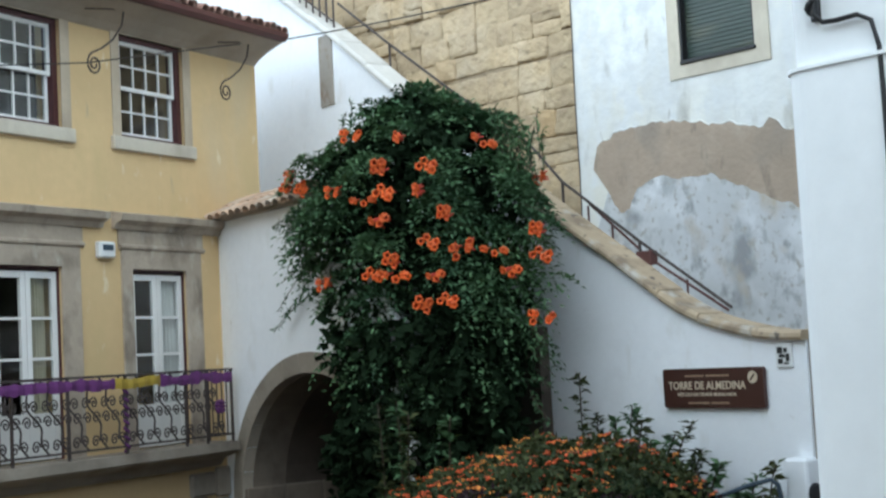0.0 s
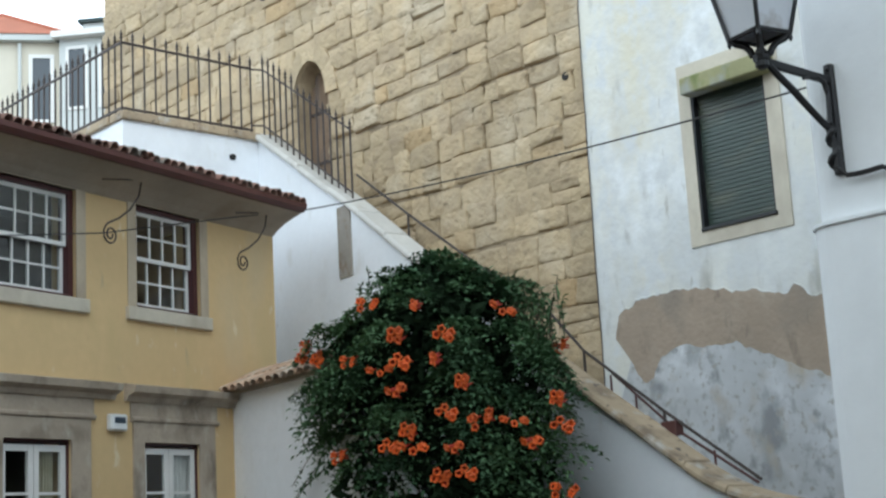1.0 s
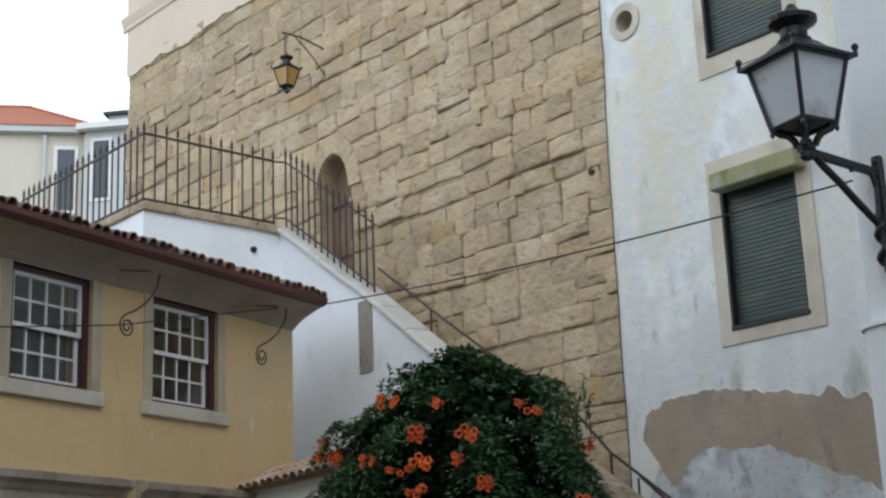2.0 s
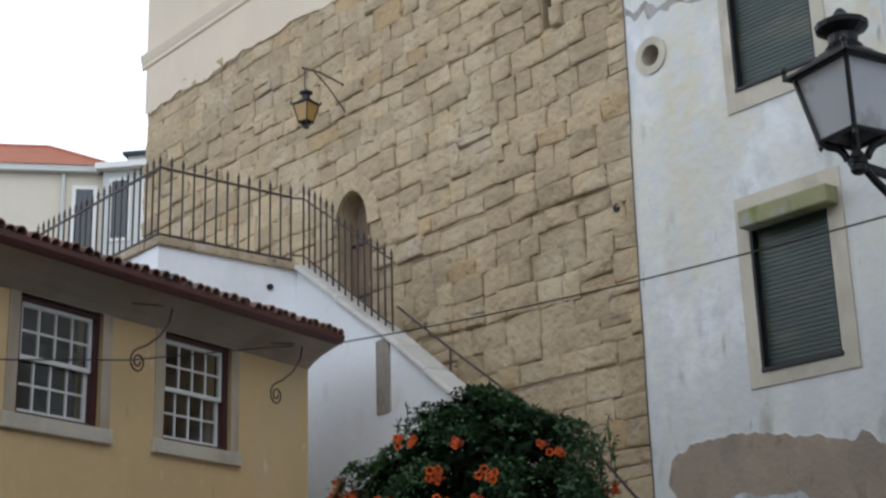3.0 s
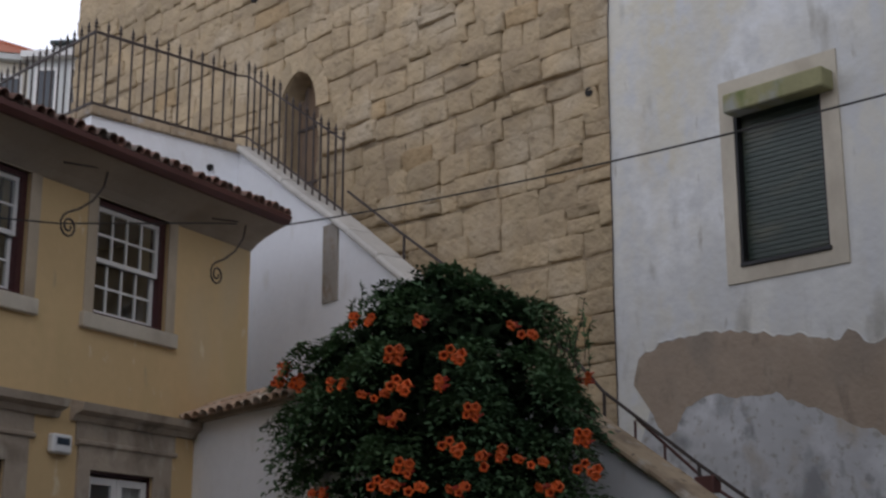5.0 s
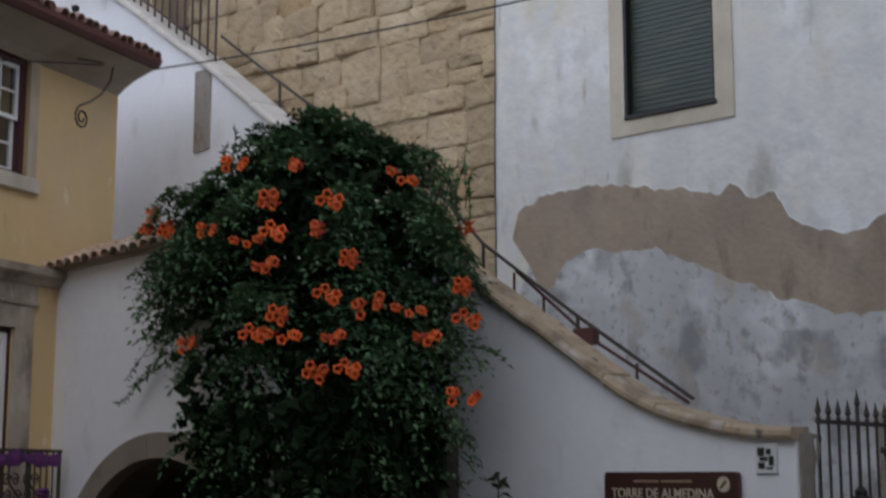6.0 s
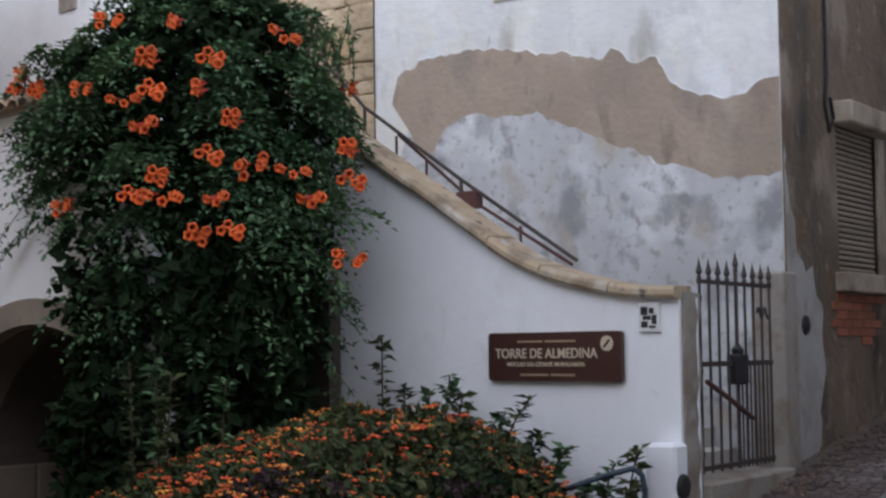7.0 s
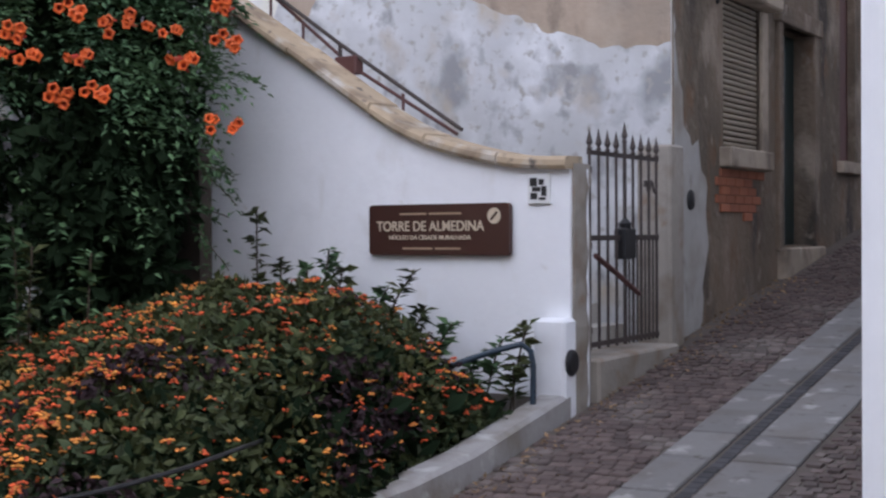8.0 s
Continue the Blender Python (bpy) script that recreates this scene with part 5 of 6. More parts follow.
    part("rosette", bm, M_PURPLE, r, "purple crepe rosette")


build_balcony()


# ---- arch wall ----
def build_arch_wall():
    cx, a, bq, spring = 2.30, 1.86, 1.62, 1.0
    inner = arc(cx, spring, a, bq, 180, 0, 28)
    outline = [(0, -1.9), (cx - a, -1.9)] + inner + [(cx + a, -1.9), (4.45, -1.9), (4.45, 3.0), (2.75, 4.68), (0, 4.68)]
    w = tagged(part("wall_arch", plate([outline], 0, 0.6, F_ARCH), M_WHITE), "white limewashed wall over a low stone archway", "wall", kind="structure")
    n = 15
    for i in range(n):
        t0, t1 = 180 - 180 * i / n, 180 - 180 * (i + 1) / n + 0.25
        o = arc(cx, spring, a + 0.24, bq + 0.24, t0, t1, 3) + arc(cx, spring, a - 0.01, bq - 0.01, t1, t0, 3)
        part("voussoir", plate([o], -0.02, 0.14, F_ARCH), M_ARCHSTONE, w)
    for x0, x1 in ((cx - a - 0.24, cx - a + 0.01), (cx + a - 0.01, cx + a + 0.24)):
        for k in range(4):
            part("jamb_stone", boxes(((x0, -0.02, 1.0 - 0.7 * (k + 1) + 0.01), (x1, 0.14, 1.0 - 0.7 * k)), m=F_ARCH, bevel=0.01), M_ARCHSTONE, w)
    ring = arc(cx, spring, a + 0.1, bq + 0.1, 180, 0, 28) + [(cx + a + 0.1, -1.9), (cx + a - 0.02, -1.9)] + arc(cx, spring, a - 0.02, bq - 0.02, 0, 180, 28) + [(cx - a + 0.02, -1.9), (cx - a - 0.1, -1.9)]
    # lining darker than the front ring: the recess shade is in its colour
    part("intrados", plate([ring], 0.141, 0.62, F_ARCH), M_INTRADOS, w, "brown stone lining toned dark for the archway's shade")
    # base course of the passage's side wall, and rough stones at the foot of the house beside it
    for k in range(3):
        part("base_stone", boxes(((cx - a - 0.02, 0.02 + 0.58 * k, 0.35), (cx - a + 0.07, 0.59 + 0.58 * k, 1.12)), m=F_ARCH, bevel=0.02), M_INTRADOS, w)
    for x0, x1, z0, z1, dy in ((0.36, 0.78, 0.72, 1.04, 0.03), (0.42, 0.92, 1.05, 1.36, 0.05), (0.94, 1.20, 1.02, 1.41, 0.08), (0.80, 1.20, 0.60, 1.00, 0.06)):
        part("plinth_stone", boxes(((x0, -dy, z0), (x1, 0.05, z1)), m=F_HOUSE, bevel=0.03), M_ARCHSTONE, w, "rough grey-brown plinth stone")
    # passage behind, its depth of shade put into a near-black stone tone
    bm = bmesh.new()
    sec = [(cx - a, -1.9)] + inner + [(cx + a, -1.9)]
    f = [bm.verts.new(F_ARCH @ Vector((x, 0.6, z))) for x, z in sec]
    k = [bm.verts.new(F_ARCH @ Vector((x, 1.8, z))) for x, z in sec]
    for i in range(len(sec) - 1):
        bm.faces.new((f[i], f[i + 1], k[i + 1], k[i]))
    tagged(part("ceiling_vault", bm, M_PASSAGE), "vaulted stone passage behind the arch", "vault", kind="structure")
    tagged(part("wall_passage", boxes(((-0.2, 1.75, -1.9), (4.6, 1.9, 3.0)), m=F_ARCH), M_PASSAGE), "end wall of the vaulted passage, toned near-black for shade", "wall", kind="structure")
    d = thing("passage_door", F_ARCH @ Vector((2.6, 1.7, -1.2)), "brown plank door deep inside the dark passage", "door")
    for i in range(6):
        part("plank", boxes(((2.0 + 0.2 * i, 1.66, -1.2), (2.19 + 0.2 * i, 1.74, 1.5)), m=F_ARCH, bevel=0.006), M_DOORWOOD, d)
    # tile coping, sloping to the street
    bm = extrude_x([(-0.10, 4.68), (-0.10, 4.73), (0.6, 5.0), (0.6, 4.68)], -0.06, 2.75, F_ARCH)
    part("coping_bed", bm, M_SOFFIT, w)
    rng = random.Random(6)
    tilt = math.atan2(0.28, 0.66)
    for i in range(14):
        for row in range(2):
            x = -0.10 + 0.2 * i + rng.uniform(-0.015, 0.015)
            y = -0.24 + 0.36 * row
            z = 4.755 + (y + 0.06) * math.tan(tilt) + 0.03
            m = F_ARCH @ Matrix.Translation((x, y, z)) @ Matrix.Rotation(radians(-90) + tilt, 4, "X") @ Matrix.Rotation(radians(rng.uniform(-5, 5)), 4, "Z") @ Matrix.Diagonal((1, 0.65, 1, 1))
            piece("coping_tile", CANALPALE, m, w)
            if row == 0:
                m = F_ARCH @ Matrix.Translation((x + 0.1, y + 0.03, z + 0.02)) @ Matrix.Rotation(radians(-90) + tilt, 4, "X") @ Matrix.Rotation(math.pi, 4, "Z") @ Matrix.Diagonal((1, 0.4, 1, 1))
                piece("coping_tile", CANALPALE, m, w)


# brown stone, darkened to take in the shade under the arch
M_INTRADOS = surf("brown_shade_toned_lining", (0.16, 0.13, 0.10), vary=0.2, big=1.5, fine=10, bump=0.5, stain=(0.06, 0.05, 0.04), stain_at=(0.48, 0.7), stain_scale=1.5)
# passage stone toned near-black to hold the vault's shade
M_PASSAGE = surf("shade_toned_passage_stone", (0.07, 0.055, 0.043), vary=0.2, big=1.5, fine=10, bump=0.5)
build_arch_wall()


# ---- far houses on the hill ----
def build_far_houses():
    e = axes((-28.4, 4.4, 0), (0.51, 0.86))
    h = thing("cream_house", (-28.4, 4.4, 10), "distant cream house with a low red tiled hip roof", "house")
    part("wall", boxes(((-12, 0, -2), (2.2, 9, 18.75)), m=e), M_CREAM, h)
    part("eave", boxes(((-12, -0.3, 18.75), (2.35, 0.2, 18.95)), m=e), M_PALEGREY, h, "pale moulded eave")
    bm = bmesh.new()
    low = [bm.verts.new(e @ Vector(v)) for v in ((-12, -0.35, 18.95), (2.45, -0.35, 18.95), (2.45, 9.3, 18.95), (-12, 9.3, 18.95))]
    top = [bm.verts.new(e @ Vector(v)) for v in ((-12, 3.2, 20.85), (0.1, 3.2, 20.85))]
    for f in ((low[0], low[1], top[1], top[0]), (low[1], low[2], top[1]), (low[2], low[3], top[0], top[1]), (low[3], low[0], top[0]), (low[3], low[2], low[1], low[0])):
        bm.faces.new(f)
    roof = part("roof", bm, M_FARTILE, h, "red tiled hip roof")
    part("ridge", tube([e @ Vector((-12, 3.2, 20.87)), e @ Vector((0.1, 3.2, 20.87)), e @ Vector((2.45, -0.35, 18.98))], 0.07, 6), M_FARTILE, roof)
    w = part("window", plate([rect(1.22, 16.1, 2.0, 18.35), rect(1.34, 16.2, 1.88, 18.23)], -0.06, 0.05, e), M_WHITEWOOD, h)
    part("pane", boxes(((1.34, -0.02, 16.2), (1.88, 0.01, 18.23)), m=e), M_GLASS, w)
    part("downpipe", tube([e @ Vector((0.95, -0.1, 10)), e @ Vector((0.95, -0.1, 18.7))], 0.06, 6), M_PALEGREY, h)
    g = axes((-27.2, 6.0, 0), (0.75, 0.66))
    k = thing("grey_house", (-27.2, 6.0, 10), "distant pale grey house with a small attic box", "house")
    part("wall", boxes(((0.2, 0, -2), (5, 6, 18.75)), m=g), M_PALEGREY, k)
    part("eave", boxes(((0.05, -0.35, 18.75), (5, 0.2, 18.95)), m=g), M_WHITEWOOD, k)
    part("roof_box", boxes(((0.8, 0.5, 18.95), (5, 4, 19.45)), m=g), M_PALEGREY, k)
    part("roof_slab", extrude_x([(0.3, 19.42), (0.3, 19.52), (2.2, 19.86), (4.2, 19.52), (4.2, 19.42)], 0.68, 5, g), M_TEAL, k, "blue-grey sheet roof")
    for x in (0.42, 1.5):
        w = part("window", plate([rect(x, 16.4, x + 0.72, 18.5), rect(x + 0.1, 16.5, x + 0.62, 18.4)], -0.05, 0.05, g), M_WHITEWOOD, k)
        part("pane", boxes(((x + 0.1, -0.02, 16.5), (x + 0.62, 0.01, 18.4)), m=g), M_GLASS, w)


build_far_houses()


# ---- planter, pier and blue handrail ----
def build_planter():
    bm = bmesh.new()
    ys = [-2.62, -3.4, -4.2, -5.0, -6.0, -7.0, -8.0]
    sec = []
    for y in ys:
        s = street_z(y)
        x = 5.30 + 0.02 * (-2.6 - y)
        sec.append([bm.verts.new((xx, y, z)) for xx, z in ((x - 0.24, s - 1.2), (x, s - 1.2), (x, s + 0.15), (x - 0.03, s + 0.18), (x - 0.21, s + 0.18), (x - 0.24, s + 0.15))])
    for a, b in zip(sec, sec[1:]):
        for k in range(6):
            bm.faces.new((a[k], b[k], b[(k + 1) % 6], a[(k + 1) % 6]))
    bm.faces.new(sec[0])
    bm.faces.new(sec[-1][::-1])
    tagged(part("planter_kerb", bm, M_CURB), "low whitewashed planter kerb beside the street", "kerb", kind="structure")
    bm = boxes(((5.04, -2.72, 0.6), (5.30, -2.5, 1.58)), bevel=0.025)
    tagged(part("pier", bm, M_WHITE), "small white pier at the foot of the stair wall", "pier", kind="structure")
    c = thing("wall_cover", (5.33, -2.64, 1.25), "round black cover on the white pier", "cover")
    part("disc", lathe([(0.10, 0), (0.10, 0.02), (0.08, 0.035), (0.02, 0.04)], 18, Matrix.Translation((5.30, -2.62, 1.25)) @ Matrix.Rotation(radians(90), 4, "Y")), M_BLACK, c)
    bm = bmesh.new()
    g = [[bm.verts.new((x, y, street_z(y) + 0.1 + 0.05 * noise.noise((x * 2, y * 2, 1)))) for x in np.arange(-1.2, 5.2, 0.3)] for y in np.arange(-8.4, -2.3, 0.3)]
    for a, b in zip(g, g[1:]):
        for i in range(len(a) - 1):
            bm.faces.new((a[i], a[i + 1], b[i + 1], b[i]))
    tagged(part("planter_soil", bm, M_SOIL), "dark garden soil under the flowering shrubs", "soil", kind="structure")
    h = thing("garden_handrail", (5.1, -2.9, 0.9), "dark blue bent tube handrail among the shrubs", "handrail")
    part("tube", tube([(5.16, -2.98, 0.9), (5.16, -2.97, 1.25), (5.14, -2.97, 1.36), (5.08, -3.0, 1.41), (4.9, -3.1, 1.36), (4.3, -3.3, 1.14), (3.7, -3.5, 0.95)], 0.023, 8), M_BLUEIRON, h)
    k = thing("garden_hose", (4.7, -7.0, 1.0), "black hose draped over the shrubs", "hose")
    part("hose_line", tube([(5.0, -8.4, 1.02), (5.28, -7.85, 1.09), (5.29, -7.5, 1.09), (5.29, -7.0, 1.11), (5.26, -6.55, 1.14), (5.12, -6.2, 1.12)], 0.012, 6), M_BLACK, k)


M_CURB = surf("chalky_white_kerb", (0.37, 0.36, 0.35), vary=0.1, big=1.5, fine=12, bump=0.5, stain=(0.24, 0.22, 0.19), stain_at=(0.46, 0.66), stain_scale=2.5,
              extra=[((0.50, 0.50, 0.49), 3.5, 0.58, 0.68, 1.0)])
build_planter()


# ---- sign and plate on the stair wall ----
def lettering(text, size, width, x, z, y, material, parent):
    cu = bpy.data.curves.new("lettering", "FONT")
    cu.body, cu.size, cu.extrude, cu.offset = text, size, 0.002, size * 0.010
    tmp = new("lettering_source", cu)
    bpy.context.view_layer.update()
    me = bpy.data.meshes.new_from_object(tmp.evaluated_get(bpy.context.evaluated_depsgraph_get()))
    bpy.data.objects.remove(tmp)
    xs = [v.co.x for v in me.vertices]
    k = width / (max(xs) - min(xs))
    for v in me.vertices:
        v.co = F_STAIR @ Vector((x + (v.co.x - min(xs)) * k, y - v.co.z, z + v.co.y))
    me.materials.clear()
    me.materials.append(material)
    return link_mesh("lettering", me, parent)


def build_sign():
    # along the wall: the sign runs from 1.93 to 0.52 m before the gate end
    x0, x1, z0, z1 = -1.925, -0.515, 2.05, 2.46
    s = thing("tower_sign", F_STAIR @ Vector((-1.27, 0, 2.25)), "dark brown enamel sign with cream lettering on the white wall", "sign")
    r = 0.035
    rim = []
    for cx, cz, a in ((x1 - r, z1 - r, 0), (x0 + r, z1 - r, 90), (x0 + r, z0 + r, 180), (x1 - r, z0 + r, 270)):
        rim += arc(cx, cz, r, r, a, a + 90, 4)
    part("panel", plate([rim], -0.06, -0.015, F_STAIR), M_SIGN, s)
    for xf in (x0 + 0.2, x1 - 0.3):
        part("fixing", boxes(((xf, -0.016, z0 + 0.1), (xf + 0.1, 0.0, z1 - 0.1)), m=F_STAIR), M_IRON, s)
    lettering("TORRE DE ALMEDINA", 0.115, 1.09, x0 + 0.085, z0 + 0.195, -0.064, M_LETTER, s)
    lettering("NÚCLEO DA CIDADE MURALHADA", 0.05, 0.83, x0 + 0.215, z0 + 0.125, -0.064, M_LETTER, s)
    for a, b, z in ((0.33, 0.60, 0.325), (0.63, 0.95, 0.325), (0.36, 0.66, 0.045), (0.69, 0.94, 0.045)):
        part("text_bar", boxes(((x0 + a, -0.065, z0 + z), (x0 + b, -0.061, z0 + z + 0.016)), m=F_STAIR), M_GOLD, s)
    d = part("emblem", plate([ngon(x1 - 0.14, z1 - 0.10, 0.062, 24)], -0.066, -0.059, F_STAIR), M_LETTER, s, "cream round emblem")
    part("emblem_mark", tube([F_STAIR @ Vector((x1 - 0.17, -0.067, z1 - 0.13)), F_STAIR @ Vector((x1 - 0.11, -0.067, z1 - 0.07))], 0.010, 6), M_SIGN, d)
    p = thing("wall_plate_sign", F_STAIR @ Vector((-0.32, 0, 2.55)), "small white enamel plate with black marks", "plate")
    px0, pz0 = -0.365, 2.445
    part("panel", boxes(((px0, -0.03, pz0), (px0 + 0.20, 0.0, pz0 + 0.235)), m=F_STAIR, bevel=0.006), M_PLASTIC, p)
    for a, b, c, d_ in ((0.025, 0.09, 0.135, 0.20), (0.045, 0.12, 0.095, 0.13), (0.03, 0.09, 0.035, 0.085), (0.105, 0.15, 0.145, 0.19), (0.13, 0.175, 0.06, 0.135), (0.105, 0.165, 0.03, 0.05)):
        part("black_bar", boxes(((px0 + a, -0.034, pz0 + c), (px0 + b, -0.029, pz0 + d_)), m=F_STAIR), M_INK, p)


M_GOLD = surf("dull_gold_lettering", (0.38, 0.27, 0.18), rough=0.6, vary=0.05, bump=0)
build_sign()


# ---- trumpet vine ----
VINE = [(0.8, 0.62), (1.4, 0.66), (2.04, 0.76), (2.66, 0.80), (3.3, 0.84), (4.0, 0.89), (4.33, 0.92), (4.65, 0.88), (4.97, 0.76), (5.29, 0.60), (5.50, 0.45), (5.66, 0.26), (5.74, 0.03)]


def vine_point(rng, depth=1.0):
    """A point in the vine's mass: near its skin for depth 1."""
    z = rng.uniform(0.85, 5.73)
    k = interp(z, VINE)
    while rng.random() > 0.35 + 0.65 * k:
        z = rng.uniform(0.85, 5.73)
        k = interp(z, VINE)
    a = rng.uniform(0, 2 * math.pi)
    lump = 1 + 0.34 * noise.noise((math.cos(a) * 2.2, math.sin(a) * 2.2, z * 1.5)) + 0.30 * noise.noise((math.cos(a) * 5, math.sin(a) * 5, z * 2.9))
    c, s = math.cos(a), math.sin(a)
    e = (abs(c) ** 2.6 + abs(s) ** 2.6) ** (-1 / 2.6)
    r = lump * k * e * depth
    return (vine_x(z) + 1.60 * r * c, -3.38 + 1.12 * r * s, z)


def vine_x(z):
    return interp(z, [(1.4, 0.68), (2.0, 0.88), (2.7, 1.05), (3.3, 1.01), (4.0, 0.86), (4.65, 0.70), (5.3, 0.76), (5.6, 0.72), (5.9, 0.68)])


def build_vine():
    rng = random.Random(21)
    v = thing("trumpet_vine", (0.9, -3.3, 0.3), "tall trumpet vine covered in orange-red flower clusters", "shrub")
    for i in range(5):
        pts = [(0.7 + 0.1 * i + 0.03 * k * (i - 2) + rng.uniform(-0.05, 0.05), -3.1 + 0.05 * i, 0.2 + 0.6 * k) for k in range(6)]
        part("stem", tube(pts, [0.06 * (1 - 0.12 * k) for k in range(6)], 7), M_STEM, v)
    # near-black leaves paint the inner shade, then rounded clumps of drooping leaf sprays
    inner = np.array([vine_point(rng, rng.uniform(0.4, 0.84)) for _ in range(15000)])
    # near-black leaves on the lower front darken it as shade would
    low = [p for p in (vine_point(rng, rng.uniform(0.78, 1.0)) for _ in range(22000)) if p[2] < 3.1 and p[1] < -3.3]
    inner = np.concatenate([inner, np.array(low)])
    leaf_cloud("inner_leaves", inner, 0.10, 0.20, M_LEAFSHADE, v, 1, 0.3, 0.6)
    nrng = np.random.default_rng(3)
    leaflets = []
    for _ in range(420):
        c = Vector(vine_point(rng, rng.uniform(0.72, 0.93)))
        if c.y > -2.7 and c.z < 4.8:
            continue
        out = Vector((c.x - 0.9, c.y + 3.3, 0.25 * (c.z - 3.5))).normalized()
        R = rng.uniform(0.12, 0.27) * (0.75 if c.z > 5.3 else 1.0)
        # sprays thin out lower down so the near-black leaves read as shade
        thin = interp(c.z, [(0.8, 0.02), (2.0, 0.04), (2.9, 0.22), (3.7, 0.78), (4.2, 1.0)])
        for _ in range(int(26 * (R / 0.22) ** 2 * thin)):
            w = (Vector(nrng.normal(size=3)).normalized() + out * 0.7 + Vector((0, 0, 0.65))).normalized()
            b = c + Vector((w.x * R * 1.15, w.y * R, w.z * R * 0.8)) * rng.uniform(0.75, 1.05)
            d = (w * 0.8 + out * 0.5 + Vector(nrng.normal(size=3)) * 0.3 + Vector((0, 0, -0.30))).normalized()
            s = d.cross(Vector((0, 0, 1))).normalized()
            step = rng.uniform(0.034, 0.046)
            pairs = rng.randint(3, 6)
            for k in range(pairs):
                p = b + d * step * k + Vector((0, 0, -0.008 * k * k))
                leaflets.append((*(p + s * 0.012), *(s + d * 0.55 - Vector((0, 0, 0.15)))))
                leaflets.append((*(p - s * 0.012), *(d * 0.55 - s - Vector((0, 0, 0.15)))))
            leaflets.append((*(b + d * step * pairs + Vector((0, 0, -0.008 * pairs * pairs))), *(d - Vector((0, 0, 0.4)))))
    arr = np.array(leaflets)
    oriented_leaves("leaves", arr[:, :3], arr[:, 3:], 0.055, 0.10, 0.46, M_LEAF, v, 7)
    # loose shoots beyond the outline: wispy upright ones, then hanging ones
    shoots, dirs = [], []
    loose = [(rng.uniform(1.7, 2.45), -3.05 + rng.uniform(-0.2, 0.2), rng.uniform(4.5, 4.9), rng.uniform(-0.35, 0.45), rng.uniform(-0.1, 0.1), 1.0, rng.uniform(0.4, 0.8), 26) for _ in range(24)]
    loose += [(rng.uniform(-0.5, 1.2), -3.5, rng.uniform(5.15, 5.5), rng.uniform(-0.5, 0.3), -0.1, 0.9, rng.uniform(0.3, 0.5), 30) for _ in range(9)]
    loose += [(rng.uniform(-0.6, -0.2), -3.9, rng.uniform(4.7, 5.1), -0.9, -0.1, rng.uniform(0.1, 0.6), rng.uniform(0.35, 0.65), 30) for _ in range(6)]
    loose += [(rng.uniform(-0.85, -0.5), -3.85, rng.uniform(3.3, 4.5), -0.8, -0.1, rng.uniform(-0.5, 0.1), rng.uniform(0.35, 0.7), 28) for _ in range(12)]
    loose += [(2.45, -3.45, rng.uniform(2.3, 4.6), 0.7, -0.1, rng.uniform(-0.5, 0.1), rng.uniform(0.25, 0.45), 24) for _ in range(9)]
    for x0, y0, z0, dx, dy, dz, L, count in loose:
        d = Vector((dx + rng.uniform(-0.15, 0.15), dy, dz + rng.uniform(-0.15, 0.15))).normalized()
        sag = 0.12 if dz > 0.7 else 0.35
        at = lambda t: Vector((x0, y0, z0)) + d * L * t + Vector((0.05 * math.sin(t * 4 + x0 * 9), 0, -sag * L * t * t))
        part("shoot_stem", tube([at(t) for t in np.linspace(0, 1, 7)], 0.005, 4), M_STEM, v)
        for k in range(count):
            shoots.append(tuple(at(rng.uniform(0.1, 1))))
            dirs.append(tuple(d * 0.4 + Vector(nrng.normal(size=3)) * 0.7))
    oriented_leaves("shoot_leaves", np.array(shoots), np.array(dirs), 0.05, 0.085, 0.45, M_LEAF, v, 9)
    # flower clusters
    meshes = [cluster_mesh(s) for s in range(4)]
    spots = [(1.47, -4.23, 5.11), (0.6, -4.15, 5.25), (2.18, -3.62, 4.99), (1.26, -4.39, 4.79), (1.88, -4.23, 4.75), (0.59, -4.44, 4.6), (1.12, -4.46, 4.44), (1.84, -4.32, 4.48), (1.41, -4.44, 4.51),
             (-0.74, -3.95, 4.87), (-0.90, -3.92, 5.02), (-0.66, -4.0, 4.80), (-0.98, -3.95, 4.86), (-0.82, -3.98, 4.98), (1.38, -4.46, 4.2), (2.06, -4.19, 4.22), (1.92, -4.3, 3.94), (2.23, -4.05, 3.83), (2.45, -3.83, 3.79), (1.45, -4.45, 3.78), (1.19, -4.47, 3.64),
             (0.30, -4.40, 3.6), (2.02, -4.27, 3.56), (1.82, -4.38, 3.29), (2.13, -4.26, 3.31), (2.76, -3.49, 3.07), (2.43, -3.56, 3.58), (2.72, -3.5, 4.0), (2.74, -3.48, 3.74), (2.19, -2.78, 4.63), (1.56, -4.43, 3.59)]
    for i, p in enumerate(spots):
        m = Matrix.Translation(Vector(p) + Vector((0.05, -0.09, 0.0))) @ Matrix.Rotation(radians(rng.uniform(-30, 30)), 4, "Z") @ Matrix.Rotation(radians(rng.uniform(-15, 15)), 4, "Y") @ Matrix.Scale(rng.uniform(0.75, 1.05), 4)
        piece("blossom", meshes[i % 4], m, v)


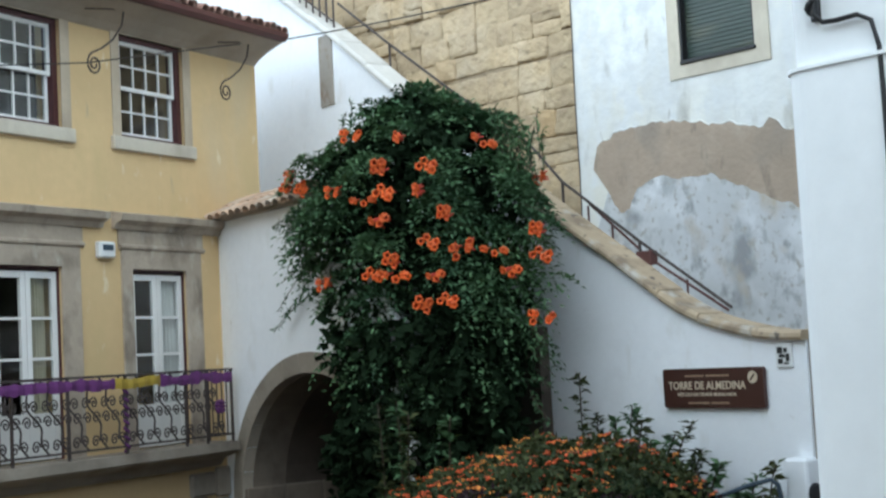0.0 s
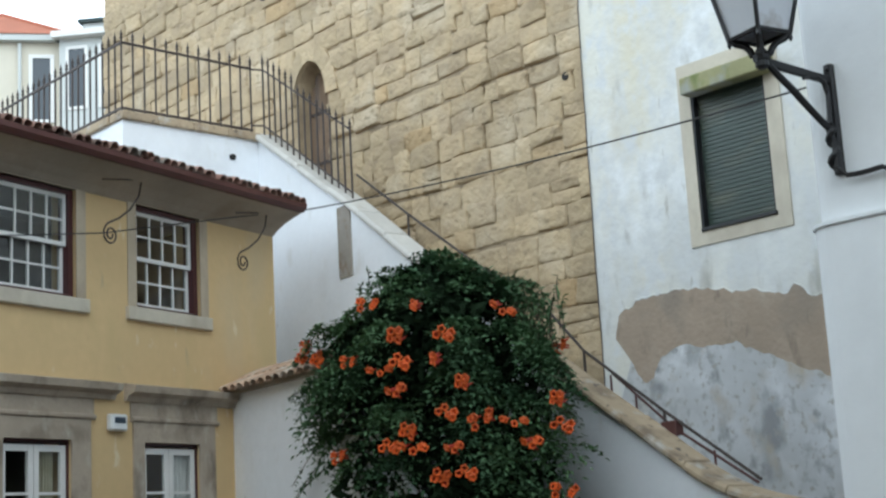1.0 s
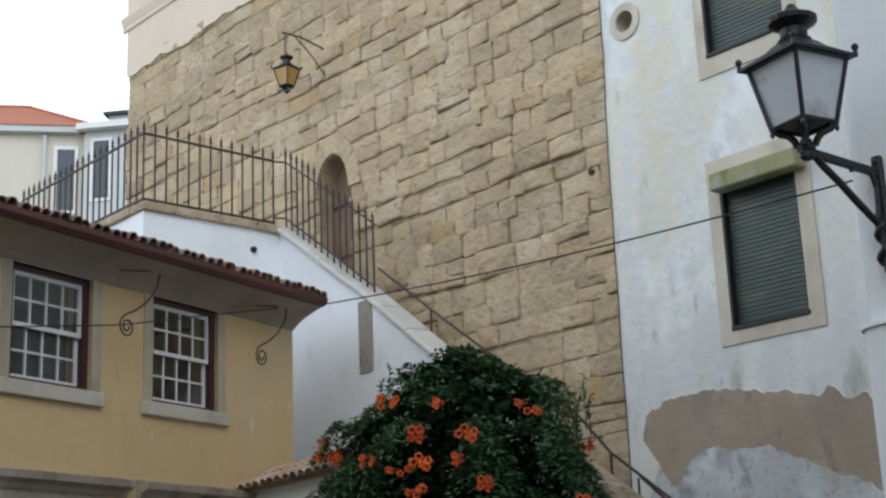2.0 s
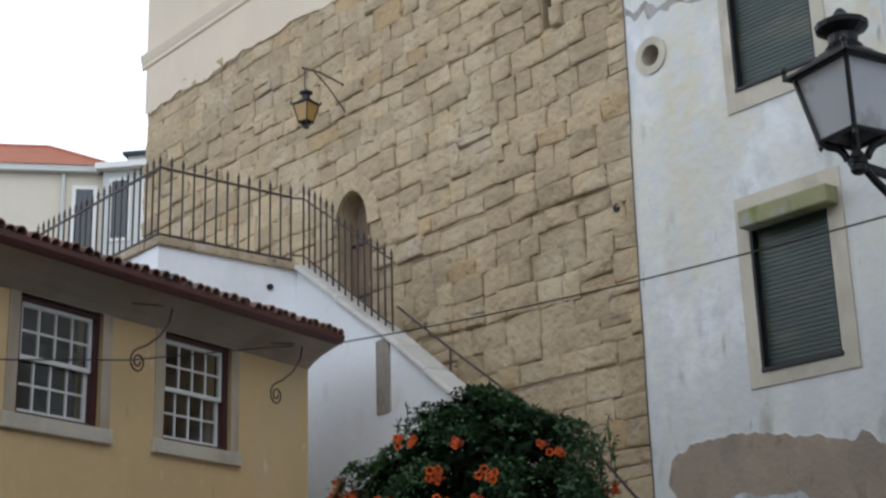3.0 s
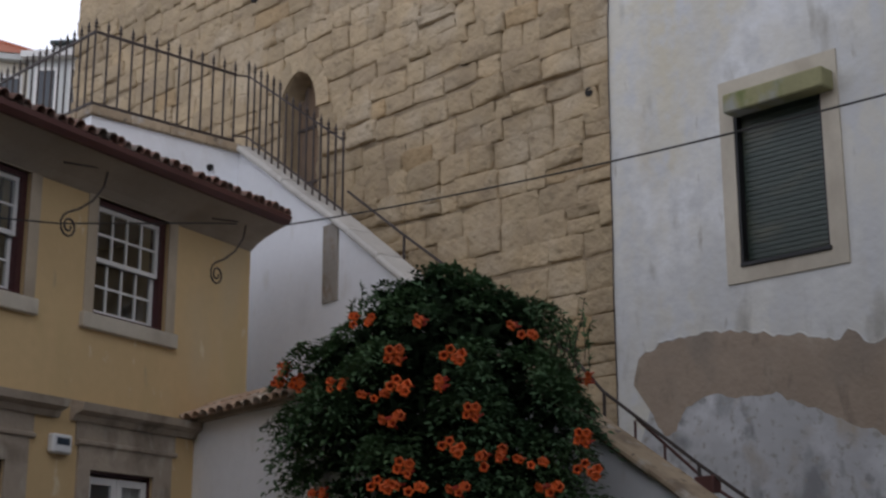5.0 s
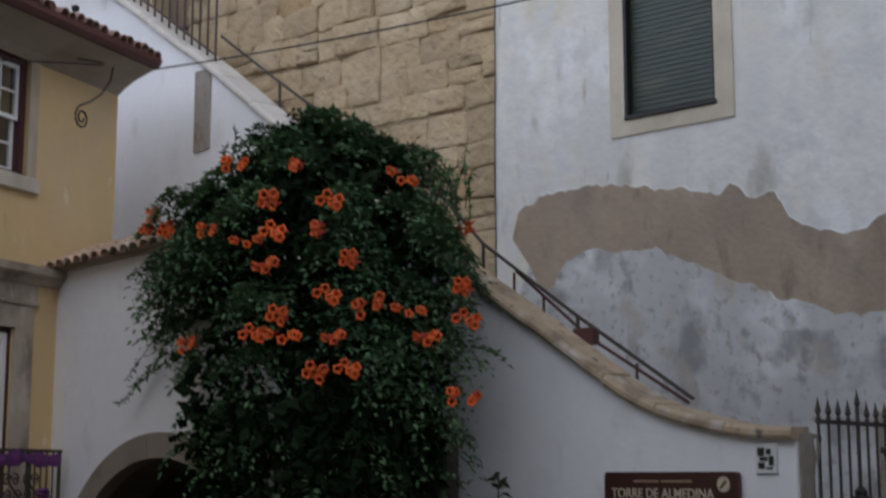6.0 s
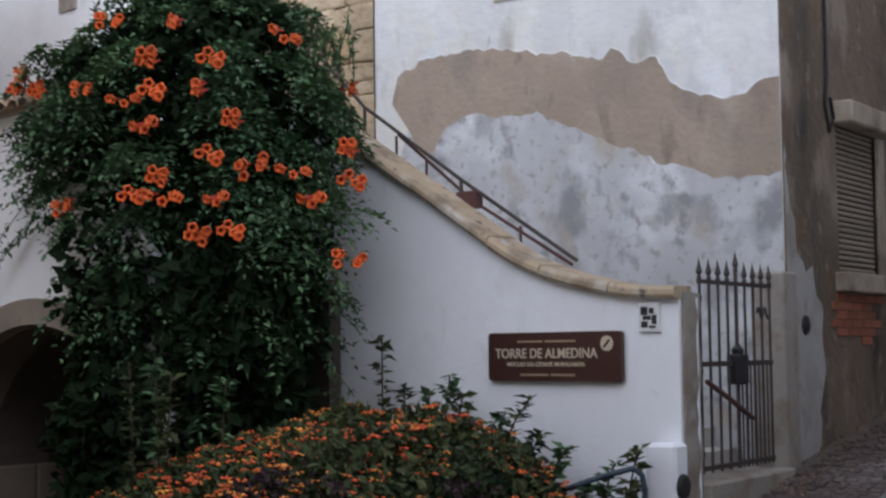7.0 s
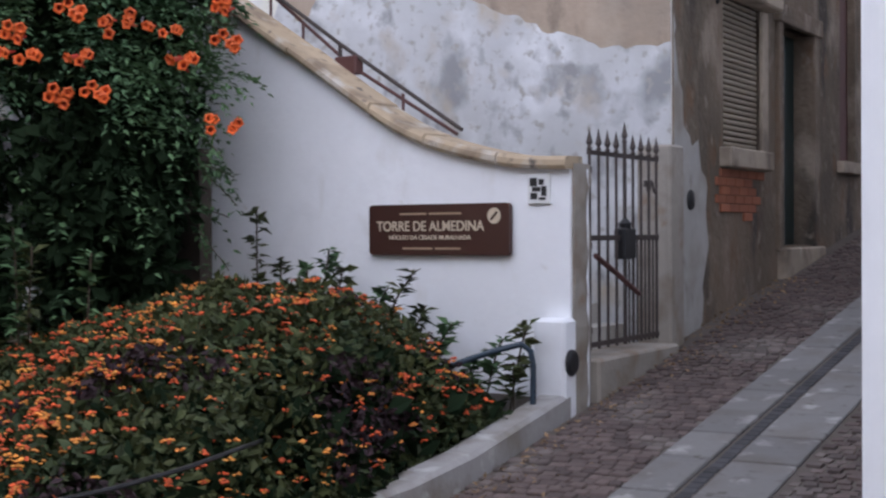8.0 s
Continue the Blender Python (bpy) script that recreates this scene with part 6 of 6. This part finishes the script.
def cluster_mesh(seed):
    """Five to eight trumpets opening towards the street."""
    rng = random.Random(seed)
    bm = bmesh.new()
    for k in range(rng.randint(5, 8)):
        d = Vector((rng.uniform(-0.4, 0.8), -1, rng.uniform(-0.55, 0.4))).normalized()
        p = Vector((rng.uniform(-0.15, 0.15), rng.uniform(-0.03, 0.02), rng.uniform(-0.06, 0.06)))
        m = Matrix.Translation(p) @ d.to_track_quat("Z", "Y").to_matrix().to_4x4()
        rings = []
        for r, z, lobe in ((0.008, -0.07, 0), (0.015, -0.01, 0), (0.021, 0.03, 0), (0.036, 0.05, 0.08), (0.047, 0.044, 0.14)):
            rings.append([bm.verts.new(m @ Vector((r * (1 + lobe * math.cos(5 * t)) * math.cos(t), r * (1 + lobe * math.cos(5 * t)) * math.sin(t), z)))
                          for t in np.linspace(0, 2 * math.pi, 10, endpoint=False)])
        for j, (ra, rb) in enumerate(zip(rings, rings[1:])):
            for i in range(10):
                f = bm.faces.new((ra[i], ra[(i + 1) % 10], rb[(i + 1) % 10], rb[i]))
                f.material_index = 1 if j < 2 else 0
    me = to_mesh("blossom", bm, M_TRUMPET)
    me.materials.append(M_THROAT)
    return me


def oriented_leaves(name, pts, d, lo, hi, aspect, material, parent, seed):
    """Folded leaflets at the points, each along its own direction."""
    rng = np.random.default_rng(seed)
    n = len(pts)
    d = d + rng.normal(size=(n, 3)) * 0.3
    d /= np.linalg.norm(d, axis=1)[:, None]
    up = np.array([0.0, 0.0, 1.0]) + rng.normal(size=(n, 3)) * 0.35
    s = np.cross(d, up)
    s /= np.linalg.norm(s, axis=1)[:, None] + 1e-6
    up = np.cross(s, d)
    L = rng.uniform(lo, hi, n)[:, None]
    W = L * aspect
    mid = pts + d * L * 0.4
    v = np.stack([pts, mid + s * W * 0.5 + up * W * 0.12, pts + d * L - up * L * 0.12, mid - s * W * 0.5 + up * W * 0.12], 1).reshape(-1, 3)
    i = np.arange(n)[:, None] * 4
    f = np.concatenate([i + [0, 1, 2], i + [0, 2, 3]], 1).reshape(-1, 3)
    me = bpy.data.meshes.new(name)
    me.from_pydata(v.tolist(), [], f.tolist())
    me.materials.append(material)
    return tagged(link_mesh(name, me, parent), kind="stuff")


build_vine()


# ---- lantana bed ----
def bed_top(x, y):
    """Height of the flowering mass over the planter."""
    edge = min((5.12 + 0.22 * min(1.0, max(0.0, (-4.7 - y) / 0.8)) - x) / 0.5, (0.625 * (x - 5.5) + 0.78 * (y + 8.4)) / 1.9, (y + 8.9) / 0.5, (-2.55 - y - 0.6 * max(0.0, x - 3.9)) / 0.5, 1.0)
    if edge <= 0:
        return 0
    h = 1.90 - 0.28 * max(0.0, x - 3.9) ** 1.3 - 0.20 * max(0.0, y + 4.6) - 0.03 * max(0.0, -6 - y)
    h += 0.16 * noise.noise((x * 1.1, y * 1.1, 2.0)) + 0.10 * noise.noise((x * 2.7, y * 2.7, 5.0))
    s = street_z(y) + 0.12
    return s + max(0.1, h - s) * math.sqrt(edge)


def build_lantana():
    rng = random.Random(31)
    l = thing("lantana_bed", (3, -5.2, 0.5), "dense lantana shrub with tiny orange and yellow flower heads", "shrub")
    skin, heads, inner, purple = [], [], [], []
    for _ in range(92000):
        x, y = rng.uniform(-0.8, 5.33), rng.uniform(-8.5, -2.6)
        t = bed_top(x, y)
        if t <= 0:
            continue
        s = street_z(y) + 0.12
        q = rng.random()
        z = t - (t - s) * 0.55 * q * q if x < 4.2 else t - (t - s) * q
        k = noise.noise((x * 1.3, y * 1.3, z * 1.5 + 9))
        (purple if k > 0.30 - 0.30 * min(1.0, max(0.0, (-5.6 - y) / 1.6)) and x > 3 else skin).append((x, y, z))
        if rng.random() < 0.43 and rng.random() < 0.21 + 0.5 * noise.noise((x * 1.7, y * 1.7, 3.3)) + 0.25 * noise.noise((x * 5, y * 5, z * 5)) - 0.12 * max(0.0, x - 3.6) + 0.04 * max(0.0, -y - 4.5) and z > s + 0.15:
            heads.append((x + 0.02, y - 0.03, z + 0.03))
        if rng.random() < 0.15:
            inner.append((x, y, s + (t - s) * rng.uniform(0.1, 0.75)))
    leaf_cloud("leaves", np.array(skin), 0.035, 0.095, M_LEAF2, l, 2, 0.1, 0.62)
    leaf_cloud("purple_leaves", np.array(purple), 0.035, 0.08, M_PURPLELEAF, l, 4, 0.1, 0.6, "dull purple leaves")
    # near-black leaves carry the bed's inner shade in their colour
    leaf_cloud("inner_leaves", np.array(inner), 0.12, 0.22, M_LEAFSHADE, l, 3, 0.3, 0.7)
    for name, share, mat_ in (("orange_bloom", 0, M_LANTANA), ("red_bloom", 1, M_LANTANARED)):
        verts, faces = [], []
        for k, (x, y, z) in enumerate(heads):
            if (noise.noise((x * 2.2, y * 2.2, 7.0)) + rng.uniform(-0.35, 0.35) > -0.10) != bool(share):
                continue
            # a head is a small dome of florets
            R = rng.uniform(0.018, 0.036)
            for q in range(5):
                a, e = rng.uniform(0, 6.283), rng.uniform(0.0, 1.2)
                cx, cy, cz = x + R * math.cos(a) * math.cos(e), y + R * math.sin(a) * math.cos(e), z + R * 0.7 * math.sin(e)
                r = R * rng.uniform(0.35, 0.6)
                b = len(verts)
                verts += [(cx + r * math.cos(t), cy + r * math.sin(t), cz) for t in (0.3, 1.87, 3.44, 5.01)] + [(cx, cy, cz + r * 0.6), (cx, cy, cz - r * 0.6)]
                for i in range(4):
                    faces += [(b + i, b + (i + 1) % 4, b + 4), (b + (i + 1) % 4, b + i, b + 5)]
        me = bpy.data.meshes.new(name)
        me.from_pydata(verts, [], faces)
        me.materials.append(mat_)
        tagged(link_mesh(name, me, l, "tiny clustered flower heads"), kind="stuff")
    # tall shoots that stand out before the white wall
    for k, (x, y, h, lean) in enumerate([(2.34, -2.55, 2.44, 0.0), (3.13, -2.62, 2.10, 0.15), (3.31, -2.68, 1.95, 0.2), (3.0, -2.75, 1.95, 0.0), (4.01, -2.74, 1.92, 0.6), (3.76, -2.72, 1.80, 0.4),
                                         (4.15, -2.8, 1.66, 0.3), (4.4, -2.82, 1.53, 0.35), (5.1, -2.92, 1.55, 0.2), (4.9, -2.95, 1.44, 0.2), (5.04, -3.05, 1.28, 0.0), (4.68, -2.95, 1.27, 0.2),
                                         (1.3, -4.6, 2.25, -0.1), (1.6, -4.6, 2.3, -0.1), (1.9, -4.7, 2.15, 0.1), (2.2, -4.4, 2.1, 0.1), (4.2, -3.0, 1.45, 0.1), (3.5, -2.8, 1.75, 0.1), (2.7, -2.7, 2.0, 0.0),
                                         (4.88, -3.25, 1.15, 0.2), (4.98, -3.5, 1.05, 0.1), (4.86, -3.75, 1.12, 0.2), (5.02, -4.05, 1.0, 0.1)]):
        p = thing("leafy_shoot", (x, y, 0.8), "slender leafy green shoot standing above the flower bed", "plant", "leafy shoots")
        z0 = street_z(y) + 0.1
        pts = [Vector((x - lean * (1 - t) ** 0.7 * 0.8, y, z0 + (h - z0) * t)) for t in np.linspace(0, 1, 6)]
        part("stem", tube(pts, 0.008, 5), M_STEM, p)
        at, dr = [], []
        for i in range(90 if x < 4.5 else 48):
            t = rng.uniform(0.3, 1.0)
            a = rng.uniform(0, 2 * math.pi)
            at.append((x - lean * (1 - t) ** 0.7 * 0.8 + 0.01 * math.cos(a), y + 0.01 * math.sin(a), z0 + (h - z0) * t))
            dr.append((math.cos(a), math.sin(a), 0.25))
        oriented_leaves("leaves", np.array(at), np.array(dr), 0.07, 0.15, 0.55, M_LEAF if k % 2 else M_LEAF2, p, 40 + k)


build_lantana()


# ---- paving: slab band, drain setts and cobbles ----
def on_street(x, y, lift=0.0):
    return Matrix.Translation((x, y, street_z(y) + lift)) @ Matrix.Rotation(math.atan(0.15) if y > -4.6 else math.atan(0.026), 4, "X")


def build_paving():
    rng = random.Random(12)
    road = thing("pavement", (6.5, -3, 0.7), "steep cobbled street with a pale granite slab band", "street", "", "structure")
    y = -9.0
    while y < 9.0:
        L = rng.uniform(0.55, 0.95)
        for x0, x1 in ((6.30, 6.66), (6.79, 7.24)):
            me = to_mesh("slab", boxes(((x0 + 0.008, -L / 2 + 0.008, -0.08), (x1 - 0.008, L / 2 - 0.008, 0.012)), bevel=0.008), M_SLAB)
            m = on_street(0, y + L / 2, rng.uniform(-0.004, 0.004))
            piece("slab", me, m, road)
        y += L
    sett = to_mesh("sett", boxes(((-0.05, -0.05, -0.06), (0.05, 0.05, 0.0)), bevel=0.01), M_SETT)
    for i in range(110):
        yy = -5.5 + 0.107 * i
        piece("sett", sett, on_street(6.725 + rng.uniform(-0.004, 0.004), yy, -0.004), road)
    stone = [to_mesh("cobble", boxes(((-0.052 * a, -0.045, -0.05), (0.052 * a, 0.046, 0.006)), bevel=0.009), M_COBBLE) for a in (0.8, 1.0, 1.2)]
    count = 0
    verts, faces = [], []
    for x0, x1 in ((5.33, 6.28), (7.26, 8.66)):
        j = 0
        yy = -9.0
        while yy < 10.0:
            x = x0 + (0.05 if j % 2 else 0.0)
            while x < x1 - 0.04:
                k = rng.randrange(3)
                w = 0.104 * (0.8, 1.0, 1.2)[k]
                z = rng.uniform(-0.012, 0.004)
                m = on_street(x + w / 2, yy + rng.uniform(-0.008, 0.008), z) @ Matrix.Rotation(radians(rng.uniform(-12, 12)), 4, "Z")
                if x0 < 6 and -4.6 < yy < -1.2 and count < 298:
                    piece("cobble", stone[k], m, road)
                    count += 1
                else:
                    b = len(verts)
                    hx, hy = w / 2 - 0.006, 0.044
                    for px_, py_, pz_ in ((-1, -1, -0.05), (1, -1, -0.05), (1, 1, -0.05), (-1, 1, -0.05), (-0.84, -0.82, 0.006), (0.84, -0.82, 0.006), (0.84, 0.82, 0.006), (-0.84, 0.82, 0.006)):
                        verts.append(tuple(m @ Vector((px_ * hx, py_ * hy, pz_))))
                    faces += [(b + 4, b + 5, b + 6, b + 7)] + [(b + i, b + (i + 1) % 4, b + 4 + (i + 1) % 4, b + 4 + i) for i in range(4)]
                x += w + 0.006
            yy += 0.098
            j += 1
    for j in range(58):
        yy = -9.1 - 0.16 * j
        x = 5.4 + (0.08 if j % 2 else 0.0)
        while x < 20.5:
            w = rng.uniform(0.13, 0.2)
            z = street_z(yy) + rng.uniform(-0.012, 0.004)
            b = len(verts)
            for px_, py_, pz_ in ((-1, -1, -0.05), (1, -1, -0.05), (1, 1, -0.05), (-1, 1, -0.05), (-0.75, -0.72, 0.01), (0.75, -0.72, 0.01), (0.75, 0.72, 0.01), (-0.75, 0.72, 0.01)):
                verts.append((x + w / 2 + px_ * (w / 2 - 0.006), yy + py_ * 0.074, z + pz_))
            faces += [(b + 4, b + 5, b + 6, b + 7)] + [(b + i, b + (i + 1) % 4, b + 4 + (i + 1) % 4, b + 4 + i) for i in range(4)]
            x += w
    me = bpy.data.meshes.new("cobbles")
    me.from_pydata(verts, [], faces)
    me.materials.append(M_COBBLES)
    tagged(link_mesh("cobbles", me, road), kind="stuff")


build_paving()


# ---- dry leaves and grit along the foot of the walls ----
def build_litter():
    rng = random.Random(52)
    litter = thing("fallen_leaves", (5.5, -2.5, 0.8), "dry brown leaves and petals scattered along the wall foot", "leaves", kind="stuff")
    pts = []
    for _ in range(520):
        y = rng.uniform(-5.2, 3.0)
        foot = 5.36 if y < -0.1 else 5.20
        x = foot + abs(rng.gauss(0, 0.22))
        pts.append((x, y, street_z(y) + 0.012 + rng.uniform(0, 0.01)))
    d = np.array([(rng.uniform(-1, 1), rng.uniform(-1, 1), 0.1) for _ in pts])
    oriented_leaves("leaves", np.array(pts), d, 0.025, 0.06, 0.55, M_DRYLEAF, litter, 53)


M_DRYLEAF = surf("dry_tan_leaf", (0.27, 0.18, 0.10), rough=0.8, vary=0.2, big=3, fine=20, bump=0.1, island=0.5)
build_litter()


# ---- tower masonry, block by block ----
def block_mesh(seed, mat_):
    """A rough-hewn unit block: 1 wide, 1 high, its front near y = 0, with chipped arrises."""
    rng = random.Random(seed)
    bm = bmesh.new()
    at = (-0.5, -0.478, -0.41, -0.2, 0.05, 0.25, 0.41, 0.478, 0.5)
    n = len(at) - 1
    g = []
    tilt_x, tilt_z = rng.uniform(-0.35, 0.35), rng.uniform(-0.45, 0.15)
    chip = rng.choice((None, (0, 0), (n, 0), (0, n), (n, n), None))
    for j in range(n + 1):
        row = []
        for i in range(n + 1):
            x, z = at[i], at[j]
            edge = i in (0, n) or j in (0, n)
            corner = i in (0, n) and j in (0, n)
            ring = i in (1, n - 1) or j in (1, n - 1)
            y = rng.uniform(0.45, 0.8) if edge else rng.uniform(0.0, 0.30) if ring else rng.uniform(-0.22, 0.14)
            y += tilt_x * x + tilt_z * z + 0.35 * noise.noise((x * 3.1 + seed, z * 3.1, seed * 1.7))
            if chip and abs(i - chip[0]) + abs(j - chip[1]) <= 3:
                y += rng.uniform(0.2, 0.7)
            k = rng.uniform(0.86, 0.97) if corner else 1.0
            row.append(bm.verts.new((x * k + (rng.uniform(-0.040, 0.020) * (1 if x > 0 else -1) if edge else 0), y, z * k + (rng.uniform(-0.06, 0.035) * (1 if z > 0 else -1) if edge else 0))))
        g.append(row)
    for a, b in zip(g, g[1:]):
        for i in range(n):
            bm.faces.new((a[i], a[i + 1], b[i + 1], b[i]))
    rim = g[0] + [r[-1] for r in g[1:]] + g[-1][-2::-1] + [r[0] for r in g[-2:0:-1]]
    back = [bm.verts.new((v.co.x, 3.0, v.co.z)) for v in rim]
    k = len(rim)
    for i in range(k):
        bm.faces.new((rim[i], back[i], back[(i + 1) % k], rim[(i + 1) % k]))
    return to_mesh("stone_block", bm, mat_, smooth=True)


def build_masonry():
    kinds = [block_mesh(s, M_STONE) for s in range(40)]
    rng = random.Random(77)
    z = 3.6
    row = 0
    while z < 14.55:
        h = rng.choice((0.28, 0.31, 0.34, 0.37, 0.41))
        x = 0.47
        while x > -12.95:
            w = rng.uniform(0.30, 0.78) * (1.25 if rng.random() < 0.15 else 1.0)
            if x - w < -12.6:
                w = x + 12.97
            spans = [(x - w, x)]
            for za, zb, xa, xb in ((8.4, 10.78, -6.30, -5.36), (11.88, 12.84, -1.22, -1.0)):
                if z + h > za + 0.05 and z < zb - 0.05:
                    spans = [q for lo, hi in spans for q in ((lo, min(hi, xa)), (max(lo, xb), hi))]
            for lo, hi in spans:
                cx, cz, ww = (lo + hi) / 2, z + h / 2, hi - lo
                if ww < 0.1 or cz < interp(cx, [(-13, 8.3), (-6, 8.3), (0.4, 4.0)]):
                    continue
                wave = 0.13 * noise.noise((cx * 0.5, row * 0.37, 4.0))
                cuts = [(0.0, 1.0)]
                if rng.random() < 0.12 and h > 0.36:
                    q = rng.uniform(0.4, 0.6)
                    cuts = [(0.0, q), (q, 1.0)]
                for ca, cb in cuts:
                    hh = h * (cb - ca)
                    zc = z + h * (ca + cb) / 2 + wave
                    proud = rng.uniform(0.036, 0.075) if rng.random() < 0.75 else rng.uniform(0.075, 0.12)
                    m = Matrix.Translation((cx, (-0.62 * proud if zc < 13.95 else -0.25 * proud) - rng.uniform(0, 0.018), zc)) @ Matrix.Rotation(radians(rng.uniform(-2.6, 2.6) / max(ww, 0.6)), 4, "Y") @ Matrix.Rotation(radians(rng.uniform(-1.5, 1.5)), 4, "Z")
                    m = m @ Matrix.Diagonal((ww - rng.uniform(-0.004, 0.016), proud, hh - rng.uniform(-0.006, 0.014), 1))
                    piece("stone_block", rng.choice(kinds), m, TOWER)
            x -= w
        z += h
        row += 1
    # the door's arch, and the stones over and under the slit
    n = 5
    for i in range(n):
        t0, t1 = 180 * i / n, 180 * (i + 1) / n - 0.6
        o = arc(-5.83, 10.05, 0.76, 0.97, t0, t1, 5) + arc(-5.83, 10.05, 0.455, 0.685, t1, t0, 5)
        part("voussoir", plate([o], -0.075, 0.05), M_STONE, TOWER)
    for xc, zc, w, h in ((-1.11, 11.72, 0.34, 0.3), (-1.11, 13.0, 0.36, 0.34)):
        m = Matrix.Translation((xc, -0.01, zc)) @ Matrix.Diagonal((w, 0.045, h, 1))
        piece("jamb_stone", rng.choice(kinds), m, TOWER)
    # solid near-black disc in place of the shade inside a putlog hole
    part("putlog_hole", lathe([(0.060, -0.03), (0.060, 0.006), (0.045, 0.009)], 12, Matrix.Translation((0.03, -0.062, 8.82)) @ Matrix.Rotation(radians(90), 4, "X")), M_DARK, TOWER, "near-black disc standing for the shade in a putlog hole")


build_masonry()
